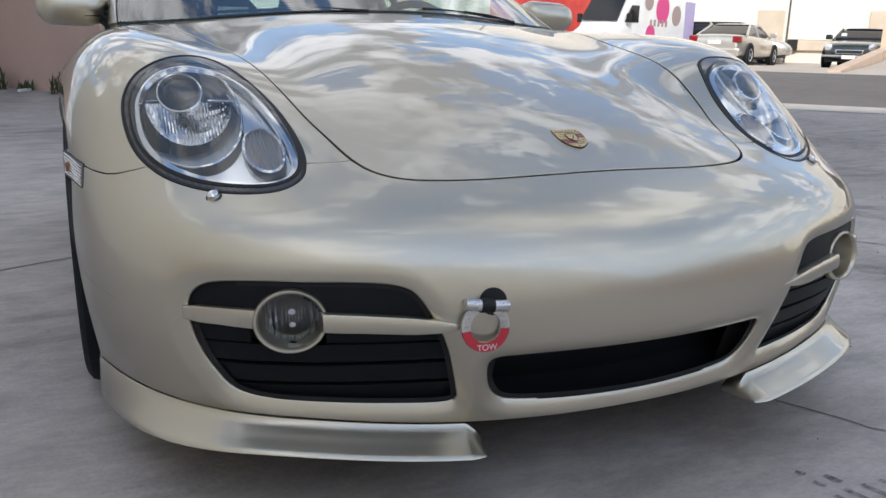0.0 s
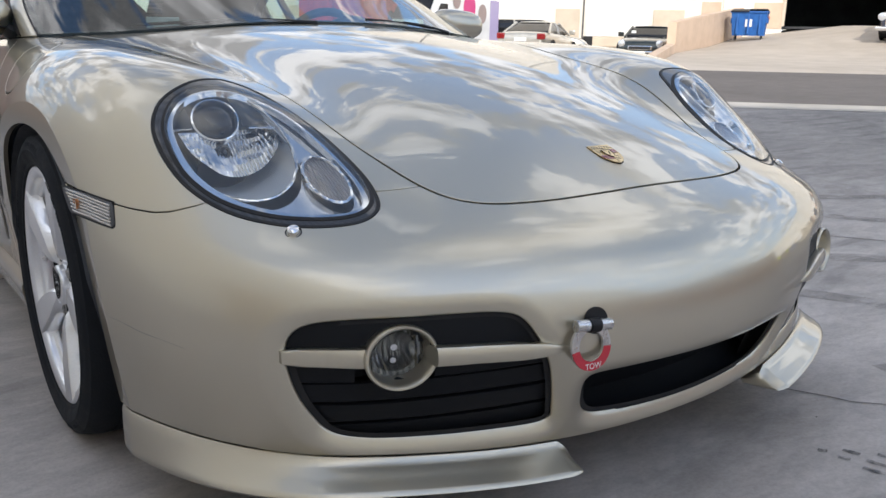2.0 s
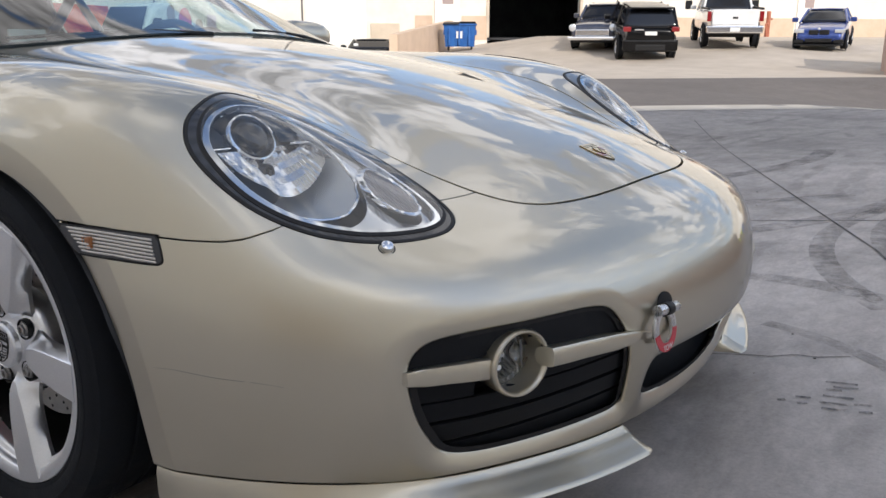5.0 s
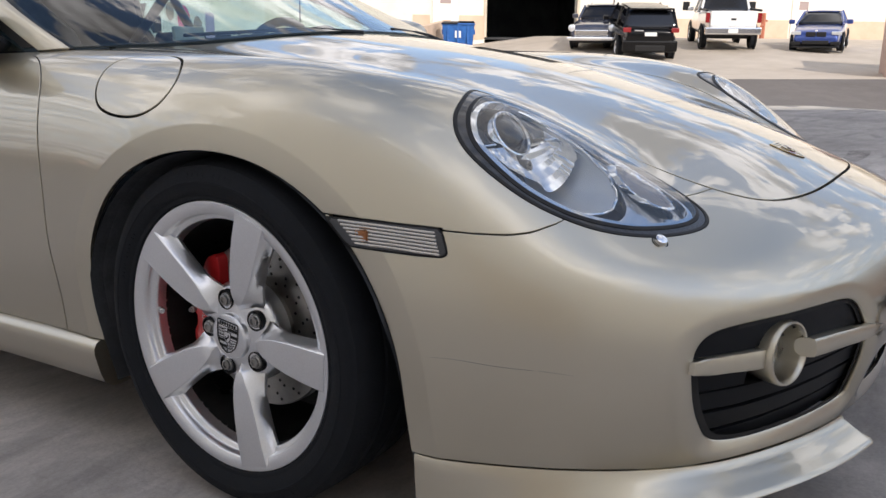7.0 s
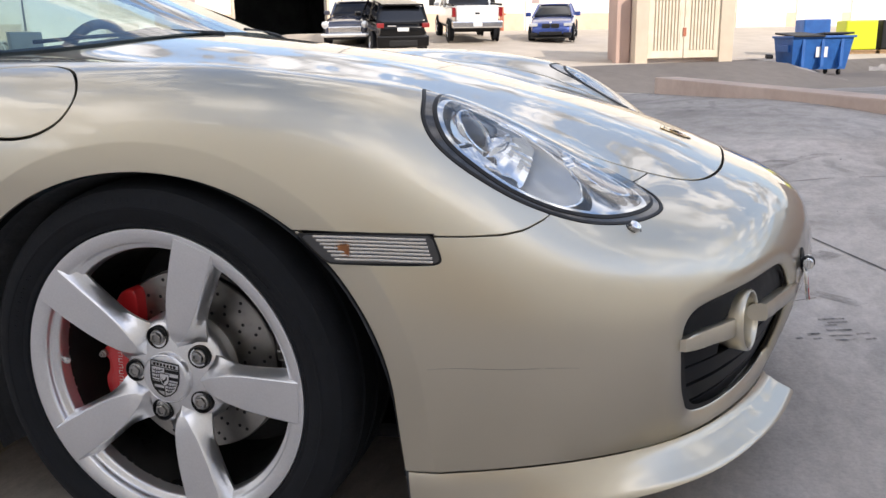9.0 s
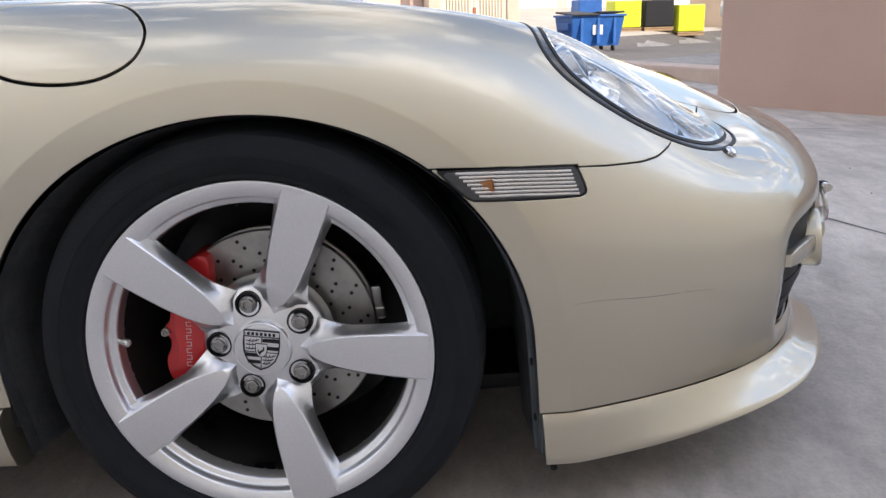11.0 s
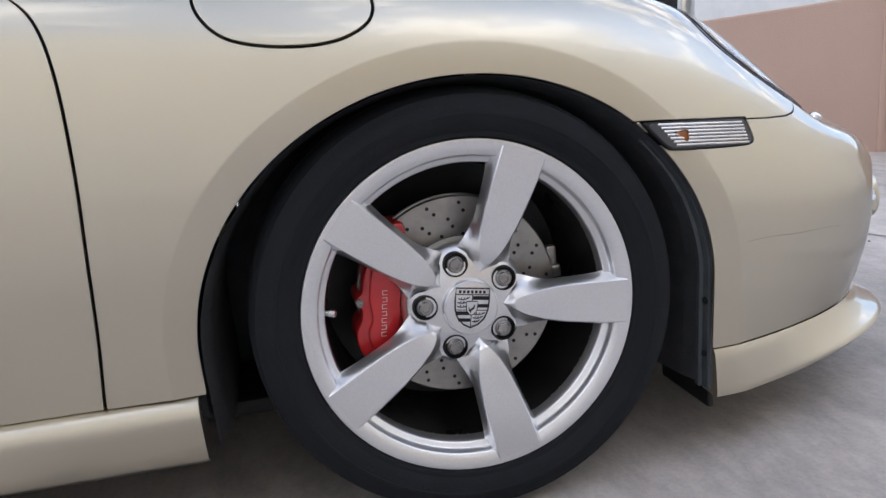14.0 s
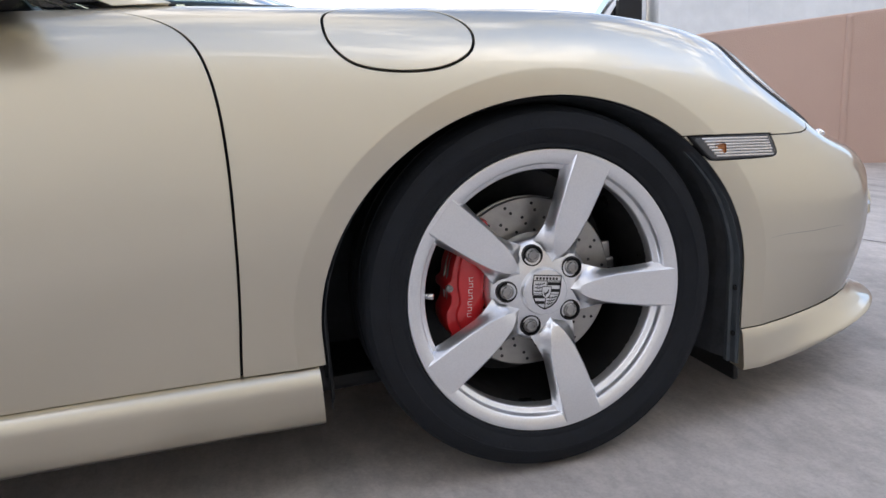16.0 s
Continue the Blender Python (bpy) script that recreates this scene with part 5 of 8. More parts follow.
def head_lamp(right):
    s = -1 if right else 1
    fl = np.array([s, 1, 1])
    side = (lambda q: q.mirrored()) if right else (lambda q: q)
    lamp = empty("headlight", None, car)
    side(pulled(trim_sheet, -.0005).folded(.008)).link("trim_ring", M_CARBON, lamp, "carbon-look surround")
    side(pulled(gasket_sheet, .0010).folded(.004)).link("gasket", M_RUBBER_SEAL, lamp, "black gasket round the lens")
    side(pulled(seal_sheet, .0008).folded(.004)).link("seal", M_RUBBER_SEAL, lamp, "black outer seal")
    glass_ob = side(pulled(lens_sheet, .0030)).link("lens", M_LENS, lamp, "clear lens")
    glass_ob.visible_shadow = False
    side(pulled(chrome_sheet, -.004).folded(.012)).link("chrome_edge", M_CHROME, lamp, "bright edge inside the lens")
    side(pulled(plate_sheet, -.020).folded(.012)).link("bezel", M_LAMPGREY, lamp, "satin silver bezel")
    # tub behind
    edge = LENS_EDGE[::3]
    bm = bmesh.new()
    rings = []
    for depth, k in ((-.006, .985), (-.10, .80)):
        rings.append([bm.verts.new(on_light(e * k, plate_depth(e) * (1 if depth > -.05 else .4) + depth) * fl) for e in edge])
    for i in range(len(edge)):
        j = (i + 1) % len(edge)
        bm.faces.new((rings[0][i], rings[0][j], rings[1][j], rings[1][i]))
    bm.faces.new(rings[1])
    part("tub", bm, M_LAMPDARK, lamp)
    # main bowl: a round well through the bezel, smoked above and ribbed below
    rim_pts = []
    for a in np.linspace(0, 2 * math.pi, 56, endpoint=False):
        x, z = BOWL_X + BOWL_R * math.cos(a), BOWL_Z + BOWL_R * math.sin(a)
        rim_pts.append((x, lens_y(x, z) + .028, z))
    bm = bmesh.new()
    rings = []
    for k, back in ((1.0, None), (.985, None), (.93, -.452), (.70, -.425), (.35, -.412), (.02, -.410)):
        row = []
        for i, (x, y, z) in enumerate(rim_pts):
            yy = y + (.0 if k == 1.0 else .012) if back is None else max(back, y + .02)
            row.append(bm.verts.new((s * (BOWL_X + (x - BOWL_X) * k), yy, BOWL_Z + (z - BOWL_Z) * k)))
        rings.append(row)
    for p, q in zip(rings, rings[1:]):
        for i in range(len(p)):
            j = (i + 1) % len(p)
            bm.faces.new((p[i], p[j], q[j], q[i]))
    part("reflector_bowl", bm, M_BOWL, lamp, "round reflector well", True)
    bm = bmesh.new()
    tube(bm, [(s * x, y - .001, z) for x, y, z in rim_pts], .0024, 6, True)
    part("bowl_rim", bm, M_CHROME, lamp, "", True)
    # smoked upper shelf either side of the eye
    for d in (-1, 1):
        bm = bmesh.new()
        rows = []
        for t in np.linspace(0, 1, 7):
            x = BOWL_X + d * (.036 + (BOWL_R * .95 - .036) * t)
            top = BOWL_Z + math.sqrt(max(BOWL_R ** 2 * .92 - (x - BOWL_X) ** 2, 1e-5))
            low = BOWL_Z + .018
            rows.append([bm.verts.new((s * x, max(lens_y(x, zz) + .040, -.500), zz)) for zz in np.linspace(low, max(top, low + .002), 5)])
        for p, q in zip(rows, rows[1:]):
            for k in range(4):
                bm.faces.new((p[k], p[k + 1], q[k + 1], q[k]))
        part("smoked_shelf", bm, M_SHELF, lamp, "", True)
        bm = bmesh.new()
        pts = [(s * (BOWL_X + d * x), lens_y(BOWL_X + d * x, BOWL_Z + .016) + .036, BOWL_Z + .018 - .004 * abs(d * x) / .09) for x in np.linspace(.040, BOWL_R * .96, 6)]
        tube(bm, pts, .0017, 6)
        part("cross_blade", bm, M_CHROME, lamp, "", True)
    # ribbed lower reflector
    bm = bmesh.new()
    cols = []
    nc = 52
    rr, mx, mz = BOWL_R - .020, BOWL_X - .006, BOWL_Z + .010
    for k in range(nc + 1):
        a = -1 + 2 * k / nc
        row = []
        for j in range(9):
            b = j / 8
            x = mx + a * rr
            low = mz - math.sqrt(max(rr ** 2 - (x - mx) ** 2, 1e-5))
            z = mz + .002 + (low - mz - .002) * b
            bow = .024 * (1 - a * a) * (.5 + .5 * math.sin(math.pi * min(b + .2, 1)))
            ripple = .0026 * (k % 2) + (.0020 * (j % 2) if a < -.25 else 0)
            row.append(bm.verts.new((s * x, max(-.500 - .060 * b + bow + ripple, lens_y(x, z) + .026), z)))
        cols.append(row)
    for p, q in zip(cols, cols[1:]):
        for j in range(8):
            bm.faces.new((p[j], p[j + 1], q[j + 1], q[j]))
    part("ribbed_reflector", bm, M_RIBS, lamp, "ribbed bright lower reflector")
    # the bulb's cap
    bm = bmesh.new()
    mb = facing((s * (BOWL_X + .002), -.512, BOWL_Z - .022), (0, -1, 0))
    lathe(bm, [(.0125, -.03), (.0125, -.004), (.0110, .000), (.0075, .000), (.0065, -.006), (.0035, -.006), (.0030, .002), (.0001, .003)], 24, mb)
    part("bulb_cap", bm, M_LAMPDARK, lamp, "", True)
    # projector eye
    fwd = Vector((s * .10, -.85, .50)).normalized()
    pe = Vector((s * .638, -.486, .6605))
    me = facing(pe, fwd)
    bm = bmesh.new()
    lathe(bm, [(.031, -.05), (.0385, -.045), (.0398, -.004), (.0388, .000), (.0362, .001), (.0325, -.004), (.0318, -.012)], 40, me)
    ring = part("projector_ring", bm, M_CHROME, lamp, "chrome projector ring", True)
    bm = bmesh.new()
    lathe(bm, [(.0318, -.010), (.029, -.003), (.023, .003), (.015, .007), (.006, .0085), (.0001, .009)], 36, me)
    part("projector_eye", bm, M_SMOKE, ring, "dark glass projector lens", True)
    # turn lamp
    tx = [(TURN_X + (TURN_R + .001) * math.cos(a), TURN_Z + (TURN_R + .001) * math.sin(a)) for a in np.linspace(0, 2 * math.pi, 40, endpoint=False)]
    bm = bmesh.new()
    rings = []
    for k, dy in ((1.0, .024), (1.03, .012), (.98, .010), (.88, .012), (.84, .022), (.62, .045), (.02, .050)):
        rings.append([bm.verts.new((s * (TURN_X + (x - TURN_X) * k), lens_y(x, z) + dy if k > .8 else lens_y(TURN_X, TURN_Z) + dy, TURN_Z + (z - TURN_Z) * k)) for x, z in tx])
    for p, q in zip(rings, rings[1:]):
        for i in range(len(p)):
            j = (i + 1) % len(p)
            bm.faces.new((p[i], p[j], q[j], q[i]))
    t_ring = part("turn_lamp", bm, M_CHROME, lamp, "small round ribbed lamp", True)
    bm = bmesh.new()
    ring_v = [bm.verts.new((s * (TURN_X + (x - TURN_X) * .87), lens_y(x, z) + .014, TURN_Z + (z - TURN_Z) * .87)) for x, z in tx]
    mid_v = bm.verts.new((s * TURN_X, lens_y(TURN_X, TURN_Z) + .010, TURN_Z))
    for i in range(len(tx)):
        bm.faces.new((ring_v[i], ring_v[(i + 1) % len(tx)], mid_v))
    part("turn_lens", bm, M_TURNLENS, t_ring, "", True)
    return lamp


head_lamp(True)
head_lamp(False)

# side marker lamps
mark_in = BASE.clip(shift(f_side(MARK_EDGE, 1), .0015))
mark_lens = mark_in.clip(shift(f_side(MARK_EDGE, 1), .0040))
mark_frame = mark_in.clip(lambda v: .0036 - f_side(MARK_EDGE, 1)(v))
for right in (True, False):
    side = (lambda q: q.mirrored()) if right else (lambda q: q)
    lamp = empty("side_marker", None, car)
    side(pulled(mark_frame, -.0005).folded(.006)).link("frame", M_BLACK, lamp)
    side(pulled(mark_lens, .0005).folded(.006)).link("lens", M_LAMPDARK, lamp, "clear ribbed marker lens")
    bm = bmesh.new()
    s = -1 if right else 1
    for k in range(7):
        zk = .5105 + .0050 * k
        y0, y1 = -.296 - (.541 - zk) * .95, -.450 - (.537 - zk) * .3
        pts = []
        for t in np.linspace(0, 1, 8):
            y = y0 + (y1 - y0) * t
            z = zk + .10 * (y + .38)
            d = (SK_V[:, 1] - y) ** 2 + (SK_V[:, 2] - z) ** 2 + 9 * (SK_V[:, 0] < .6)
            b_ = BASE.v
            d = (b_[:, 1] - y) ** 2 + (b_[:, 2] - z) ** 2 + 9 * (b_[:, 0] < .6)
            pts.append((s * (b_[np.argmin(d)][0] + .0004), y, z))
        tube(bm, pts, .0020, 6)
    part("rib", bm, M_RIBLENS, lamp, "", True)
    bm = bmesh.new()
    b_ = BASE.v
    d = (b_[:, 1] + .335) ** 2 + (b_[:, 2] - .528) ** 2 + 9 * (b_[:, 0] < .6)
    x0 = b_[np.argmin(d)][0]
    box(bm, s * (x0 + .0005) - .0012, s * (x0 + .0005) + .0012, -.346, -.326, .519, .536, .004)
    part("amber_reflector", bm, M_AMBER, lamp)


# a long thin scratch on the bumper's corner
bm = bmesh.new()
pts = []
for t in np.linspace(0, 1, 14):
    y, z = -.44 - .205 * t, .3515 - .013 * t * t
    d = (BASE.v[:, 1] - y) ** 2 + (BASE.v[:, 2] - z) ** 2 + 9 * (BASE.v[:, 0] < .6)
    w = np.argpartition(d, 4)[:4]
    pts.append((-(BASE.v[w, 0].mean() + .0002), y, z + .0012 * math.sin(9 * t)))
tube(bm, pts, [.0001 + .0002 * math.sin(math.pi * k / 13) for k in range(14)], 5)
part("scratch", bm, M_LAMPDARK, car, "thin pale scratch in the paint")


# grilles behind the side openings
def front_y(x, z, inset):
    p, n = skin_at(x, z=z)
    return p[1] + inset


def net(bm, rows, s):
    """Faces between rows of points, but for the round room of the fog lamp."""
    for a, b in zip(rows, rows[1:]):
        for i in range(len(a) - 1):
            if math.hypot((abs(a[i].co.x + b[i + 1].co.x) / 2 - .541) / .047, ((a[i].co.z + b[i].co.z) / 2 - .334) / .040) > 1:
                bm.faces.new((a[i], a[i + 1], b[i + 1], b[i]))


for s in (-1, 1):
    grille = empty("side_grille", None, car)
    bm = bmesh.new()
    rows = []
    for z in np.linspace(.165, .425, 27):
        rows.append([bm.verts.new((s * x, front_y(x, min(max(z, .18), .41), .050), z)) for x in np.linspace(.23, .76, 54)])
    net(bm, rows, s)
    part("backing", bm, M_DARK, grille, "", True)
    for z, ins, xa, xb in ((.205, .030, .285, .655), (.242, .027, .285, .675), (.279, .025, .285, .690), (.312, .025, .285, .490), (.312, .025, .592, .690)):
        bm = bmesh.new()
        rows = []
        for x in np.linspace(xa, xb, 16):
            h = .034
            y, y_low = front_y(x, z + h * .4, ins), front_y(x, max(z - h * .44, .185), ins)
            rows.append([(s * x, y_low + .003, z - h * .5), (s * x, y_low - .001, z - h * .44), (s * x, y - .001, z + h * .40), (s * x, y + .004, z + h * .48), (s * x, y + .03, z + h * .48), (s * x, y_low + .03, z - h * .5)])
        vr = [[bm.verts.new(p) for p in r] for r in rows]
        for a, b in zip(vr, vr[1:]):
            for i in range(6):
                bm.faces.new((a[i], a[(i + 1) % 6], b[(i + 1) % 6], b[i]))
        part("slat", bm, M_SLAT, grille, "", True)
    # upper closing panel
    bm = bmesh.new()
    rows = []
    for z in np.linspace(.335, .415, 14):
        rows.append([bm.verts.new((s * x, front_y(x, min(z, .40), .020), z)) for x in np.linspace(.24, .74, 76)])
    net(bm, rows, s)
    part("blank_panel", bm, M_SLAT, grille, "matt black blanking panel", True)
    # painted cross bar
    for x_from, x_to in ((.682, .586), (.500, .300)):
      rows = []
      for x in np.linspace(x_from, x_to, 24):
        z = float(np.interp(x, [.30, .45, .54, .686], [.3225, .331, .335, .3415]))
        half = float(np.interp(x, [.300, .315, .345, .38, .48, .60, .66, .686], [.0015, .005, .0105, .0135, .0150, .0150, .0130, .009]))
        y = front_y(x, z, .010 * min(max((x - .34) / .1, 0), 1) * min(max((.686 - x) / .05, 0), 1))
        out = -.003 + .0105 * max(math.sin(math.pi * (x - .298) / .386), 0) ** .5
        sec = []
        for k in range(12):
            a = 2 * math.pi * k / 12
            c_, s_ = math.cos(a), math.sin(a)
            c_, s_ = math.copysign(abs(c_) ** .6, c_), math.copysign(abs(s_) ** .7, s_)
            sec.append((s * x, y - (out + .002) * max(c_, 0) + .022 * max(-c_, 0) - .001, z + half * s_))
        rows.append(sec)
      sweep("cross_bar", rows, M_PAINT, grille, "body-coloured cross bar")
    # fog lamp in its ring
    fog = empty("fog_lamp", None, car)
    fx, fz = .541, .334
    fy = front_y(fx, fz, 0) + .010
    mf = facing((s * fx, fy, fz), (s * .26, -.965, .02)) @ Matrix.Diagonal((.96, .84, .9, 1))
    bm = bmesh.new()
    lathe(bm, [(.050, -.055), (.0545, -.030), (.0572, -.006), (.0570, .000), (.0550, .0032), (.0520, .0030), (.0495, .0002), (.0480, -.006), (.0455, -.034), (.0445, -.050)], 56, mf)
    part("bezel", bm, M_PAINT, fog, "deep body-coloured ring", True)
    bm = bmesh.new()
    lathe(bm, [(.0450, -.040), (.036, -.041), (.034, -.045), (.020, -.062), (.0001, -.066)], 40, mf)
    part("reflector", bm, M_FOGBOWL, fog, "", True)
    bm = bmesh.new()
    cyl(bm, .006, .0055, -.066, -.044, 14, mf @ Matrix.Translation((0, .006, 0)))
    cyl(bm, .006, .005, -.066, -.052, 14, mf @ Matrix.Translation((0, -.020, 0)))
    part("bulb", bm, M_CHROME, fog, "", True)
    bm = bmesh.new()
    lathe(bm, [(.0455, -.034), (.030, -.029), (.0001, -.026)], 40, mf)
    ob = part("lens", bm, M_FOGLENS, fog, "", True)
    ob.visible_shadow = False

# lower mouth
mouth = empty("lower_intake", None, car)
bm = bmesh.new()
rows = []
for z, inset in ((.156, .026), (.169, .032), (.174, .055), (.195, .085), (.25, .095), (.285, .095)):
    rows.append([bm.verts.new((x, front_y(abs(x), min(max(z, .166), .27), inset), z)) for x in np.linspace(-.278, .278, 25)])
for a, b in zip(rows, rows[1:]):
    for i in range(24):
        bm.faces.new((a[i], a[i + 1], b[i + 1], b[i]))
part("duct", bm, M_SLAT, mouth, "matt black intake duct", True)

# near-black sheets, unseen, added to stop light leaking in behind the intakes
bm = bmesh.new()
xs = np.linspace(-.70, .70, 29)
lips = [bm.verts.new((x, front_y(max(abs(x), .02), .405, .030), .428)) for x in xs]
tops = [bm.verts.new((x, min(front_y(max(abs(x), .02), .405, .030) + .17, -.45), .434)) for x in xs]
lows = [bm.verts.new((x, v.co.y, .150)) for x, v in zip(xs, tops)]
for a, b in ((lips, tops), (tops, lows)):
    for i in range(len(xs) - 1):
        bm.faces.new((a[i], a[i + 1], b[i + 1], b[i]))
for x in (-.281, .281):
    ys = [(front_y(abs(x), z, .007), z) for z in (.200, .25, .30, .35, .40)]
    ys = [(ys[0][0] + .030, .166)] + ys
    bm.faces.new([bm.verts.new((x, y, z)) for y, z in ys] + [bm.verts.new((x, ys[2][0] + .16, z)) for z in (.42, .166)])
part("intake_leak_block", bm, M_DARK, mouth, "", True)

# screw-in tow ring with a cross bar
tow = empty("tow_ring", None, car)
tp = skin_at(-.281, z=.350)[0]
mt = facing((-.281, tp[1] - .009, .3245), (-.10, -.99, .08))
bm = bmesh.new()
lathe(bm, [(.0235, -.003), (.0365, -.003), (.0372, -.002), (.0372, .002), (.0365, .003), (.0235, .003), (.0228, .002), (.0228, -.002), (.0235, -.003)], 48, mt)
part("ring", bm, M_STEELBRIGHT, tow, "brushed alloy ring", True)
bm = bmesh.new()
n_ = 26
rows = []
for k in range(n_ + 1):
    a = radians(188 + 164 * k / n_)
    rows.append([(r * math.cos(a), r * math.sin(a), h) for r, h in ((.0233, .0034), (.0368, .0034), (.0372, .0020), (.0229, .0020))])
vr = [[bm.verts.new(mt @ Vector(p)) for p in r] for r in rows]
for a, b in zip(vr, vr[1:]):
    for i in range(4):
        bm.faces.new((a[i], a[(i + 1) % 4], b[(i + 1) % 4], b[i]))
part("red_band", bm, M_TOWRED, tow, "red enamel half of the ring")
txt = bpy.data.curves.new("tow_text", "FONT")
txt.body = "TOW"
txt.size = .0125
txt.align_x, txt.align_y = "CENTER", "CENTER"
txt.extrude = .0003
txt.materials.append(M_WHITE)
word = new("lettering", txt)
word.parent = tow
word.matrix_basis = mt @ Matrix.Translation((.001, -.0303, .0036))
word["label"] = "white word reading TOW"
bm = bmesh.new()
bar_m = mt @ Matrix.Translation((.002, .0325, .006)) @ Matrix.Rotation(radians(-6), 4, "Z") @ Matrix.Rotation(radians(90), 4, "Y")
lathe(bm, [(.0001, -.033), (.0082, -.033), (.0088, -.032), (.0088, .032), (.0082, .033), (.0001, .033)], 24, bar_m)
part("cross_pin", bm, M_STEELBRIGHT, tow, "brushed alloy cross pin", True)
bm = bmesh.new()
lathe(bm, [(.0001, -.010), (.0105, -.010), (.0108, -.008), (.0108, .008), (.0105, .010), (.0001, .010)], 24, bar_m)
cyl(bm, .008, .008, -.05, .0, 16, mt @ Matrix.Translation((.002, .0325, .004)))
part("shaft", bm, M_BLACK, tow, "black shaft through the bumper", True)
bm = bmesh.new()
tp2, tn2 = skin_at(-.266, z=.359)
# no hole is cut; the socket's shade is this disc's near-black colour
cyl(bm, .0205, .0205, -.010, .0012, 32, facing(tp2, tn2))
part("socket", bm, M_DARK, tow, "round near-black disc standing for the open socket")

# washer jets
for s in (-1, 1):
    p, n = skin_at(s * .617, y=-.712)
    jet = empty("washer_jet", None, car)
    m = facing(p, n, (0, -1, 0))
    bm = bmesh.new()
    lathe(bm, [(.0095, -.004), (.0095, .0045), (.0085, .0075), (.005, .0095), (.0001, .0100)], 20, m)
    part("nozzle", bm, M_CHROME, jet, "small chrome nozzle", True)
    bm = bmesh.new()
    lathe(bm, [(.013, -.002), (.0125, .0008), (.0105, .0008), (.0100, -.002)], 24, m)
    part("seat", bm, M_BLACK, jet, "", True)

# enamel shield on the hood
p, n = skin_at(0, y=-.757)
n[0] = 0
m = facing((0, p[1], p[2]), n, (0, .8, .6))
crest = empty("hood_badge", None, car)
bm = bmesh.new()
sh = shield(.054, .066)
prism(bm, sh, -.002, .0022, m)
plate = part("plate", bm, M_GOLD, crest, "gold shield plate")
bm = bmesh.new()
for x0, x1, y0, y1 in ((.001, .0255, .0105, .0150), (.001, .0255, .0015, .0055), (-.0255, -.001, -.0085, -.0040), (-.019, -.001, -.0180, -.0135)):
    box(bm, x0, x1, y0, y1, .0015, .0028, 0, m)
part("dark_stripe", bm, M_REDENAMEL, crest)
bm = bmesh.new()
for x0, x1, y0, y1 in ((.001, .0255, .0055, .0100), (-.0235, -.001, -.0130, -.0090)):
    box(bm, x0, x1, y0, y1, .0015, .0027, 0, m)
part("red_stripe", bm, M_REDENAMEL, crest)
bm = bmesh.new()
for cx, cy, w in ((-.0135, .0150, .0095), (-.0140, .0090, .0095), (-.0140, .0030, .0095), (.0125, -.0070, .0095), (.0110, -.0130, .0080), (.0085, -.0190, .0060)):
    tube(bm, [m @ Vector((cx + w * t, cy - .0022 * (1 - t * t) + .0012 * t, .0022)) for t in (-1, -.5, 0, .5, 1)], .0004, 4)
for k in range(7):
    box(bm, -.0220 + .0066 * k, -.0198 + .0066 * k, .0242, .0278, .0015, .0024, 0, m)
for x0, x1, y0, y1 in ((-.0265, .0265, .0205, .0214), (-.0004, .0004, -.030, .0205)):
    box(bm, x0, x1, y0, y1, .0015, .0026, 0, m)
part("dark_relief", bm, M_BLACK, crest)
bm = bmesh.new()
prism(bm, shield(.020, .026), .0015, .0036, m)
inner = part("small_shield", bm, M_GOLD, crest)
bm = bmesh.new()
tube(bm, [m @ Vector((x, y, .0036)) for x, y in shield(.020, .026)], .0006, 4, True)
tube(bm, [m @ Vector(q) for q in ((-.004, -.006, .0037), (.001, -.001, .0037), (.004, .006, .0037))], .0009, 5)
part("small_mark", bm, M_BLACK, inner)
bm = bmesh.new()
tube(bm, [m @ Vector((x * 1.01, y * 1.01, -.0004)) for x, y in sh], .0011, 6, True)
part("rim", bm, M_BLACK, crest, "dark edge round the shield")

# ---------------------------------------------------------------- glasshouse, cabin and fittings of the car
HOUSE_0 = CAGE[8] * [1, 1, 1] + [0, 0, .003]
HOUSE_1 = [(0, .660, 1.035), (.21, .670, 1.032), (.37, .690, 1.025), (.47, .715, 1.018), (.555, .750, 1.010), (.61, .775, 1.000), (.645, .800, .995), (.668, .828, .992), (.686, .875, .998), (.690, 1.00, 1.01), (.675, 1.40, 1.03), (.58, 2.25, 1.03), (.36, 2.42, 1.03), (0, 2.50, 1.035)]
HOUSE_2 = [(0, 1.060, 1.225), (.19, 1.065, 1.222), (.32, 1.080, 1.216), (.41, 1.100, 1.209), (.475, 1.120, 1.200), (.52, 1.140, 1.193), (.545, 1.165, 1.188), (.562, 1.200, 1.185), (.575, 1.26, 1.183), (.580, 1.36, 1.183), (.575, 1.60, 1.183), (.48, 2.05, 1.17), (.30, 2.15, 1.175), (0, 2.20, 1.18)]
HOUSE_3 = [(0, 1.300, 1.278), (.15, 1.300, 1.276), (.25, 1.310, 1.270), (.32, 1.330, 1.264), (.36, 1.350, 1.259), (.385, 1.380, 1.256), (.40, 1.410, 1.255), (.405, 1.450, 1.255), (.41, 1.50, 1.255), (.41, 1.55, 1.255), (.40, 1.62, 1.256), (.34, 1.85, 1.252), (.2, 1.90, 1.258), (0, 1.92, 1.262)]
HOUSE_4 = [(x * .1, 1.6 + (y - 1.6) * .1, 1.288) for x, y, z in HOUSE_3]
HOUSE = np.array([HOUSE_0, HOUSE_1, HOUSE_2, HOUSE_3, HOUSE_4], float)


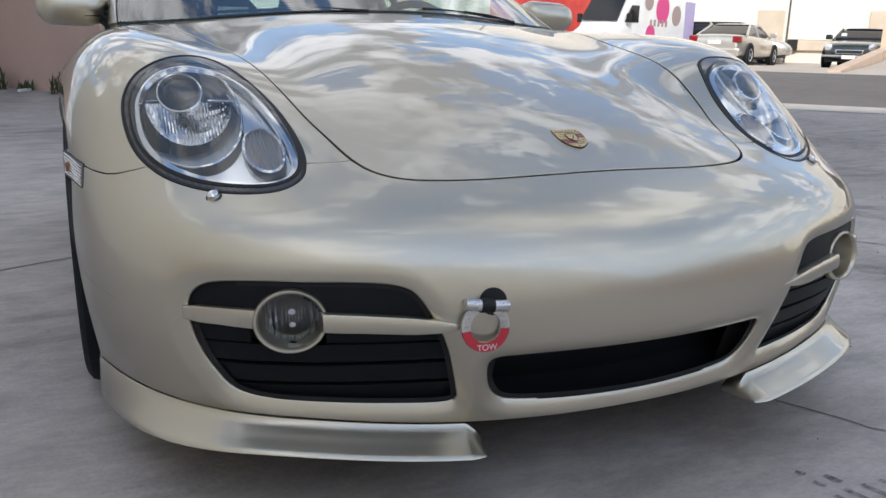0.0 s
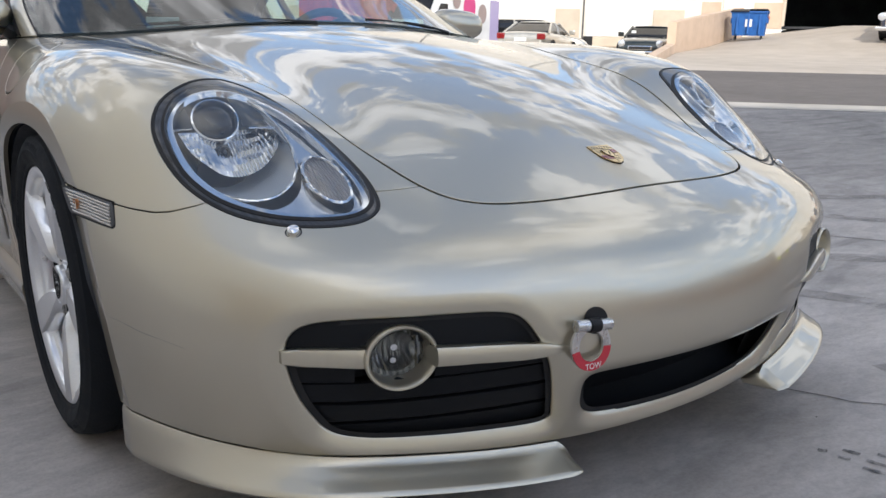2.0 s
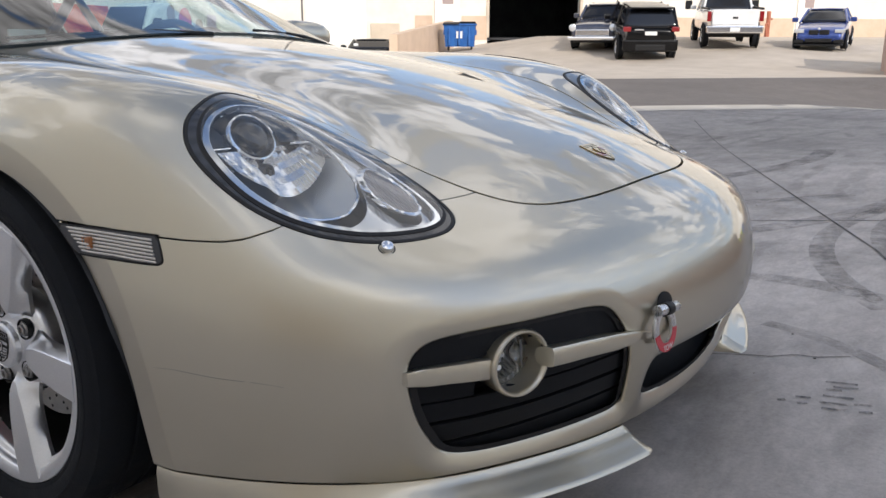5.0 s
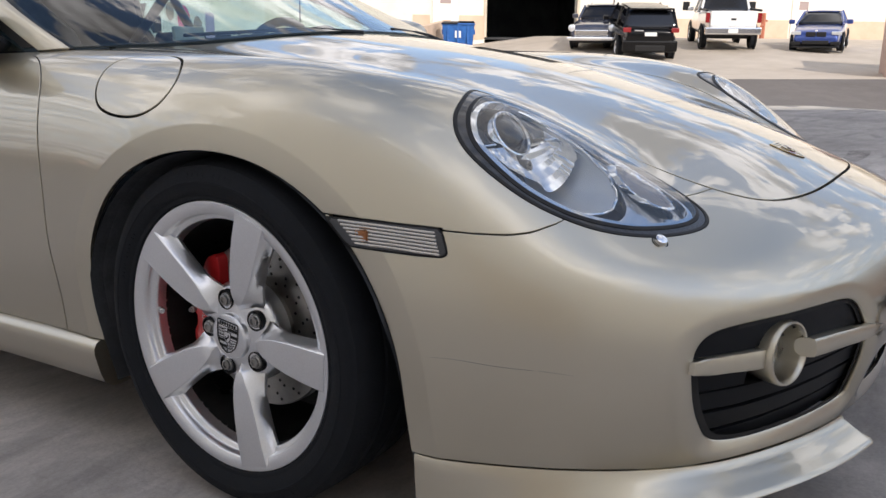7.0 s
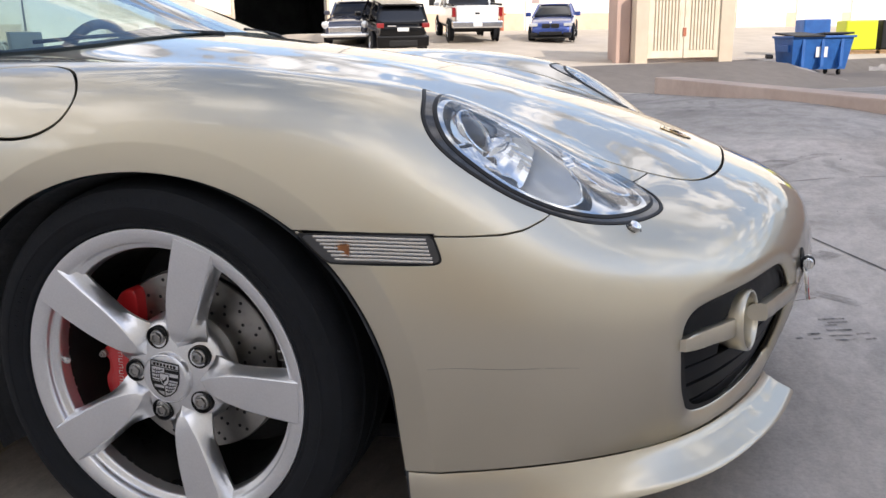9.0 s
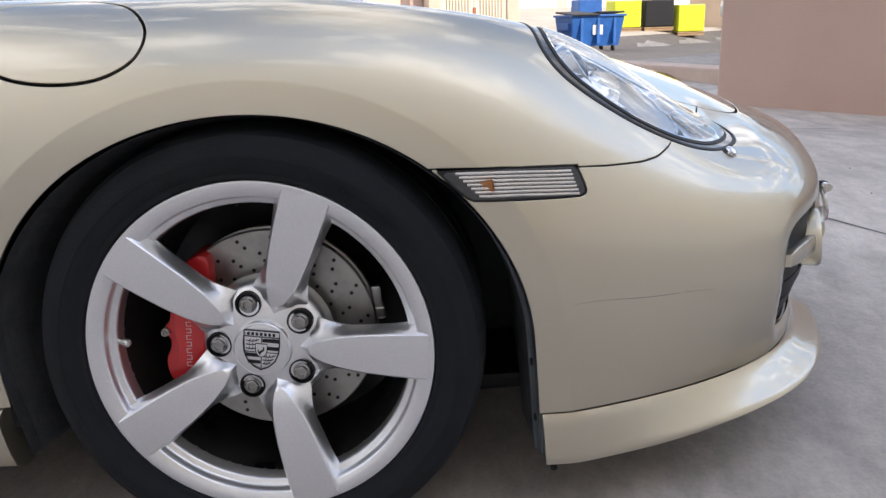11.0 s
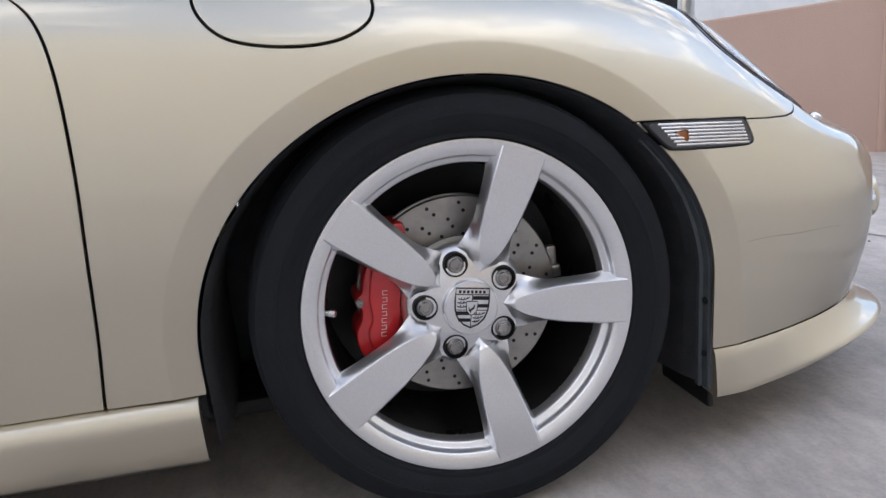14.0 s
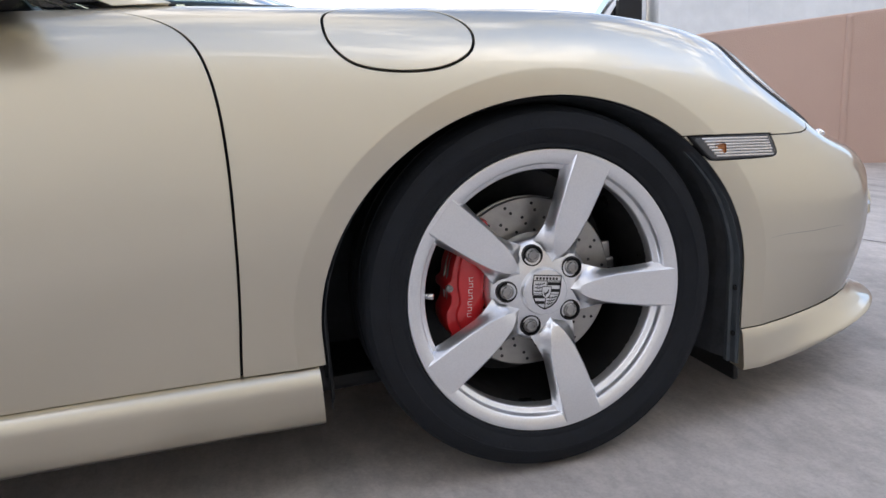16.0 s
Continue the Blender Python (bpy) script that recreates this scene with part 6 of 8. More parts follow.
def house_sheet(u0, u1, v0, v1, nu=60, nv=24):
    fl = np.array([-1, 1, 1])
    d = np.concatenate([HOUSE[:, 2:0:-1] * fl, HOUSE, HOUSE[:, -2:-4:-1] * fl], axis=1)
    d = np.concatenate([2 * d[:1] - d[1:2], d, 2 * d[-1:] - d[-2:-1]], axis=0)
    d = spline_ctrl(spline_ctrl(d).transpose(1, 0, 2)).transpose(1, 0, 2)
    wu, wv = basis(d.shape[1], np.linspace(u0, u1, nu) + 1), basis(d.shape[0], np.linspace(v0, v1, nv))
    p = np.einsum("vi,uj,ijk->vuk", wv, wu, d)
    n = np.cross(np.gradient(p, axis=1), np.gradient(p, axis=0))
    n /= np.linalg.norm(n, axis=-1, keepdims=True) + 1e-12
    if u0 == 0:
        p[:, 0, 0] = 0
    i = np.arange(nv * nu).reshape(nv, nu)
    a, b, c, e = i[:-1, :-1].ravel(), i[:-1, 1:].ravel(), i[1:, 1:].ravel(), i[1:, :-1].ravel()
    return Sheet(p.reshape(-1, 3), n.reshape(-1, 3), np.concatenate([np.stack([a, b, c], 1), np.stack([a, c, e], 1)]))


def both(sheet):
    return sheet.joined(sheet.mirrored()).welded()


screen = both(house_sheet(0, 7.35, .03, 1.93)).link("windscreen", M_SCREEN, car, "clear laminated windscreen mirroring the sky")
both(pulled(house_sheet(0, 7.35, .03, .085, 60, 4), -.004)).link("screen_border", M_BLACK, car)
for right in (True, False):
    side = (lambda q: q.mirrored()) if right else (lambda q: q)
    side(house_sheet(7.30, 7.55, .0, 2.0, 6, 30).folded(.006)).link("pillar_seal", M_RUBBER_SEAL, car)
    side(pulled(house_sheet(7.50, 8.55, .0, 2.05, 16, 30), .003).folded(.03)).link("pillar", M_PAINT, car, "body-coloured windscreen pillar")
    side(house_sheet(8.50, 8.85, .06, 1.9, 8, 20).folded(.006)).link("window_seal", M_RUBBER_SEAL, car)
    side(pulled(house_sheet(8.75, 10.75, .02, 1.9, 30, 20), -.004)).link("side_window", M_SCREEN, car, "tinted side glass")
    side(house_sheet(10.7, 12.6, .0, 2.0, 24, 20).folded()).link("rear_pillar", M_PAINT, car)
    side(pulled(house_sheet(6.75, 8.7, .02, 2.0, 16, 30), -.022)).link("pillar_trim", M_CABIN, car, "dark inner pillar trim")
both(house_sheet(12.4, 13.0, .05, 1.9, 12, 20)).link("rear_window", M_SCREEN, car)
both(house_sheet(0, 13.0, 1.9, 4.0, 150, 30)).folded().link("roof", M_PAINT, car)


# door mirrors
def door_mirror(s):
    mir = empty("door_mirror", None, car)
    rows = []
    for t in np.linspace(0, 1, 12):
        x = .715 + .20 * t
        k = math.sqrt(max(0.02, 1 - ((t - .5) / .52) ** 4))
        cy, cz = .805 - .02 * t, .914 - .008 * t
        row = []
        for j in range(16):
            a = 2 * math.pi * j / 16
            c, q = math.cos(a), math.sin(a)
            dy = (.050 if c > 0 else .072) * c * k
            dz = .060 * math.copysign(abs(q) ** .8, q) * k * (1 - .12 * t)
            row.append((s * x, cy + dy, cz + dz))
        rows.append(row)
    sweep("housing", rows, M_PAINT, mir, "body-coloured mirror shell")
    bm = bmesh.new()
    box(bm, s * .805 - .088, s * .805 + .088, .853, .858, .866, .961, .012)
    part("glass", bm, M_CHROME, mir)
    rows = []
    for t in np.linspace(0, 1, 6):
        p = Vector((s * (.690 + .055 * t), .77 + .02 * t, .840 + .050 * t))
        rows.append([(p.x, p.y + .035 * math.cos(a) * (1 - .2 * t), p.z + .026 * math.sin(a)) for a in np.linspace(0, 2 * math.pi, 12, endpoint=False)])
    sweep("foot", rows, M_BLACK, mir, "black mirror foot")
    bm = bmesh.new()
    tube(bm, [(s * (.735 + .17 * t), .732 + .010 * t + .015 * (2 * t - 1) ** 2, .881) for t in np.linspace(0, 1, 10)], .0022, 6)
    part("shell_joint", bm, M_BLACK, mir)


door_mirror(-1)
door_mirror(1)


# wipers on the scuttle
def wiper(x0, y0, z0, x1, y1, z1):
    wip = empty("wiper", None, car)
    a, b = Vector((x0, y0, z0)), Vector((x1, y1, z1))
    bm = bmesh.new()
    tube(bm, [a + Vector((0, -.01, 0)), a * .7 + b * .3 + Vector((0, -.005, .012)), a * .45 + b * .55 + Vector((0, 0, .014))], [.008, .006, .0045], 8)
    part("arm", bm, M_BLACK, wip, "", True)
    bm = bmesh.new()
    pts = [a + (b - a) * t + Vector((0, .0, .006 + .006 * math.sin(math.pi * t))) for t in np.linspace(.08, 1, 14)]
    tube(bm, pts, .0045, 6)
    part("blade", bm, M_RUBBER_SEAL, wip, "", True)


def scuttle(x, back=.02):
    d = np.abs(SK_V[:, 0] - abs(x)) + 9 * (SK_V[:, 2] < .8) + 9 * (SK_V[:, 1] > .62)
    c = SK_V[d < .02]
    i = np.argmax(c[:, 1])
    return (x, c[i][1] + back, c[i][2])


w0, w1 = scuttle(-.04, .0), scuttle(-.50, .03)
wiper(w0[0], w0[1] + .012, w0[2] + .001, w1[0], w1[1] + .02, w1[2] + .018)
w0, w1 = scuttle(.46, .0), scuttle(.14, .03)
wiper(w0[0], w0[1] + .02, w0[2] + .006, w1[0], w1[1] + .01, w1[2] + .014)
rows = []
for x in np.linspace(-.62, .62, 41):
    p = scuttle(x, 0)
    rows.append([(x, p[1] - .004, p[2] - .012), (x, p[1] - .002, p[2] - .001), (x, p[1] + .03, p[2] + .002), (x, p[1] + .06, p[2] + .012), (x, p[1] + .06, p[2] - .03)])
sweep("scuttle_panel", rows, M_BLACK, car, "black plastic scuttle below the windscreen")

# cabin
rows = []
for x in np.linspace(-.66, .66, 15):
    k = 1 - .25 * (abs(x) / .66) ** 2
    y0 = .40 + .28 * (abs(x) / .66) ** 2
    rows.append([(x, y0, .80), (x, y0 + .02, .845), (x, y0 + .18, .862), (x, .88, .872 * 1.0), (x, .96, .84), (x, .98, .70), (x, .90, .60), (x, y0, .60)])
sweep("dashboard", rows, M_CABIN, car, "dark grey dashboard")
wheel_m = facing((.34, .985, .800), (0, .93, .36))
steer = empty("steering_wheel", None, car)
bm = bmesh.new()
tube(bm, [wheel_m @ Vector((.170 * math.cos(a), .170 * math.sin(a), 0)) for a in np.linspace(0, 2 * math.pi, 40, endpoint=False)], .015, 10, True)
part("rim", bm, M_CABIN2, steer, "grey leather rim", True)
bm = bmesh.new()
cyl(bm, .07, .06, -.03, .02, 24, wheel_m)
for a in (0, 180, 270):
    box(bm, .05, .18, -.018, .018, -.012, .004, .004, wheel_m @ Matrix.Rotation(radians(a), 4, "Z"))
part("hub", bm, M_CABIN, steer)
bm = bmesh.new()
cyl(bm, .13, .11, -.09, -.02, 28, facing((.34, .86, .825), (0, .95, .2)), True)
part("instrument_hood", bm, M_CABIN, car)


def bucket_seat(x, tall=1.0):
    seat = empty("bucket_seat", None, car)
    rows = []
    for z, y, w, d in ((.42, 1.22, .25, .10), (.60, 1.30, .27, .10), (.80 * tall, 1.38, .27, .09), (.95 * tall, 1.43, .24, .08), (1.04 * tall, 1.46, .16, .06), (1.12 * tall, 1.48, .125, .055), (1.17 * tall, 1.49, .10, .04)):
        rows.append([(x + w * math.copysign(abs(math.cos(a)) ** .6, math.cos(a)), y + d * math.sin(a), z) for a in np.linspace(0, 2 * math.pi, 16, endpoint=False)])
    sweep("backrest", rows, M_CABIN, seat, "dark high-backed bucket")
    rows = []
    for y, z, w in ((.92, .36, .24), (1.05, .37, .26), (1.25, .35, .26)):
        rows.append([(x + w * math.copysign(abs(math.cos(a)) ** .6, math.cos(a)), y, z + .07 * math.sin(a)) for a in np.linspace(0, 2 * math.pi, 12, endpoint=False)])
    sweep("cushion", rows, M_CABIN, seat)


bucket_seat(-.36)
bucket_seat(.36, .82)
cage = empty("roll_cage", None, car)
for pts in ([(-.55, 1.62, .45), (-.56, 1.64, .95), (-.46, 1.66, 1.14), (.46, 1.66, 1.14), (.56, 1.64, .95), (.55, 1.62, .45)], [(-.54, 1.64, .98), (.52, 1.62, .55)], [(-.45, 1.66, 1.12), (-.50, 2.25, .75)], [(.45, 1.66, 1.12), (.50, 2.25, .75)], [(-.55, 1.63, .86), (.55, 1.63, .86)]):
    bm = bmesh.new()
    tube(bm, pts, .02, 10)
    part("tube", bm, M_TUBE, cage, "", True)
bm = bmesh.new()
box(bm, -.68, .68, .45, 2.5, .16, .24, .01)
box(bm, -.09, .09, .8, 1.7, .24, .50, .02)
box(bm, -.62, .62, 1.72, 2.5, .24, .80, .03)
part("cabin_tub", bm, M_CABIN, car)
bm = bmesh.new()
box(bm, -.42, -.33, .55, .56, .862, .90, .002, None)
part("screen_sticker", bm, M_WHITE, car, "small white windscreen sticker")

# ---------------------------------------------------------------- the yard, the road and the far buildings
RS, RN = Vector((.7071, -.7071, 0)), Vector((.7071, .7071, 0))   # along the road, and across it away from the car
ROAD = Matrix(((.7071, .7071, 0, 0), (-.7071, .7071, 0, 0), (0, 0, 1, 0), (0, 0, 0, 1)))


def sstep(a, b, x):
    t = min(max((x - a) / (b - a), 0), 1)
    return t * t * (3 - 2 * t)


def ramp_line(n):
    return 1.9 + .198 * (n - 17.9) if n < 26.5 else 3.6 + .40 * (n - 26.5)


def lot_height(s, n):
    if s < ramp_line(n):
        return -.40 * sstep(18.0, 34.0, n)
    near = min(max(.51 + .15 * (s - 11), .2), 1.4)
    far = min(max(.4 + .12 * (s - 6), .3), 1.05)
    k = sstep(23, 31, n)
    return 1.1 * sstep(18.5, 35.0, n) * (near + (far - near) * k)


def ground_height(x, y):
    n, s = (x + y) * .7071, (x - y) * .7071
    near = -math.tan(radians(4)) * max(-1.5, min(3.0, y))
    near *= (1 - sstep(3.6, 8.0, n)) * (1 - sstep(1.5, 4.0, -y)) * (1 - sstep(5, 10, -x))
    edge = 12.0 + 4.4 * sstep(19.4, 21.2, s)
    fall = -.48 * sstep(6.5, 12.5, s) * sstep(6.0, 9.6, n) * (1 - sstep(edge, edge + 3.4 - 2.2 * sstep(19.4, 21.2, s), n))   # the road runs downhill
    return near + fall + (lot_height(s, n) if n > 17.5 else 0.0)


def axis_steps(core, far):
    return sorted(set([round(v, 3) for v in core] + far))


def grid_patch(name, xs, ys, mat, lift=0.0, to_world=None):
    verts, faces = [], []
    for yy in ys:
        for xx in xs:
            p = to_world(xx, yy) if to_world else Vector((xx, yy, 0))
            across = (p.x + p.y) * .7071
            below = 0 if name != "ground" or across < 9.1 else .10 if across > 17.6 else .05
            verts.append((p.x, p.y, ground_height(p.x, p.y) + lift - below))
    w = len(xs)
    for j in range(len(ys) - 1):
        for i in range(w - 1):
            a = j * w + i
            faces.append((a, a + 1, a + w + 1, a + w))
    return link_mesh(name, verts, faces, mat)


far = [-1500, -500, -150, -70, 90, 180, 500, 1500]
near_steps = list(np.arange(-50, -6, 2.0)) + list(np.arange(-6, 12, .25)) + list(np.arange(12, 60, 1.0))
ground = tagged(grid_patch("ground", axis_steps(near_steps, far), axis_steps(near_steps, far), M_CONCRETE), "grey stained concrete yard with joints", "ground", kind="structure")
roadw = lambda s, n: RS * s + RN * n
rampw = lambda s, n: RS * (ramp_line(n) + s) + RN * n
tagged(grid_patch("gutter", list(np.arange(-60, 90, 1.0)), list(np.linspace(7.9, 8.7, 3)), M_STRIP, .004, roadw), "pale concrete gutter strip along the road", "gutter", kind="structure")
tagged(grid_patch("road", list(np.arange(-80, 120, 1.0)), list(np.linspace(8.7, 17.2, 10)), M_ASPHALT, .006, roadw), "worn grey asphalt road", "road", kind="structure")
tagged(grid_patch("pavement", list(np.arange(-60, 0, 1.0)) + [-.01], list(np.linspace(17.2, 36, 50)), M_LOT, .008, rampw), "sunlit loading bay sloping down", "forecourt", kind="structure")
tagged(grid_patch("pavement", [.01] + list(np.arange(.5, 100, .5)), list(np.linspace(17.2, 36, 50)), M_LOT, .008, rampw), "sunlit pale concrete forecourt sloping up", "forecourt", kind="structure")


def ribbon(name, pts, width, mat, lift, parent=None, kind=""):
    """A flat strip laid along points on the ground."""
    verts, faces = [], []
    fine = []
    for a, b in zip(pts, pts[1:]):
        k = max(2, int(math.hypot(b[0] - a[0], b[1] - a[1]) / .25))
        fine += [(a[0] + (b[0] - a[0]) * i / k, a[1] + (b[1] - a[1]) * i / k) for i in range(k)]
    fine.append(pts[-1])
    for i, (x, y) in enumerate(fine):
        a, b = fine[max(i - 1, 0)], fine[min(i + 1, len(fine) - 1)]
        t = Vector((b[0] - a[0], b[1] - a[1], 0)).normalized()
        o = Vector((-t.y, t.x, 0)) * width / 2
        for q in (-1, 1):
            px, py = x + o.x * q, y + o.y * q
            verts.append((px, py, ground_height(px, py) + lift))
    for i in range(len(fine) - 1):
        faces.append((2 * i, 2 * i + 2, 2 * i + 3, 2 * i + 1))
    ob = link_mesh(name, verts, faces, mat, parent)
    if kind:
        ob["kind"] = kind
    return ob


for pts in ([(8.0, 1.66), (3.4, -.36), (1.95, -1.0), (.2, -1.62), (-3.0, -2.9)], [(1.2, 3.1), (2.27, .02), (2.56, -.93), (3.0, -2.4)], [(-4.5, -1.2), (-1.16, 1.38), (-.9, 1.54), (2.0, 3.7)], [(4.6, 5.0), (6.2, 1.2)]):
    ribbon("slab_joint", pts, .009, M_JOINT, .002, ground)
ribbon("crack", [(.50, -.74), (.53, -.82), (.56, -.90), (.57, -.95), (.61, -1.0), (.612, -1.05), (.65, -1.12)], .004, M_JOINT, .002, ground)

# rubber from tyres: a tread print and long curved smears
for x, ya, yb in ((.29, -1.12, -1.17), (.30, -1.19, -1.215), (.322, -1.11, -1.17), (.338, -1.175, -1.21), (.362, -1.11, -1.17), (.40, -1.11, -1.14), (.45, -1.10, -1.165), (.425, -1.12, -1.17), (.33, -1.06, -1.09), (.295, -1.07, -1.09), (.295, -1.03, -1.045)):
    ribbon("tread_print", [(x, ya), (x + .008, yb)], .0125, M_PRINT, .0025, ground)


def smear_arc(cx, cy, r, a0, a1, width):
    pts = [(cx + r * math.cos(radians(a)), cy + r * math.sin(radians(a))) for a in np.linspace(a0, a1, 24)]
    ribbon("tyre_smear", pts, width, M_SMEAR, .0022, ground)


for cx, cy, r, a0, a1, width in ((.62, -.66, .75, -50, 22, .10), (.05, -.55, .86, -52, -22, .05), (2.4, -2.6, 1.6, 40, 120, .12), (2.2, -2.7, 1.9, 50, 125, .09), (3.6, 1.2, 2.2, 170, 262, .14), (4.4, .6, 1.7, 120, 230, .12), (5.2, 2.4, 2.6, 190, 280, .16), (-1.2, -2.6, 1.4, 20, 110, .08)):
    smear_arc(cx, cy, r, a0, a1, width)


def scatter():
    """Grit and bits of dirt on the concrete."""
    bm = bmesh.new()
    r = random.Random(9)
    for k in range(80):
        x, y = r.uniform(-2.2, 3.5), r.uniform(-2.4, 1.5)
        if abs(x) < .8 and -.8 < y:
            continue
        s = r.uniform(.0015, .005)
        z = ground_height(x, y)
        vs = bmesh.ops.create_icosphere(bm, subdivisions=1, radius=s)["verts"]
        for v in vs:
            v.co = Vector((x + v.co.x * r.uniform(.7, 1.5), y + v.co.y, z + .3 * s + v.co.z * .5))
    ob = part("grit", bm, M_JOINT)
    return tagged(ob, "scattered dark grit on the concrete", "grit", kind="stuff")


scatter()


def road_part(name, s0, s1, n0, n1, z0, z1, mat, parent=None, bevel=0.0, label=""):
    return part(name, boxed(s0, s1, n0, n1, z0, z1, bevel, ROAD), mat, parent, label)


# the kerb wall between yard and road, and the low pink wall in front of the car
def wall_run(name, pts, thick, z_of, mat, label, cat, cap=.0):
    bm = bmesh.new()
    a, b = Vector((*pts[0], 0)), Vector((*pts[1], 0))
    t = (b - a).normalized()
    m = Matrix((t, Vector((-t.y, t.x, 0)), Vector((0, 0, 1)))).transposed().to_4x4()
    m.translation = a
    box(bm, 0, (b - a).length, -thick / 2, thick / 2, -.3, z_of, .018, m)
    ob = part(name, bm, mat)
    return tagged(ob, label, cat, kind="structure")


wall_run("kerb", [(11.2, -.32), (5.0, -3.55)], .38, .21, M_KERB, "low pinkish concrete kerb wall, chipped", "kerb")
def climbing(ob, base, rate):
    """Lift the top of a wall so that it rises southwards."""
    for v in ob.data.vertices:
        if v.co.z > .4:
            v.co.z += base + rate * (-2.10 - v.co.y)
    return ob


climbing(wall_run("wall_front", [(4.37, -2.10), (2.0, -7.65)], .20, .905, M_PINK, "low pink stucco yard wall with a rising top", "wall"), .01, .112)
climbing(wall_run("wall_joint", [(3.485, -4.17), (3.465, -4.217)], .225, .893, M_PINK, "narrow raised vertical rib on the pink wall", "wall joint"), .01, .112)
wall_run("wall_yard", [(-9.5, 21.3), (-.55, 9.15)], .25, 2.7, M_PINK, "pink stucco yard wall with a pilaster", "wall")
wall_run("pilaster", [(-2.38, 11.36), (-2.08, 10.94)], .42, 2.7, M_PINK, "pink stucco pilaster", "pilaster")


def weed(x, y, h, seed):
    r = random.Random(seed)
    bm = bmesh.new()
    for k in range(26):
        a, l = r.uniform(0, 6.28), h * r.uniform(.4, 1)
        d = Vector((math.cos(a), math.sin(a), 0)) * l * r.uniform(.15, .5)
        p = Vector((x, y, ground_height(x, y))) + Vector((r.uniform(-.1, .1), r.uniform(-.1, .1), 0))
        q = p + d + Vector((0, 0, l))
        w = Vector((-math.sin(a), math.cos(a), 0)) * .022
        vs = [bm.verts.new(v) for v in (p - w * .4, p + w * .4, (p + q) / 2 + w, q, (p + q) / 2 - w)]
        bm.faces.new((vs[0], vs[1], vs[2], vs[3], vs[4]))
    return tagged(part("weed", bm, M_LEAF), "small green weed growing at the wall's foot", "weed", "weeds by the wall")


weed(-1.95, 10.55, .34, 1)
weed(-1.62, 10.20, .16, 2)
weed(-1.22, 9.72, .30, 3)
weed(-1.02, 9.50, .36, 4)
bm = bmesh.new()
box(bm, -.10, .10, -.03, .03, 0, .04, .012, Matrix.Translation((-1.62, 10.12, ground_height(-1.62, 10.1))) @ Matrix.Rotation(.9, 4, "Z"))
tagged(part("paper_scrap", bm, M_WHITE), "crumpled white scrap of paper by the wall", "litter")

# tall block on the sunny side, unseen, added to cast shade over the yard
shade = tagged(road_part("wall_sun_block", -14, 44, -18, -14, -.6, 12.0, M_NEARWALL), "tall plain stucco block, unseen, added to shade the yard", "building", kind="structure")
# lower block out of view, added to shape what the flank mirrors
tagged(road_part("wall_low_filler", -60, -14.02, -19, -14.4, -.6, 7.0, M_NEARWALL), "long low stucco block, unseen, added to let sky light the flank", "building", kind="structure")


def yard_building():
    """The building that the car's flank mirrors: a plain tall wall with a coping and a lower wing."""
    b = empty("wall_long")
    tagged(b, "tall pale stucco building along the yard", "building", kind="structure")
    part("wall", boxed(-12.0, -7.8, -26, 8.0, -.6, 11.4, .03), M_NEARWALL, b)
    part("coping", boxed(-12.1, -7.7, -26.1, 8.1, 11.4, 11.6, .02), M_BEIGE, b)
    part("low_wing", boxed(-12.0, -8.6, 8.02, 15.0, -.6, 6.2, .03), M_NEARWALL, b)
    for y in (-20, -13, -6, 1):
        part("wall_joint", boxed(-7.81, -7.79, y - .02, y + .02, -.5, 11.3, 0), M_BEIGE, b)
    for y in (-16.5, -2.5):
        part("roller_door", boxed(-7.83, -7.76, y - 1.8, y + 1.8, -.3, 3.6, .01), M_BEIGE, b, "beige roller door")


yard_building()


def palm(x, y, h, seed):
    """A fan palm: a thin trunk and a head of drooping blades."""
    r = random.Random(seed)
    tree = empty("palm_tree", Matrix.Translation((x, y, -.1)))
    tagged(tree, "tall thin fan palm with a shaggy crown", "tree", "palms beyond the yard")
    bm = bmesh.new()
    tube(bm, [(0, 0, 0), (.1, .05, h * .35), (.18, .05, h * .7), (.2, .1, h)], [.24, .19, .17, .18], 10)
    part("trunk", bm, M_TRUNK, tree, "", True)
    bm = bmesh.new()
    for k in range(60):
        a, e = r.uniform(0, 6.28), r.uniform(-.9, 1.2)
        d = Vector((math.cos(a) * math.cos(e), math.sin(a) * math.cos(e), math.sin(e)))
        p = Vector((.2, .1, h))
        l = r.uniform(.8, 1.3)
        q = p + d * l
        side = d.cross(Vector((0, 0, 1))).normalized()
        for j in range(7):
            f = (j - 3) / 3
            tip = q + (d * .55 * (1 - .3 * abs(f)) + side * f * .55) + Vector((0, 0, -.25 - .2 * abs(f)))
            vs = [bm.verts.new(v) for v in (q - side * .03, q + side * .03, tip)]
            bm.faces.new(vs)
        vs = [bm.verts.new(v) for v in (p - side * .02, p + side * .02, q + side * .02, q - side * .02)]
        bm.faces.new(vs)
    part("crown", bm, M_LEAF, tree)


for x, y, h, sd in ((-24, 22, 11, 1), (-30, 16, 13, 2), (-33, 30, 12, 3), (-20, 36, 12, 4), (-38, 8, 12, 5)):
    palm(x, y, h, sd)

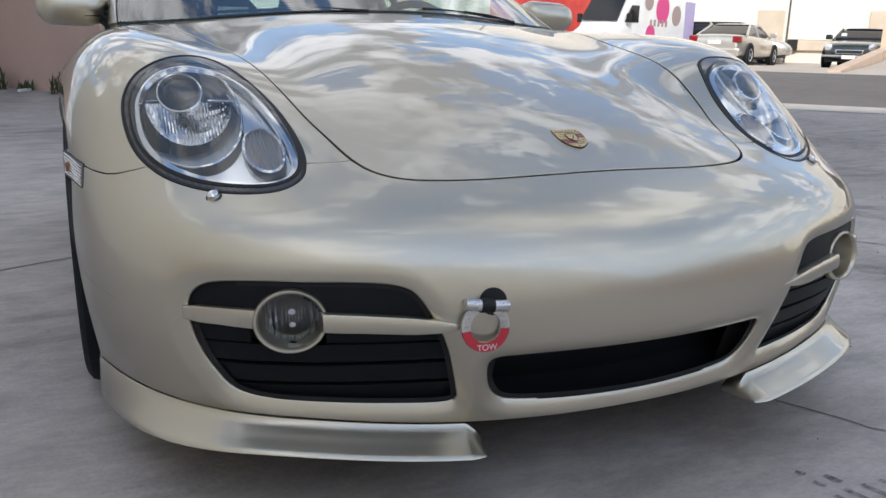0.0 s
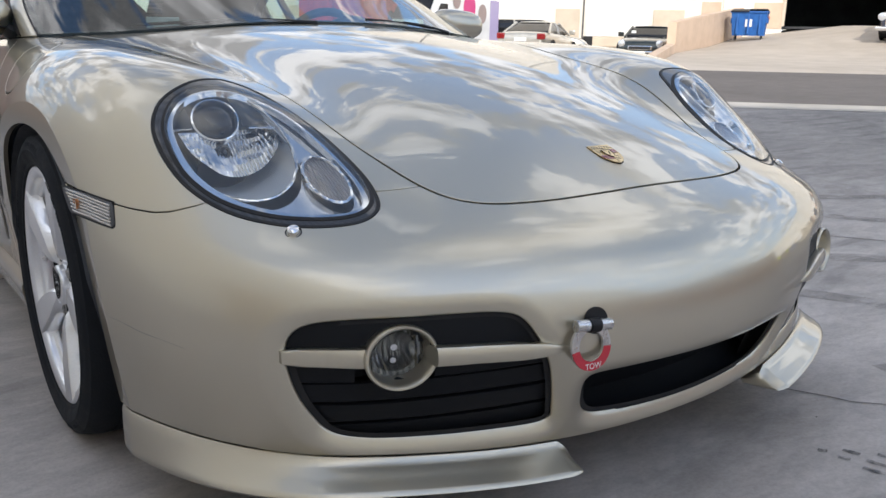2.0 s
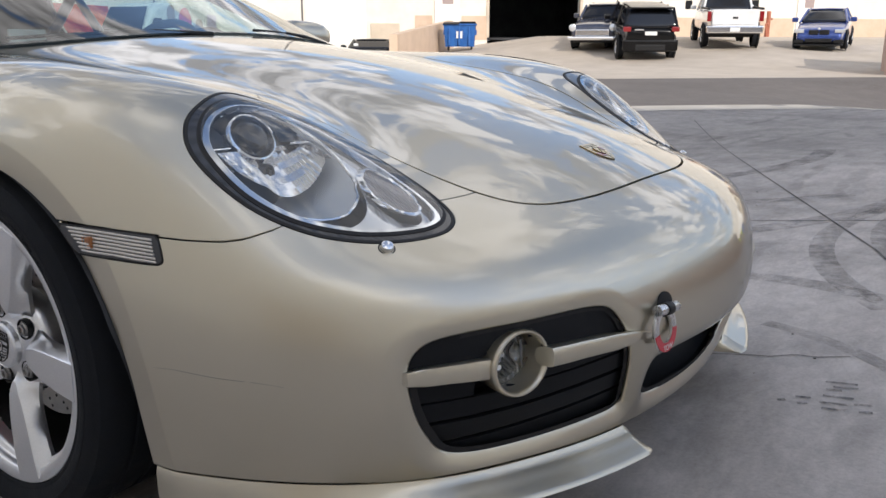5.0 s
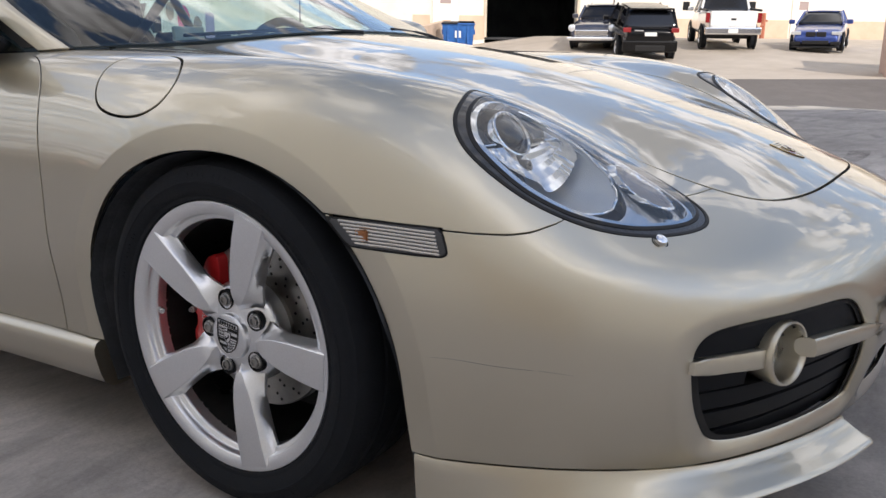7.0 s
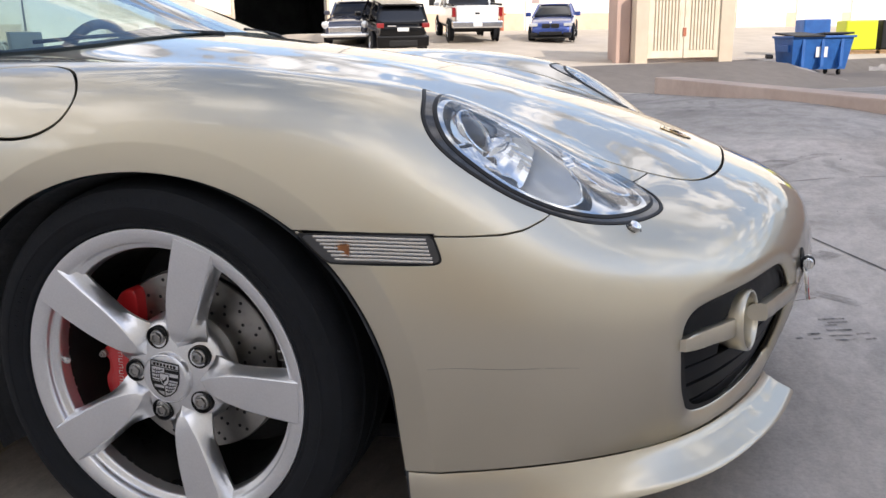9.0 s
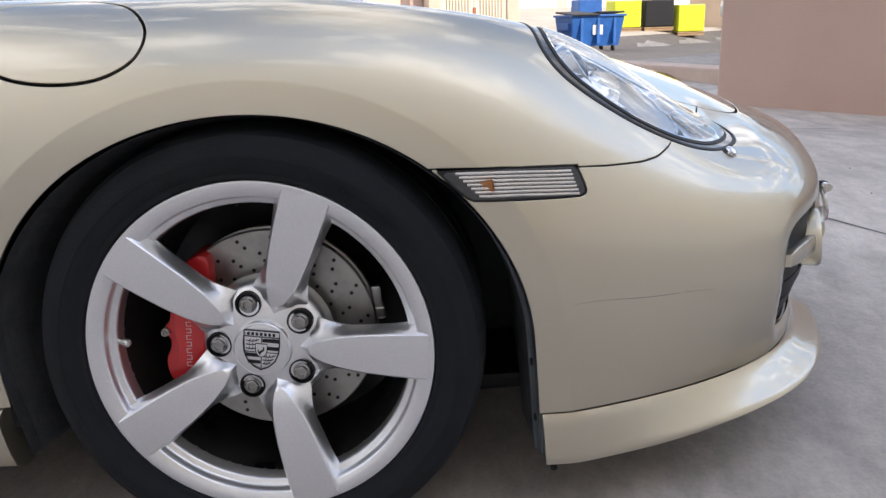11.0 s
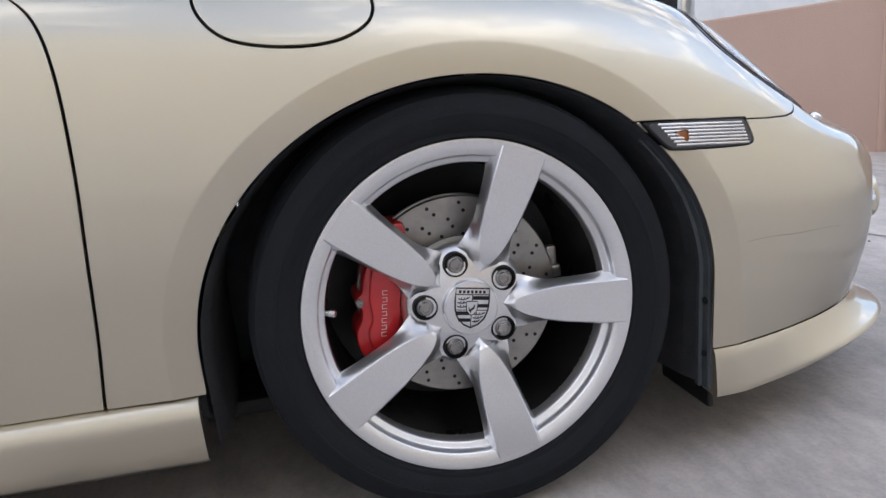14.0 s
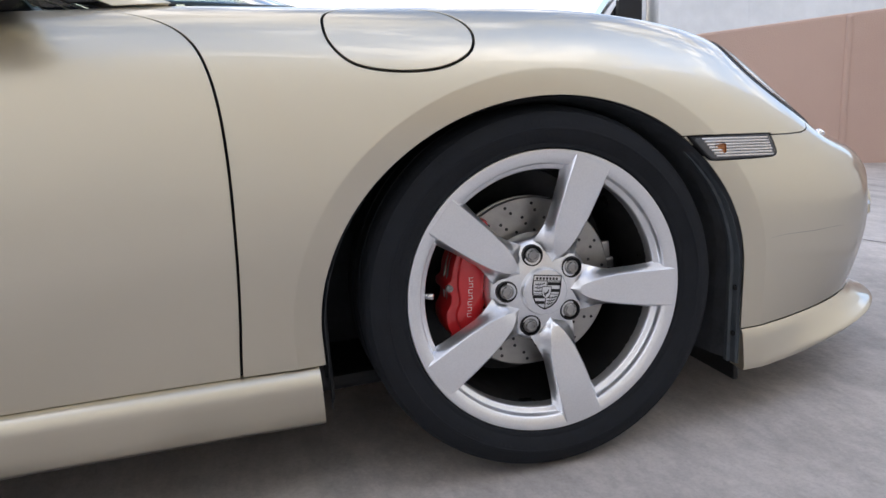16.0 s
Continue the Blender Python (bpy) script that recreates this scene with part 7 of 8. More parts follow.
# ---------------------------------------------------------------- the warehouse across the road
ware = empty("warehouse")
tagged(ware, "cream stucco warehouse with loading docks and an open bay", "building")
NW = 36.0
DOOR_S0, DOOR_S1, DOOR_TOP = 8.95, 13.45, 5.6
for s0, s1, z0, z1 in ((-60, DOOR_S0, -1, 10), (DOOR_S1, 100, -1, 10), (DOOR_S0, DOOR_S1, DOOR_TOP, 10)):
    road_part("wall", s0, s1, NW, NW + .5, z0, z1, M_STUCCO, ware)
for s0, s1 in ((5.6, 6.4), (7.75, DOOR_S0 - .02), (DOOR_S1 + .02, 24.4), (26.0, 60)):
    road_part("dado", s0, s1, NW - .03, NW, 1.0, 2.05, M_PEACH, ware, 0, "peach painted lower band")
# bay behind the open door; its shade is put into near-black surfaces
road_part("bay_floor", DOOR_S0 - 3, DOOR_S1 + 3, NW + .5, NW + 12, 1.0, 1.1, M_BAYSHADE, ware)
road_part("bay_back", DOOR_S0 - 3, DOOR_S1 + 3, NW + 11.8, NW + 12, 1.1, 8, M_BAYSHADE, ware)
road_part("bay_roof", DOOR_S0 - 3, DOOR_S1 + 3, NW + .5, NW + 12, 7.8, 8, M_BAYSHADE, ware)
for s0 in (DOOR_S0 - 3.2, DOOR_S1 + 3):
    road_part("bay_side", s0, s0 + .2, NW + .5, NW + 12, 1.1, 8, M_BAYSHADE, ware)
road_part("door_jamb", DOOR_S0 - .05, DOOR_S0 + .08, NW - .06, NW + .1, 1.1, DOOR_TOP, M_BEIGE, ware)
road_part("door_jamb", DOOR_S1 - .08, DOOR_S1 + .05, NW - .06, NW + .1, 1.1, DOOR_TOP, M_BEIGE, ware)
# joints and pilasters of the wall
for s in (-18, -11.8, -5.6, .6, 15.2, 21.5, 31.0, 37.0):
    road_part("wall_joint", s - .04, s + .04, NW - .012, NW + .01, -.6, 9.9, M_JOINT, ware)
for s0, s1 in ((-6.9, -5.75), (-.6, .45), (3.6, 4.9), (-13.2, -12.0)):
    road_part("beige_pier", s0, s1, NW - .06, NW, -.62, 1.7, M_BEIGE, ware, .01)


def dock(s0, s1):
    dk = empty("loading_dock")
    tagged(dk, "raised loading dock door with rubber buffers", "loading dock", "docks along the warehouse")
    road_part("door", s0, s1, NW - .05, NW, .55, 3.6, M_PLASTERW, dk, .01, "white sectional dock door")
    road_part("leveller", s0 + .15, s1 - .15, NW - .22, NW - .001, .12, .52, M_BEIGE, dk, .02)
    for s in (s0 - .1, s1 - .3):
        road_part("buffer", s, s + .4, NW - .30, NW - .001, .10, .55, M_BLACK, dk, .02)


dock(-5.3, -.9)
dock(.75, 3.4)
dock(-11.5, -7.3)
for s0, s1 in ((6.5, 7.65), (24.5, 25.9)):
    d = road_part("door_1" if s0 < 10 else "door_2", s0, s1, NW - .08, NW - .001, 1.1, 3.25, M_PLASTERW, None, .01)
    tagged(d, "white painted steel side door in the warehouse wall", "door", kind="structure")
    road_part("notice", s0 + .35, s0 + .85, NW - .09, NW - .08, 2.55, 2.95, M_TAUPE, d)
# roll-up doors farther right, with frames
for k in range(6):
    s0 = 40 + k * 5.4
    road_part("panel_door", s0, s0 + 4.4, NW - .10, NW, .9, 5.2, M_PLASTERW, ware, .02)
    road_part("panel_frame", s0 - .12, s0 + 4.52, NW - .06, NW - .002, 5.2, 5.34, M_BEIGE, ware)

# retaining wall of the ramp, its top rising with the forecourt
def ramp_piece(name, n0, n1, z0, z1, label):
    """A stretch of wall along the ramp's edge, between two heights."""
    bm = bmesh.new()
    lo, hi = [], []
    for n, z in ((n0, z0), (n1, z1)):
        for d in (-.30, -.02):
            lo.append(bm.verts.new(ROAD @ Vector((ramp_line(n) + d, n, -.7))))
            hi.append(bm.verts.new(ROAD @ Vector((ramp_line(n) + d, n, z))))
    a, b = [lo[0], lo[1], lo[3], lo[2]], [hi[0], hi[1], hi[3], hi[2]]
    bm.faces.new(a[::-1])
    bm.faces.new(b)
    for k in range(4):
        m = (k + 1) % 4
        bm.faces.new((a[k], a[m], b[m], b[k]))
    return tagged(part(name, bm, M_PEACH), label, "wall", kind="structure")


ramp_piece("ramp_kerb", 17.9, 26.45, .05, .42, "low concrete kerb rising beside the ramp")
ramp_piece("ramp_wall", 26.5, NW, 1.12, 1.85, "peach stucco retaining wall beside the ramp")

# standpipe and sign by the wall
pipe = empty("standpipe")
tagged(pipe, "rust-red fire standpipe by the warehouse wall", "standpipe")
p0 = ROAD @ Vector((22.6, 35.3, 0))
bm = bmesh.new()
tube(bm, [p0 + Vector((0, 0, 1.05)), p0 + Vector((0, 0, 2.35))], .10, 12)
part("riser", bm, M_RUST, pipe, "", True)
bm = bmesh.new()
tube(bm, [p0 + Vector((-.30, 0, 1.05)), p0 + Vector((-.30, 0, 1.75)), p0 + Vector((0, 0, 1.8))], .07, 10)
part("branch", bm, M_RUST, pipe, "", True)
bm = bmesh.new()
tube(bm, [p0 + Vector((0, 0, 2.0)), p0 + Vector((.28, -.1, 2.0))], .05, 10)
part("outlet", bm, M_RUST, pipe, "", True)
sign = road_part("wall_sign", 21.75, 22.05, NW - .06, NW - .035, 2.15, 3.35, M_RUST)
tagged(sign, "narrow rust-red wall sign with unreadable marks", "sign")
for k in range(4):
    road_part("mark", 21.82, 21.98, NW - .066, NW - .06, 2.3 + .25 * k, 2.42 + .25 * k, M_WHITE, sign)
bm = bmesh.new()
cyl(bm, .12, .12, 0, .05, 16, ROAD @ Matrix.Translation((8.3, NW - .032, 1.42)) @ Matrix.Rotation(radians(90), 4, "X"))
tagged(part("wall_vent", bm, M_RUST), "small round rusty vent in the wall", "vent")


# ---------------------------------------------------------------- bins, gate and containers
def skip_bin(m, label):
    b = empty("skip_bin", m)
    tagged(b, label, "bin", "blue refuse bins")
    bm = bmesh.new()
    lo, hi = [(-.85, -.50), (.85, -.50), (.85, .50), (-.85, .50)], [(-.95, -.70), (.95, -.70), (.95, .62), (-.95, .62)]
    a = [bm.verts.new((x, y, .18)) for x, y in lo]
    c = [bm.verts.new((x, y, 1.15)) for x, y in hi]
    for i in range(4):
        j = (i + 1) % 4
        bm.faces.new((a[i], a[j], c[j], c[i]))
    bm.faces.new(a[::-1])
    part("body", bm, M_BIN, b, "blue steel tub")
    for x in (-.6, 0, .6):
        part("rib", boxed(x - .05, x + .05, -.70, -.55, .25, 1.10, .01), M_BIN, b)
    part("rim", boxed(-1.0, 1.0, -.76, .66, 1.12, 1.19, .015), M_BIN, b)
    for x in (-.98, .90):
        part("lift_pocket", boxed(x, x + .10, -.45, .35, .70, .92, .01), M_BIN, b)
    part("lid", boxed(-.97, .0, -.72, .64, 1.20, 1.26, .02, Matrix.Rotation(radians(4), 4, "X")), M_BLACK, b, "black plastic lid")
    part("lid", boxed(.02, .97, -.72, .64, 1.19, 1.25, .02, Matrix.Rotation(radians(-3), 4, "X")), M_BLACK, b, "black plastic lid")
    part("decal", boxed(-.18, .18, -.640, -.632, .55, .95, 0), M_WHITE, b, "white printed decal")
    for x in (-.7, .7):
        for y in (-.4, .4):
            bm = bmesh.new()
            cyl(bm, .09, .09, -.03, .03, 14, Matrix.Translation((x, y, .09)) @ Matrix.Rotation(radians(90), 4, "Y"))
            part("castor", bm, M_BLACK, b)
    return b


skip_bin(Matrix.Translation(ROAD @ Vector((6.95, 32.4, lot_height(6.95, 32.4) + .01))) @ Matrix.Rotation(radians(-60), 4, "Z") @ Matrix.Diagonal((.68, .8, .9, 1)), "blue steel refuse bin with closed lids on the ramp")
px = Vector((26.8, -4.15, 0))
px.z = ground_height(px.x, px.y)
skip_bin(Matrix.Translation(px) @ Matrix.Rotation(radians(-70), 4, "Z"), "blue steel refuse bin, overfull, with its lids ajar")


def container(x, y, w, h, mat, label):
    c = empty("plastic_container", Matrix.Translation((x, y, ground_height(x, y))) @ Matrix.Rotation(radians(-80), 4, "Z"))
    tagged(c, label, "container", "containers on pallets")
    part("body", boxed(-w / 2, w / 2, -.55, .55, .16, h, .05), mat, c)
    for k in range(3):
        part("pallet_bearer", boxed(-w / 2, w / 2, -.55 + .5 * k, -.45 + .5 * k, 0, .10, .004), M_PALLET, c)
    part("pallet_deck", boxed(-w / 2 - .02, w / 2 + .02, -.58, .58, .10, .145, .004), M_PALLET, c)


container(32.6, -6.3, 1.1, 1.2, M_YELLOW, "bright yellow plastic tank on a wooden pallet")
container(33.0, -8.9, 1.1, 1.2, M_YELLOW, "bright yellow plastic tank on a wooden pallet")
container(32.9, -7.6, 1.2, 1.2, M_BLACK, "black wrapped stack on a wooden pallet")
container(30.9, -4.6, .9, 1.25, M_BIN, "blue plastic tank on a wooden pallet")
wall_run("wall_bay", [(37.5, -10.2), (30.5, -16.5)], .25, 1.35, M_PEACH, "low peach stucco wall behind the containers", "wall")


def gate_yard():
    """The bin enclosure: stucco walls, posts and a pair of slatted gates."""
    a, b = Vector((23.95, 1.05, 0)), Vector((25.05, -1.75, 0))
    t = (b - a).normalized()
    o = Vector((-t.y, t.x, 0))
    if o.x < 0:
        o = -o
    m = Matrix((t, o, Vector((0, 0, 1)))).transposed().to_4x4()
    m.translation = a + Vector((0, 0, .02))
    e = empty("bin_enclosure", m)
    tagged(e, "beige stucco bin enclosure with slatted double gates", "enclosure")
    ln = (b - a).length
    part("post", boxed(0, .38, 0, .45, -.7, 2.0, .015), M_BEIGE, e)
    part("post", boxed(ln - .42, ln, 0, .45, -.7, 2.12, .015), M_BEIGE, e)
    # side walls in darker stucco than the posts: shade put into the colour
    part("side_wall", boxed(0, .22, .47, 3.0, -.7, 2.0, .015), M_PINK, e)
    part("side_wall", boxed(ln - .22, ln, .47, 3.0, -.7, 2.0, .015), M_PINK, e)
    part("back_wall", boxed(.22, ln - .22, 2.8, 3.0, -.2, 2.0, .015), M_BEIGE, e)
    part("outer_post", boxed(-.44, -.02, .5, .9, -.7, 1.98, .015), M_PINK, e)
    w = (ln - .84) / 2
    for k in range(2):
        x0 = .40 + k * (w + .02)
        leaf = empty("gate_leaf", None, e)
        for z0, z1 in ((.12, .34), (1.80, 1.92)):
            part("rail", boxed(x0, x0 + w, .06, .12, z0, z1, .006), M_GATE, leaf)
        for xa in (x0, x0 + w - .12):
            part("stile", boxed(xa, xa + .12, .062, .118, .12, 1.92, .006), M_GATE, leaf)
        for j in range(9):
            xs = x0 + .14 + (w - .28) * j / 8
            part("slat", boxed(xs - .028, xs + .028, .07, .10, .35, 1.79, .004), M_GATE, leaf)
        part("backing", boxed(x0 + .10, x0 + w - .10, .105, .115, .30, 1.82, 0), M_BEIGE, leaf)
    part("latch", boxed(ln / 2 - .05, ln / 2 + .05, .03, .06, .75, 1.0, .01), M_RUST, e)


gate_yard()
bm = bmesh.new()
for k in range(4):
    box(bm, -.35 + .16 * k, -.2 + .16 * k, -.1, .1, 0, .10 + .03 * (k % 2), .03, Matrix.Translation((26.6, -2.9, .03)))
tagged(part("rubbish_heap", bm, M_BLACK), "small dark heap of rubbish on the verge", "litter")

# ---------------------------------------------------------------- parked vehicles across the road
def loft(name, rows, mat, parent, label=""):
    ob = sweep(name, rows, mat, parent, label)
    soft = ob.modifiers.new("rounded", "SUBSURF")
    soft.levels = soft.render_levels = 2
    ob.data.polygons.foreach_set("use_smooth", [True] * len(ob.data.polygons))
    return ob


def road_wheel(v, x, y, r, w):
    hub = empty("wheel", Matrix.Translation((x, y, r)) @ (RIGHT if x < 0 else LEFT), v)
    bm = bmesh.new()
    lathe(bm, [(r * .62, .0), (r * .70, .012), (r * .92, .012), (r, -.02), (r, -w + .02), (r * .9, -w), (r * .6, -w)], 28)
    part("tyre", bm, M_RUBBER, hub, "", True)
    bm = bmesh.new()
    lathe(bm, [(r * .63, -.002), (r * .58, .004), (r * .54, -.02), (r * .25, -.03), (r * .12, -.006), (.001, -.004)], 10)
    part("rim", bm, M_SILVER, hub, "", True)


def vehicle(name, label, m, paint, L, W, H, wr, base, side, cab, belt, slim=.80, wheels=None, group="cars parked across the road", track=None):
    """A parked vehicle, its nose towards +y. side: (y, height) along the top of the body; cab: y of screen foot, roof front, roof back, rear foot."""
    v = empty(name, m)
    tagged(v, label, "car", group)
    rows = []
    for y, zt in side:
        end = min(1, .80 + .2 * min(1, (L / 2 - abs(y)) / (.16 * L)))
        w = W / 2 * end
        zb = base + (.10 if abs(y) > L / 2 - .12 else 0)
        rows.append([(-w * .93, y, zb), (-w * .99, y, zb + .14), (-w, y, zb + (zt - zb) * .55), (-w * .965, y, zt - .07), (-w * .86, y, zt), (0, y, zt + .015), (w * .86, y, zt), (w * .965, y, zt - .07), (w, y, zb + (zt - zb) * .55), (w * .99, y, zb + .14), (w * .93, y, zb)])
    loft("body", rows, paint, v)
    y0, y1, y2, y3 = cab
    wb, wt = W / 2 * .90, W / 2 * .90 * slim
    rows = []
    for t in np.linspace(0, 1, 4):
        rows.append((y0 + (y1 - y0) * t, belt + (H - .06 - belt) * (.06 + .94 * t)))
    for t in np.linspace(.34, .66, 2):
        rows.append((y1 + (y2 - y1) * t, H - .05))
    for t in np.linspace(0, 1, 4):
        rows.append((y2 + (y3 - y2) * t, H - .06 - (H - .06 - belt) * .94 * t))
    shell = []
    for y, top in rows:
        k = (top - belt) / (H - belt)
        w1 = wb + (wt - wb) * k
        shell.append([(-wb, y, belt - .05), (-(wb + w1) / 2 - .012, y, (belt + top) / 2), (-w1, y, top - .05 * k), (-w1 * .88, y, top), (0, y, top + .01), (w1 * .88, y, top), (w1, y, top - .05 * k), ((wb + w1) / 2 + .012, y, (belt + top) / 2), (wb, y, belt - .05), (0, y, belt - .06)])
    loft("glazing", shell, M_DGLASS, v, "dark window glass")
    rows = []
    for t in np.linspace(0, 1, 7):
        y = y1 + .04 + (y2 - y1 - .08) * t
        rise = .05 * math.sin(math.pi * (.12 + .76 * t))
        rows.append([(-wt - .015, y, H - .075), (-wt * .9, y, H - .035 + rise * .5), (0, y, H - .04 + rise), (wt * .9, y, H - .035 + rise * .5), (wt + .015, y, H - .075), (0, y, H - .07)])
    loft("roof", rows, paint, v)
    for sx in (-1, 1):
        for (ya, yb) in ((y0, y1), (y3, y2), ((y0 + y3) / 2 - .1, (y1 + y2) / 2)):
            bm = bmesh.new()
            tube(bm, [(sx * wb, ya, belt - .02), (sx * (wt + .005), yb, H - .06)], .045, 6)
            part("pillar", bm, paint, v)
        bm = bmesh.new()
        box(bm, sx * (W / 2 + .10) - .11, sx * (W / 2 + .10) + .11, y0 - .28 * (1 if y0 > 0 else -1) - .06, y0 - .28 * (1 if y0 > 0 else -1) + .06, belt, belt + .17, .04)
        part("door_mirror", bm, paint, v)
        for yy in (wheels or (L * .30, -L * .30)):
            # the wheel well's shade, put in as a near-black disc on the flank
            bm = bmesh.new()
            cyl(bm, wr * 1.16, wr * 1.16, -.02, .012, 28, Matrix.Translation((sx * W / 2 * .985, yy, wr)) @ Matrix.Rotation(radians(90 * sx), 4, "Y"))
            part("arch_shade_disc", bm, M_DARK, v)
            road_wheel(v, sx * (W / 2 + .012), yy, wr, .24)
    part("underbody", boxed(-W * .42, W * .42, -L * .45, L * .45, base - .02, base + .12, .02), M_DARK, v)
    return v


def add(v, name, x0, x1, y0, y1, z0, z1, mat, bevel=.02, label=""):
    return part(name, boxed(x0, x1, y0, y1, z0, z1, bevel), mat, v, label)


def stand(s, n, heading, dz=0.0):
    """On the forecourt at s, n, with the nose turned by heading degrees from straight across the road."""
    p = ROAD @ Vector((s, n, 0))
    slope = math.degrees(math.atan2(lot_height(s, n + 1) - lot_height(s, n - 1), 2))
    up = slope * math.cos(radians(heading))
    return Matrix.Translation((p.x, p.y, lot_height(s, n) + .010 + dz)) @ Matrix.Rotation(radians(-45 - heading), 4, "Z") @ Matrix.Rotation(radians(up), 4, "X")


# black sport utility wagon, its tail towards the road
v = vehicle("suv", "black sport utility wagon seen from behind", stand(12.5, 27.1, 14), M_CARBLACK, 4.8, 1.98, 1.79, .37, .30, [(-2.40, .95), (-2.36, 1.05), (-2.2, 1.10), (-1.0, 1.12), (.9, 1.12), (1.2, 1.08), (2.1, .98), (2.36, .85), (2.40, .70)], (.95, .25, -2.0, -2.28), 1.10, .84)
for sx in (-1, 1):
    add(v, "tail_lamp", sx * .80 - .13, sx * .80 + .13, -2.44, -2.33, .98, 1.14, M_TAIL)
    add(v, "reflector", sx * .80 - .10, sx * .80 + .10, -2.44, -2.36, .48, .60, M_TAIL)
add(v, "number_plate", -.20, .20, -2.425, -2.38, .86, .98, M_WHITE, .005)
add(v, "bumper", -.92, .92, -2.45, -2.25, .34, .72, M_CARBLACK, .06)
add(v, "skid_plate", -.5, .5, -2.46, -2.40, .36, .56, M_BLACK, .02)
add(v, "spoiler", -.70, .70, -2.28, -1.95, 1.70, 1.76, M_CARBLACK, .02)
add(v, "chrome_script", -.55, -.25, -2.43, -2.40, 1.02, 1.06, M_CHROME, .004)

# white pickup truck, its tail towards the road
v = vehicle("pickup_truck", "white crew-cab pickup truck seen from behind", stand(16.8, 28.9, 21), M_CARWHITE, 5.7, 2.0, 1.95, .41, .48, [(-2.85, .80), (-2.83, 1.32), (-2.4, 1.36), (-.7, 1.36), (-.5, 1.28), (.9, 1.28), (1.3, 1.24), (2.5, 1.16), (2.8, 1.0), (2.85, .85)], (1.25, .65, -.55, -.72), 1.27, .84, (1.75, -1.75))
for sx in (-1, 1):
    add(v, "tail_lamp", sx * .90 - .075, sx * .90 + .075, -2.88, -2.78, .95, 1.30, M_TAIL)
    add(v, "tow_mirror", sx * 1.28 - .13, sx * 1.28 + .13, 1.0, 1.12, 1.28, 1.62, M_BLACK)
    add(v, "bed_rail", sx * .93 - .05, sx * .93 + .05, -2.8, -.75, 1.34, 1.42, M_BLACK)
add(v, "tailgate", -.80, .80, -2.89, -2.80, .84, 1.36, M_CARWHITE, .03)
add(v, "badge", -.09, .09, -2.90, -2.885, 1.04, 1.11, M_BLACK, .003)
add(v, "bumper", -.98, .98, -3.02, -2.80, .54, .80, M_CHROME, .05)
add(v, "number_plate", -.17, .17, -3.035, -3.01, .60, .74, M_WHITE, .004)
add(v, "axle", -.8, .8, -1.9, -1.6, .34, .46, M_BLACK, .04)

# blue saloon, its nose towards the road
v = vehicle("saloon_car", "blue saloon car facing the road", stand(20.2, 27.4, -141), M_CARBLUE, 4.6, 1.81, 1.43, .33, .20, [(-2.30, .75), (-2.26, .92), (-2.1, .98), (-1.3, 1.0), (.6, .96), (.9, .93), (1.9, .82), (2.24, .68), (2.30, .50)], (.95, .05, -1.0, -1.75), .94, .78)
for sx in (-1, 1):
    add(v, "headlight", sx * .68 - .17, sx * .68 + .17, 2.12, 2.27, .62, .74, M_HEADLENS)
    add(v, "kidney_grille", sx * .18 - .16, sx * .18 + .16, 2.20, 2.335, .56, .72, M_BLACK, .03)
    add(v, "air_inlet", sx * .66 - .16, sx * .66 + .16, 2.20, 2.325, .26, .38, M_BLACK, .02)
add(v, "lower_grille", -.45, .45, 2.2, 2.335, .28, .42, M_BLACK, .03)
add(v, "badge", -.04, .04, 2.22, 2.345, .74, .79, M_WHITE, .01)
add(v, "splitter", -.80, .80, 2.05, 2.36, .17, .22, M_BLACK, .01)

# old navy saloon with a chrome grille, beside the wagon
v = vehicle("old_saloon", "navy nineteen-fifties saloon with a chrome grille", stand(12.2, 29.6, -148), M_CARNAVY, 5.0, 1.88, 1.52, .35, .26, [(-2.50, .80), (-2.45, .98), (-1.5, 1.02), (.6, 1.02), (1.0, 1.0), (2.2, .96), (2.44, .86), (2.50, .70)], (.75, .30, -1.0, -1.45), 1.01, .82)
for sx in (-1, 1):
    bm = bmesh.new()
    lathe(bm, [(.13, -.10), (.13, .03), (.10, .05), (.001, .07)], 20, Matrix.Translation((sx * .74, 2.44, .80)) @ Matrix.Rotation(radians(-90), 4, "X"))
    part("headlight", bm, M_HEADLENS, v, "", True)
    add(v, "fin_trim", sx * .94 - .012, sx * .94 + .012, -2.2, 1.6, .72, .76, M_CHROME, .004)
add(v, "chrome_grille", -.62, .62, 2.38, 2.53, .50, .74, M_CHROME, .04)
for k in range(5):
    add(v, "grille_slot", -.58, .58, 2.52, 2.537, .53 + .04 * k, .548 + .04 * k, M_DARK, .002)
add(v, "bumper", -.90, .90, 2.42, 2.64, .36, .50, M_CHROME, .05)

# champagne saloon down in the loading bay
v = vehicle("saloon_car", "champagne-silver saloon car seen from its rear corner", stand(-1.0, 30.3, 14), M_CARSILVER, 4.9, 1.9, 1.42, .35, .22, [(-2.45, .80), (-2.40, .95), (-2.2, 1.02), (-1.4, 1.03), (.7, .98), (1.0, .94), (2.0, .84), (2.38, .68), (2.45, .52)], (1.0, .15, -.9, -1.8), .98, .76)
for sx in (-1, 1):
    add(v, "tail_lamp", sx * .74 - .15, sx * .74 + .15, -2.47, -2.28, .74, .96, M_TAIL, .05)
add(v, "number_plate", -.22, .22, -2.475, -2.44, .68, .80, M_WHITE, .004)
add(v, "bumper", -.86, .86, -2.50, -2.30, .30, .56, M_CARSILVER, .06)

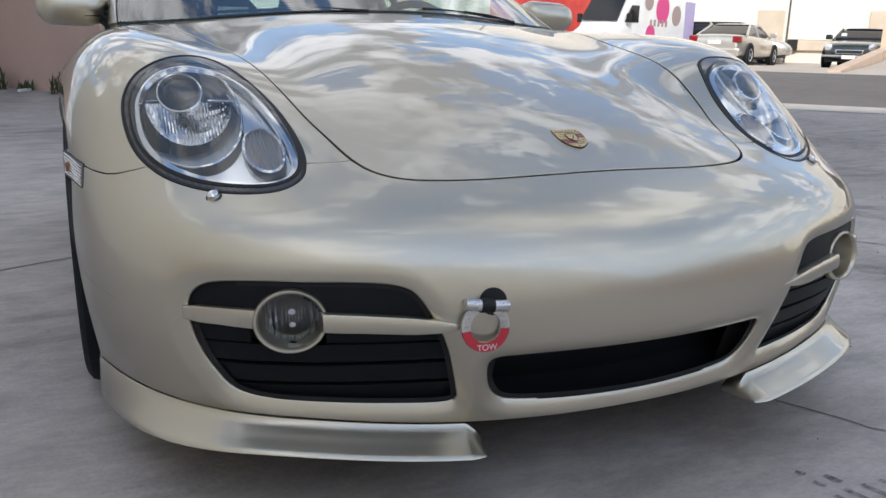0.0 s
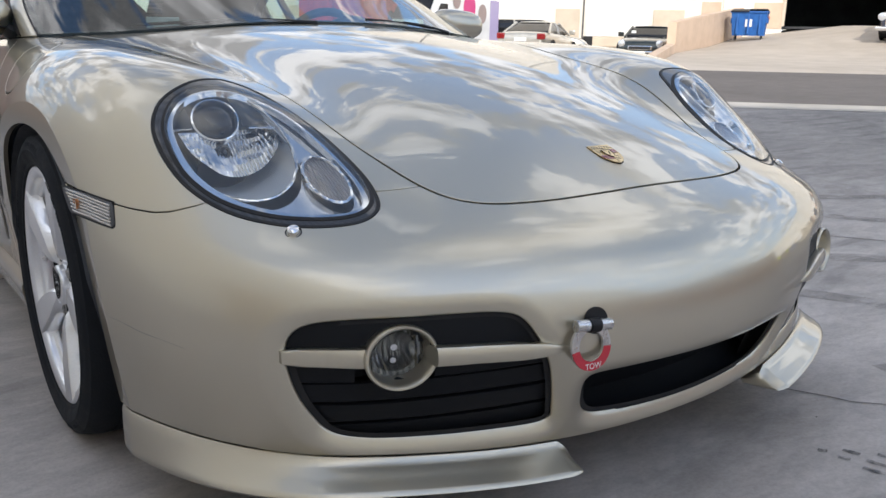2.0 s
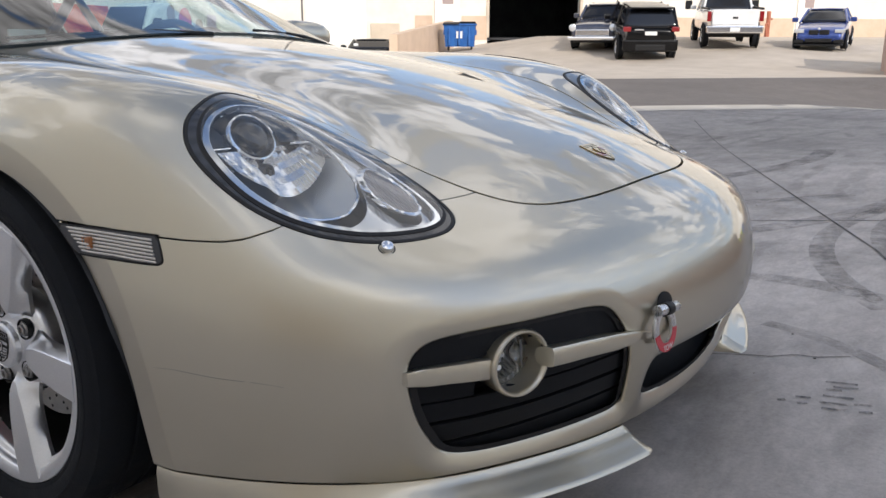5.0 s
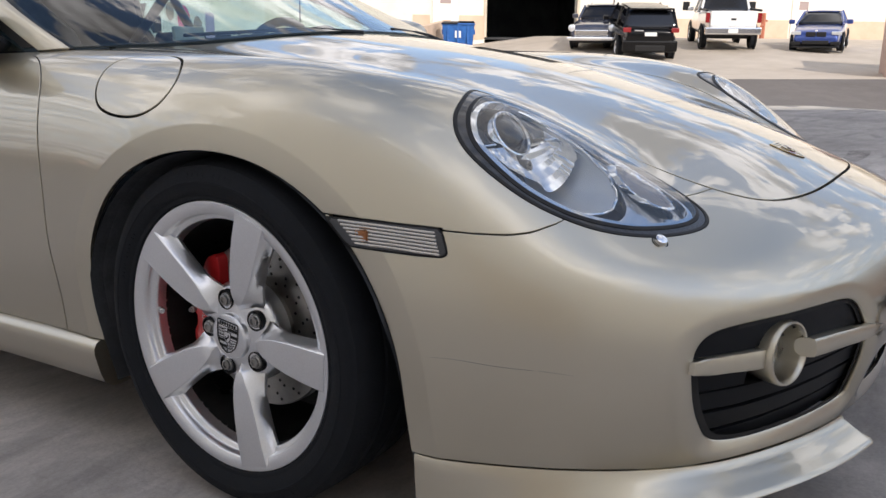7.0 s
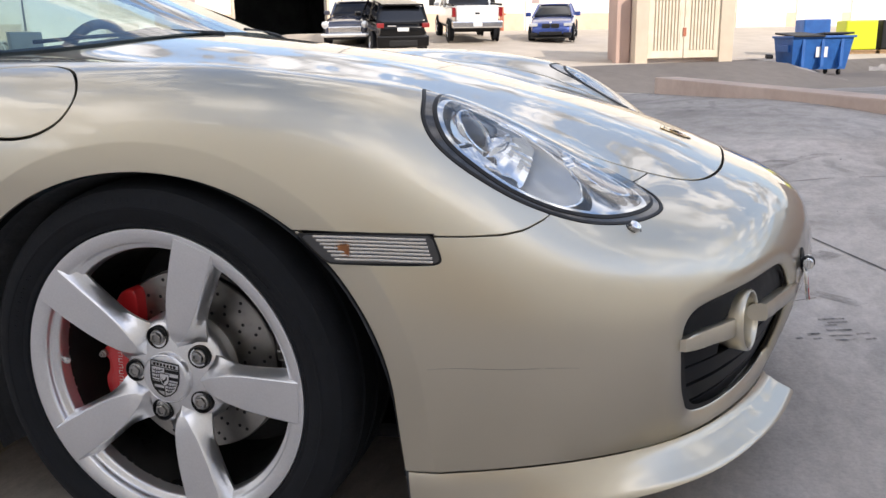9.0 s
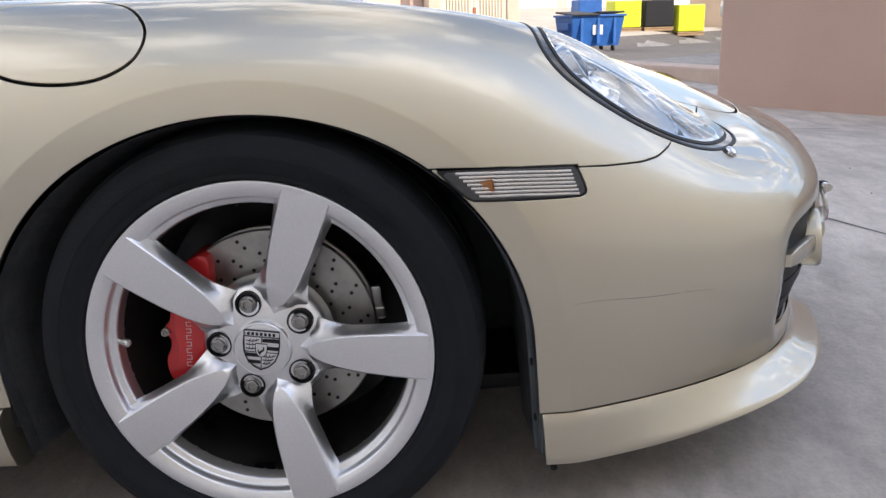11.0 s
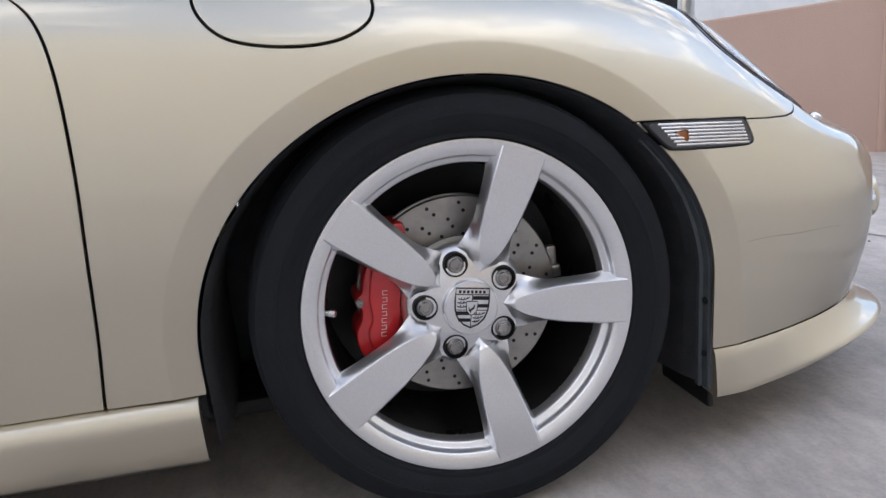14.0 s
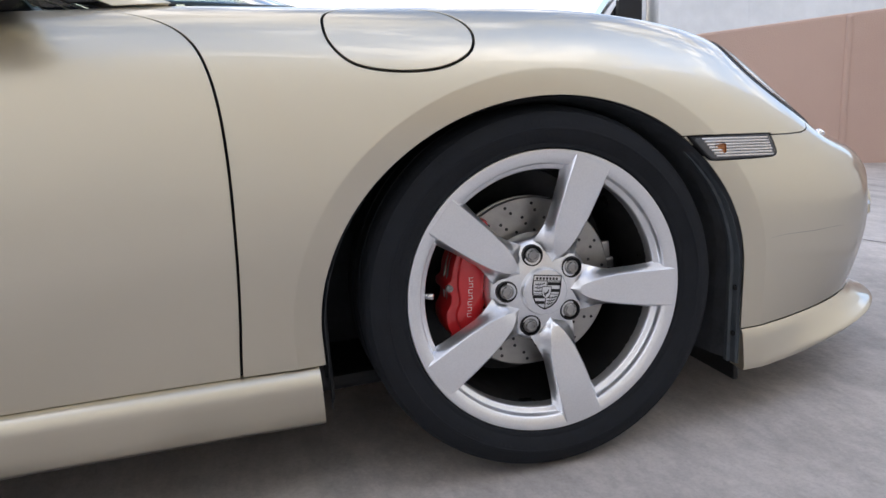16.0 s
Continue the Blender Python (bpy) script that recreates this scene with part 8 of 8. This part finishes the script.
# dark coupe facing the road
v = vehicle("coupe_car", "dark green coupe with round headlights facing the road", stand(3.1, 30.6, -167), M_CARDARK, 4.6, 1.85, 1.36, .34, .22, [(-2.30, .75), (-2.2, .92), (-1.2, .98), (.5, .96), (.8, .93), (1.9, .86), (2.24, .74), (2.30, .55)], (.70, .05, -.7, -1.3), .94, .80)
for sx in (-1, 1):
    bm = bmesh.new()
    lathe(bm, [(.12, -.12), (.12, .02), (.09, .045), (.001, .06)], 20, Matrix.Translation((sx * .66, 2.25, .68)) @ Matrix.Rotation(radians(-90), 4, "X"))
    part("headlight", bm, M_HEADLENS, v, "", True)
add(v, "chrome_grille", -.42, .42, 2.22, 2.335, .46, .60, M_CHROME, .03)
add(v, "grille_mesh", -.38, .38, 2.33, 2.342, .48, .58, M_DARK, .01)
add(v, "number_plate", -.20, .20, 2.33, 2.36, .30, .42, M_WHITE, .004)
add(v, "bumper", -.84, .84, 2.24, 2.34, .36, .42, M_CHROME, .02)
add(v, "screen_sticker", .45, .62, .52, .55, 1.06, 1.16, M_WHITE, .004)

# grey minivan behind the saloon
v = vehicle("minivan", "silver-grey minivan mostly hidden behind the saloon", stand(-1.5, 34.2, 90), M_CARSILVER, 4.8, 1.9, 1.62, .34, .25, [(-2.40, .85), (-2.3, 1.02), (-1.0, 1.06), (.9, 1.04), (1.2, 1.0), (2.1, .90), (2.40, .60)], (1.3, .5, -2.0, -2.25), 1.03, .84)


def van():
    m = stand(-5.0, 31.2, -154)
    v = empty("delivery_van", m)
    tagged(v, "white high-roof delivery van with magenta balloon graphics", "van")
    L, W, H = 5.6, 2.0, 2.65
    rows = []
    for y, zt, k in ((-2.8, 2.45, .96), (-2.7, 2.6, 1), (-1, 2.65, 1), (.9, 2.62, 1), (1.25, 2.45, .98), (1.95, 1.45, .97), (2.05, 1.28, .96), (2.65, 1.05, .92), (2.8, .75, .86)):
        w = W / 2 * k
        rows.append([(-w * .96, y, .30), (-w, y, .50), (-w, y, .3 + (zt - .3) * .6), (-w * .97, y, zt - .12), (-w * .86, y, zt), (0, y, zt + .02), (w * .86, y, zt), (w * .97, y, zt - .12), (w, y, .3 + (zt - .3) * .6), (w, y, .50), (w * .96, y, .30)])
    loft("body", rows, M_CARWHITE, v)
    bm = bmesh.new()
    vs = [bm.verts.new(p) for p in ((-.86, 2.00, 1.42), (.86, 2.00, 1.42), (.76, 1.36, 2.36), (-.76, 1.36, 2.36))]
    for q in vs:
        q.co += Vector((0, .05, .05))
    bm.faces.new(vs)
    part("windscreen", bm, M_DGLASS, v)
    for sx in (-1, 1):
        bm = bmesh.new()
        vs = [bm.verts.new(p) for p in ((sx * 1.008, 1.78, 1.42), (sx * 1.008, .95, 1.42), (sx * 1.008, .95, 2.02), (sx * 1.008, 1.42, 2.02))]
        bm.faces.new(vs)
        part("side_window", bm, M_DGLASS, v)
        add(v, "door_mirror", sx * 1.14 - .09, sx * 1.14 + .09, 1.66, 1.78, 1.40, 1.72, M_BLACK, .03)
        for (yy, zz, rr, mt) in ((-.55, 1.95, .42, M_MAGENTA), (.15, 1.0, .30, M_MAGENTA), (.35, 2.2, .26, M_TAUPE), (-1.5, 1.75, .30, M_TAUPE)):
            bm = bmesh.new()
            mm = Matrix.Translation((sx * 1.004, yy, zz)) @ Matrix.Rotation(radians(90 * sx), 4, "Y") @ Matrix.Diagonal((1.25, 1, 1, 1))
            cyl(bm, rr, rr, 0, .008, 28, mm)
            part("balloon_print", bm, mt, v)
        for k in range(5):
            add(v, "lettering_bar", sx * 1.008 - .006, sx * 1.008 + .006, -.9 + .25 * k, -.78 + .25 * k, 1.32, 1.56, M_TAUPE, 0)
        add(v, "lilac_panel", sx * 1.004 - .006, sx * 1.004 + .006, -2.75, -2.1, .5, 2.3, M_LILAC, 0)
        add(v, "headlight", sx * .78 - .14, sx * .78 + .14, 2.58, 2.74, .82, 1.04, M_HEADLENS, .03)
        for yy in (1.75, -1.85):
            road_wheel(v, sx * 1.01, yy, .35, .24)
    add(v, "grille", -.55, .55, 2.62, 2.80, .62, .84, M_BLACK, .02)


van()
# red-printed box trailer behind the van
m = stand(-9.3, 34.0, 30)
t_ = empty("box_trailer", m)
tagged(t_, "red and black printed box trailer", "trailer")
add(t_, "box", -1.0, 1.0, -2.2, 2.2, .5, 2.7, M_POSTER, .03)
add(t_, "dark_panel", -1.02, -.99, -1.4, .6, .9, 2.2, M_BLACK, .004)
for sx in (-1, 1):
    for yy in (-.5, .5):
        road_wheel(t_, sx * 1.0, yy, .34, .22)


# white lorry standing behind the pink yard wall
def lorry():
    m = Matrix.Translation((14.1, -9.1, 0)) @ Matrix.Rotation(radians(-18), 4, "Z")
    v = empty("white_lorry", m)
    tagged(v, "white lorry with a pale box body behind the wall", "lorry")
    rows = []
    for y, zt in ((.9, 2.65), (1.0, 2.70), (1.45, 2.62), (1.98, 1.80), (2.2, 1.70), (3.0, 1.42), (3.9, 1.16), (4.1, .85)):
        w = 1.02
        rows.append([(-w, y, .55), (-w * 1.01, y, .9), (-w, y, zt - .10), (-w * .9, y, zt), (0, y, zt + .03), (w * .9, y, zt), (w, y, zt - .10), (w * 1.01, y, .9), (w, y, .55)])
    loft("cab", rows, M_TRUCKWHITE, v, "white bonneted cab")
    for sx in (-1, 1):
        bm = bmesh.new()
        vs = [bm.verts.new(p) for p in ((sx * 1.035, 1.86, 1.74), (sx * 1.035, 1.05, 1.74), (sx * 1.035, 1.05, 2.40), (sx * 1.035, 1.46, 2.40))]
        bm.faces.new(vs)
        part("side_window", bm, M_DGLASS, v)
        bm = bmesh.new()
        vs = [bm.verts.new(p) for p in ((sx * 1.034, 2.85, 1.27), (sx * 1.034, 2.25, 1.36), (sx * 1.034, 2.27, 1.56), (sx * 1.034, 2.72, 1.42))]
        bm.faces.new(vs)
        part("air_intake", bm, M_BLACK, v)
        add(v, "door_seam", sx * 1.03 - .012, sx * 1.03 + .012, 1.985, 2.01, .7, 1.78, M_BLACK, 0)
        add(v, "mirror_arm", sx * 1.20 - .02, sx * 1.20 + .02, 1.55, 1.59, 1.62, 2.3, M_BLACK, .008)
        add(v, "mirror", sx * 1.24 - .08, sx * 1.24 + .08, 1.48, 1.64, 1.50, 1.78, M_BLACK, .03)
        add(v, "headlight", sx * .75 - .18, sx * .75 + .18, 3.86, 4.07, .92, 1.12, M_HEADLENS, .04)
        for yy in (2.75, -2.6, -3.7):
            road_wheel(v, sx * 1.05, yy, .48, .28)
    bm = bmesh.new()
    vs = [bm.verts.new(p) for p in ((-.92, 2.0, 1.86), (.92, 2.0, 1.86), (.86, 1.56, 2.54), (-.86, 1.56, 2.54))]
    bm.faces.new(vs)
    part("windscreen", bm, M_DGLASS, v)
    for k in range(5):
        add(v, "door_mark", -1.045, -1.03, 1.72 + .05 * k, 1.745 + .05 * k, 1.48, 1.56, M_TAUPE, 0)
    add(v, "box_body", -1.2, 1.2, -5.2, .75, .95, 3.7, M_TRUCKWHITE, .03)
    for k in range(9):
        add(v, "body_rib", -1.206, -1.195, -5.0 + .66 * k, -4.985 + .66 * k, 1.0, 3.65, M_TRUCKWHITE, 0)
    add(v, "frame", -.45, .45, -5.1, 3.3, .55, .92, M_BLACK, .02)


lorry()
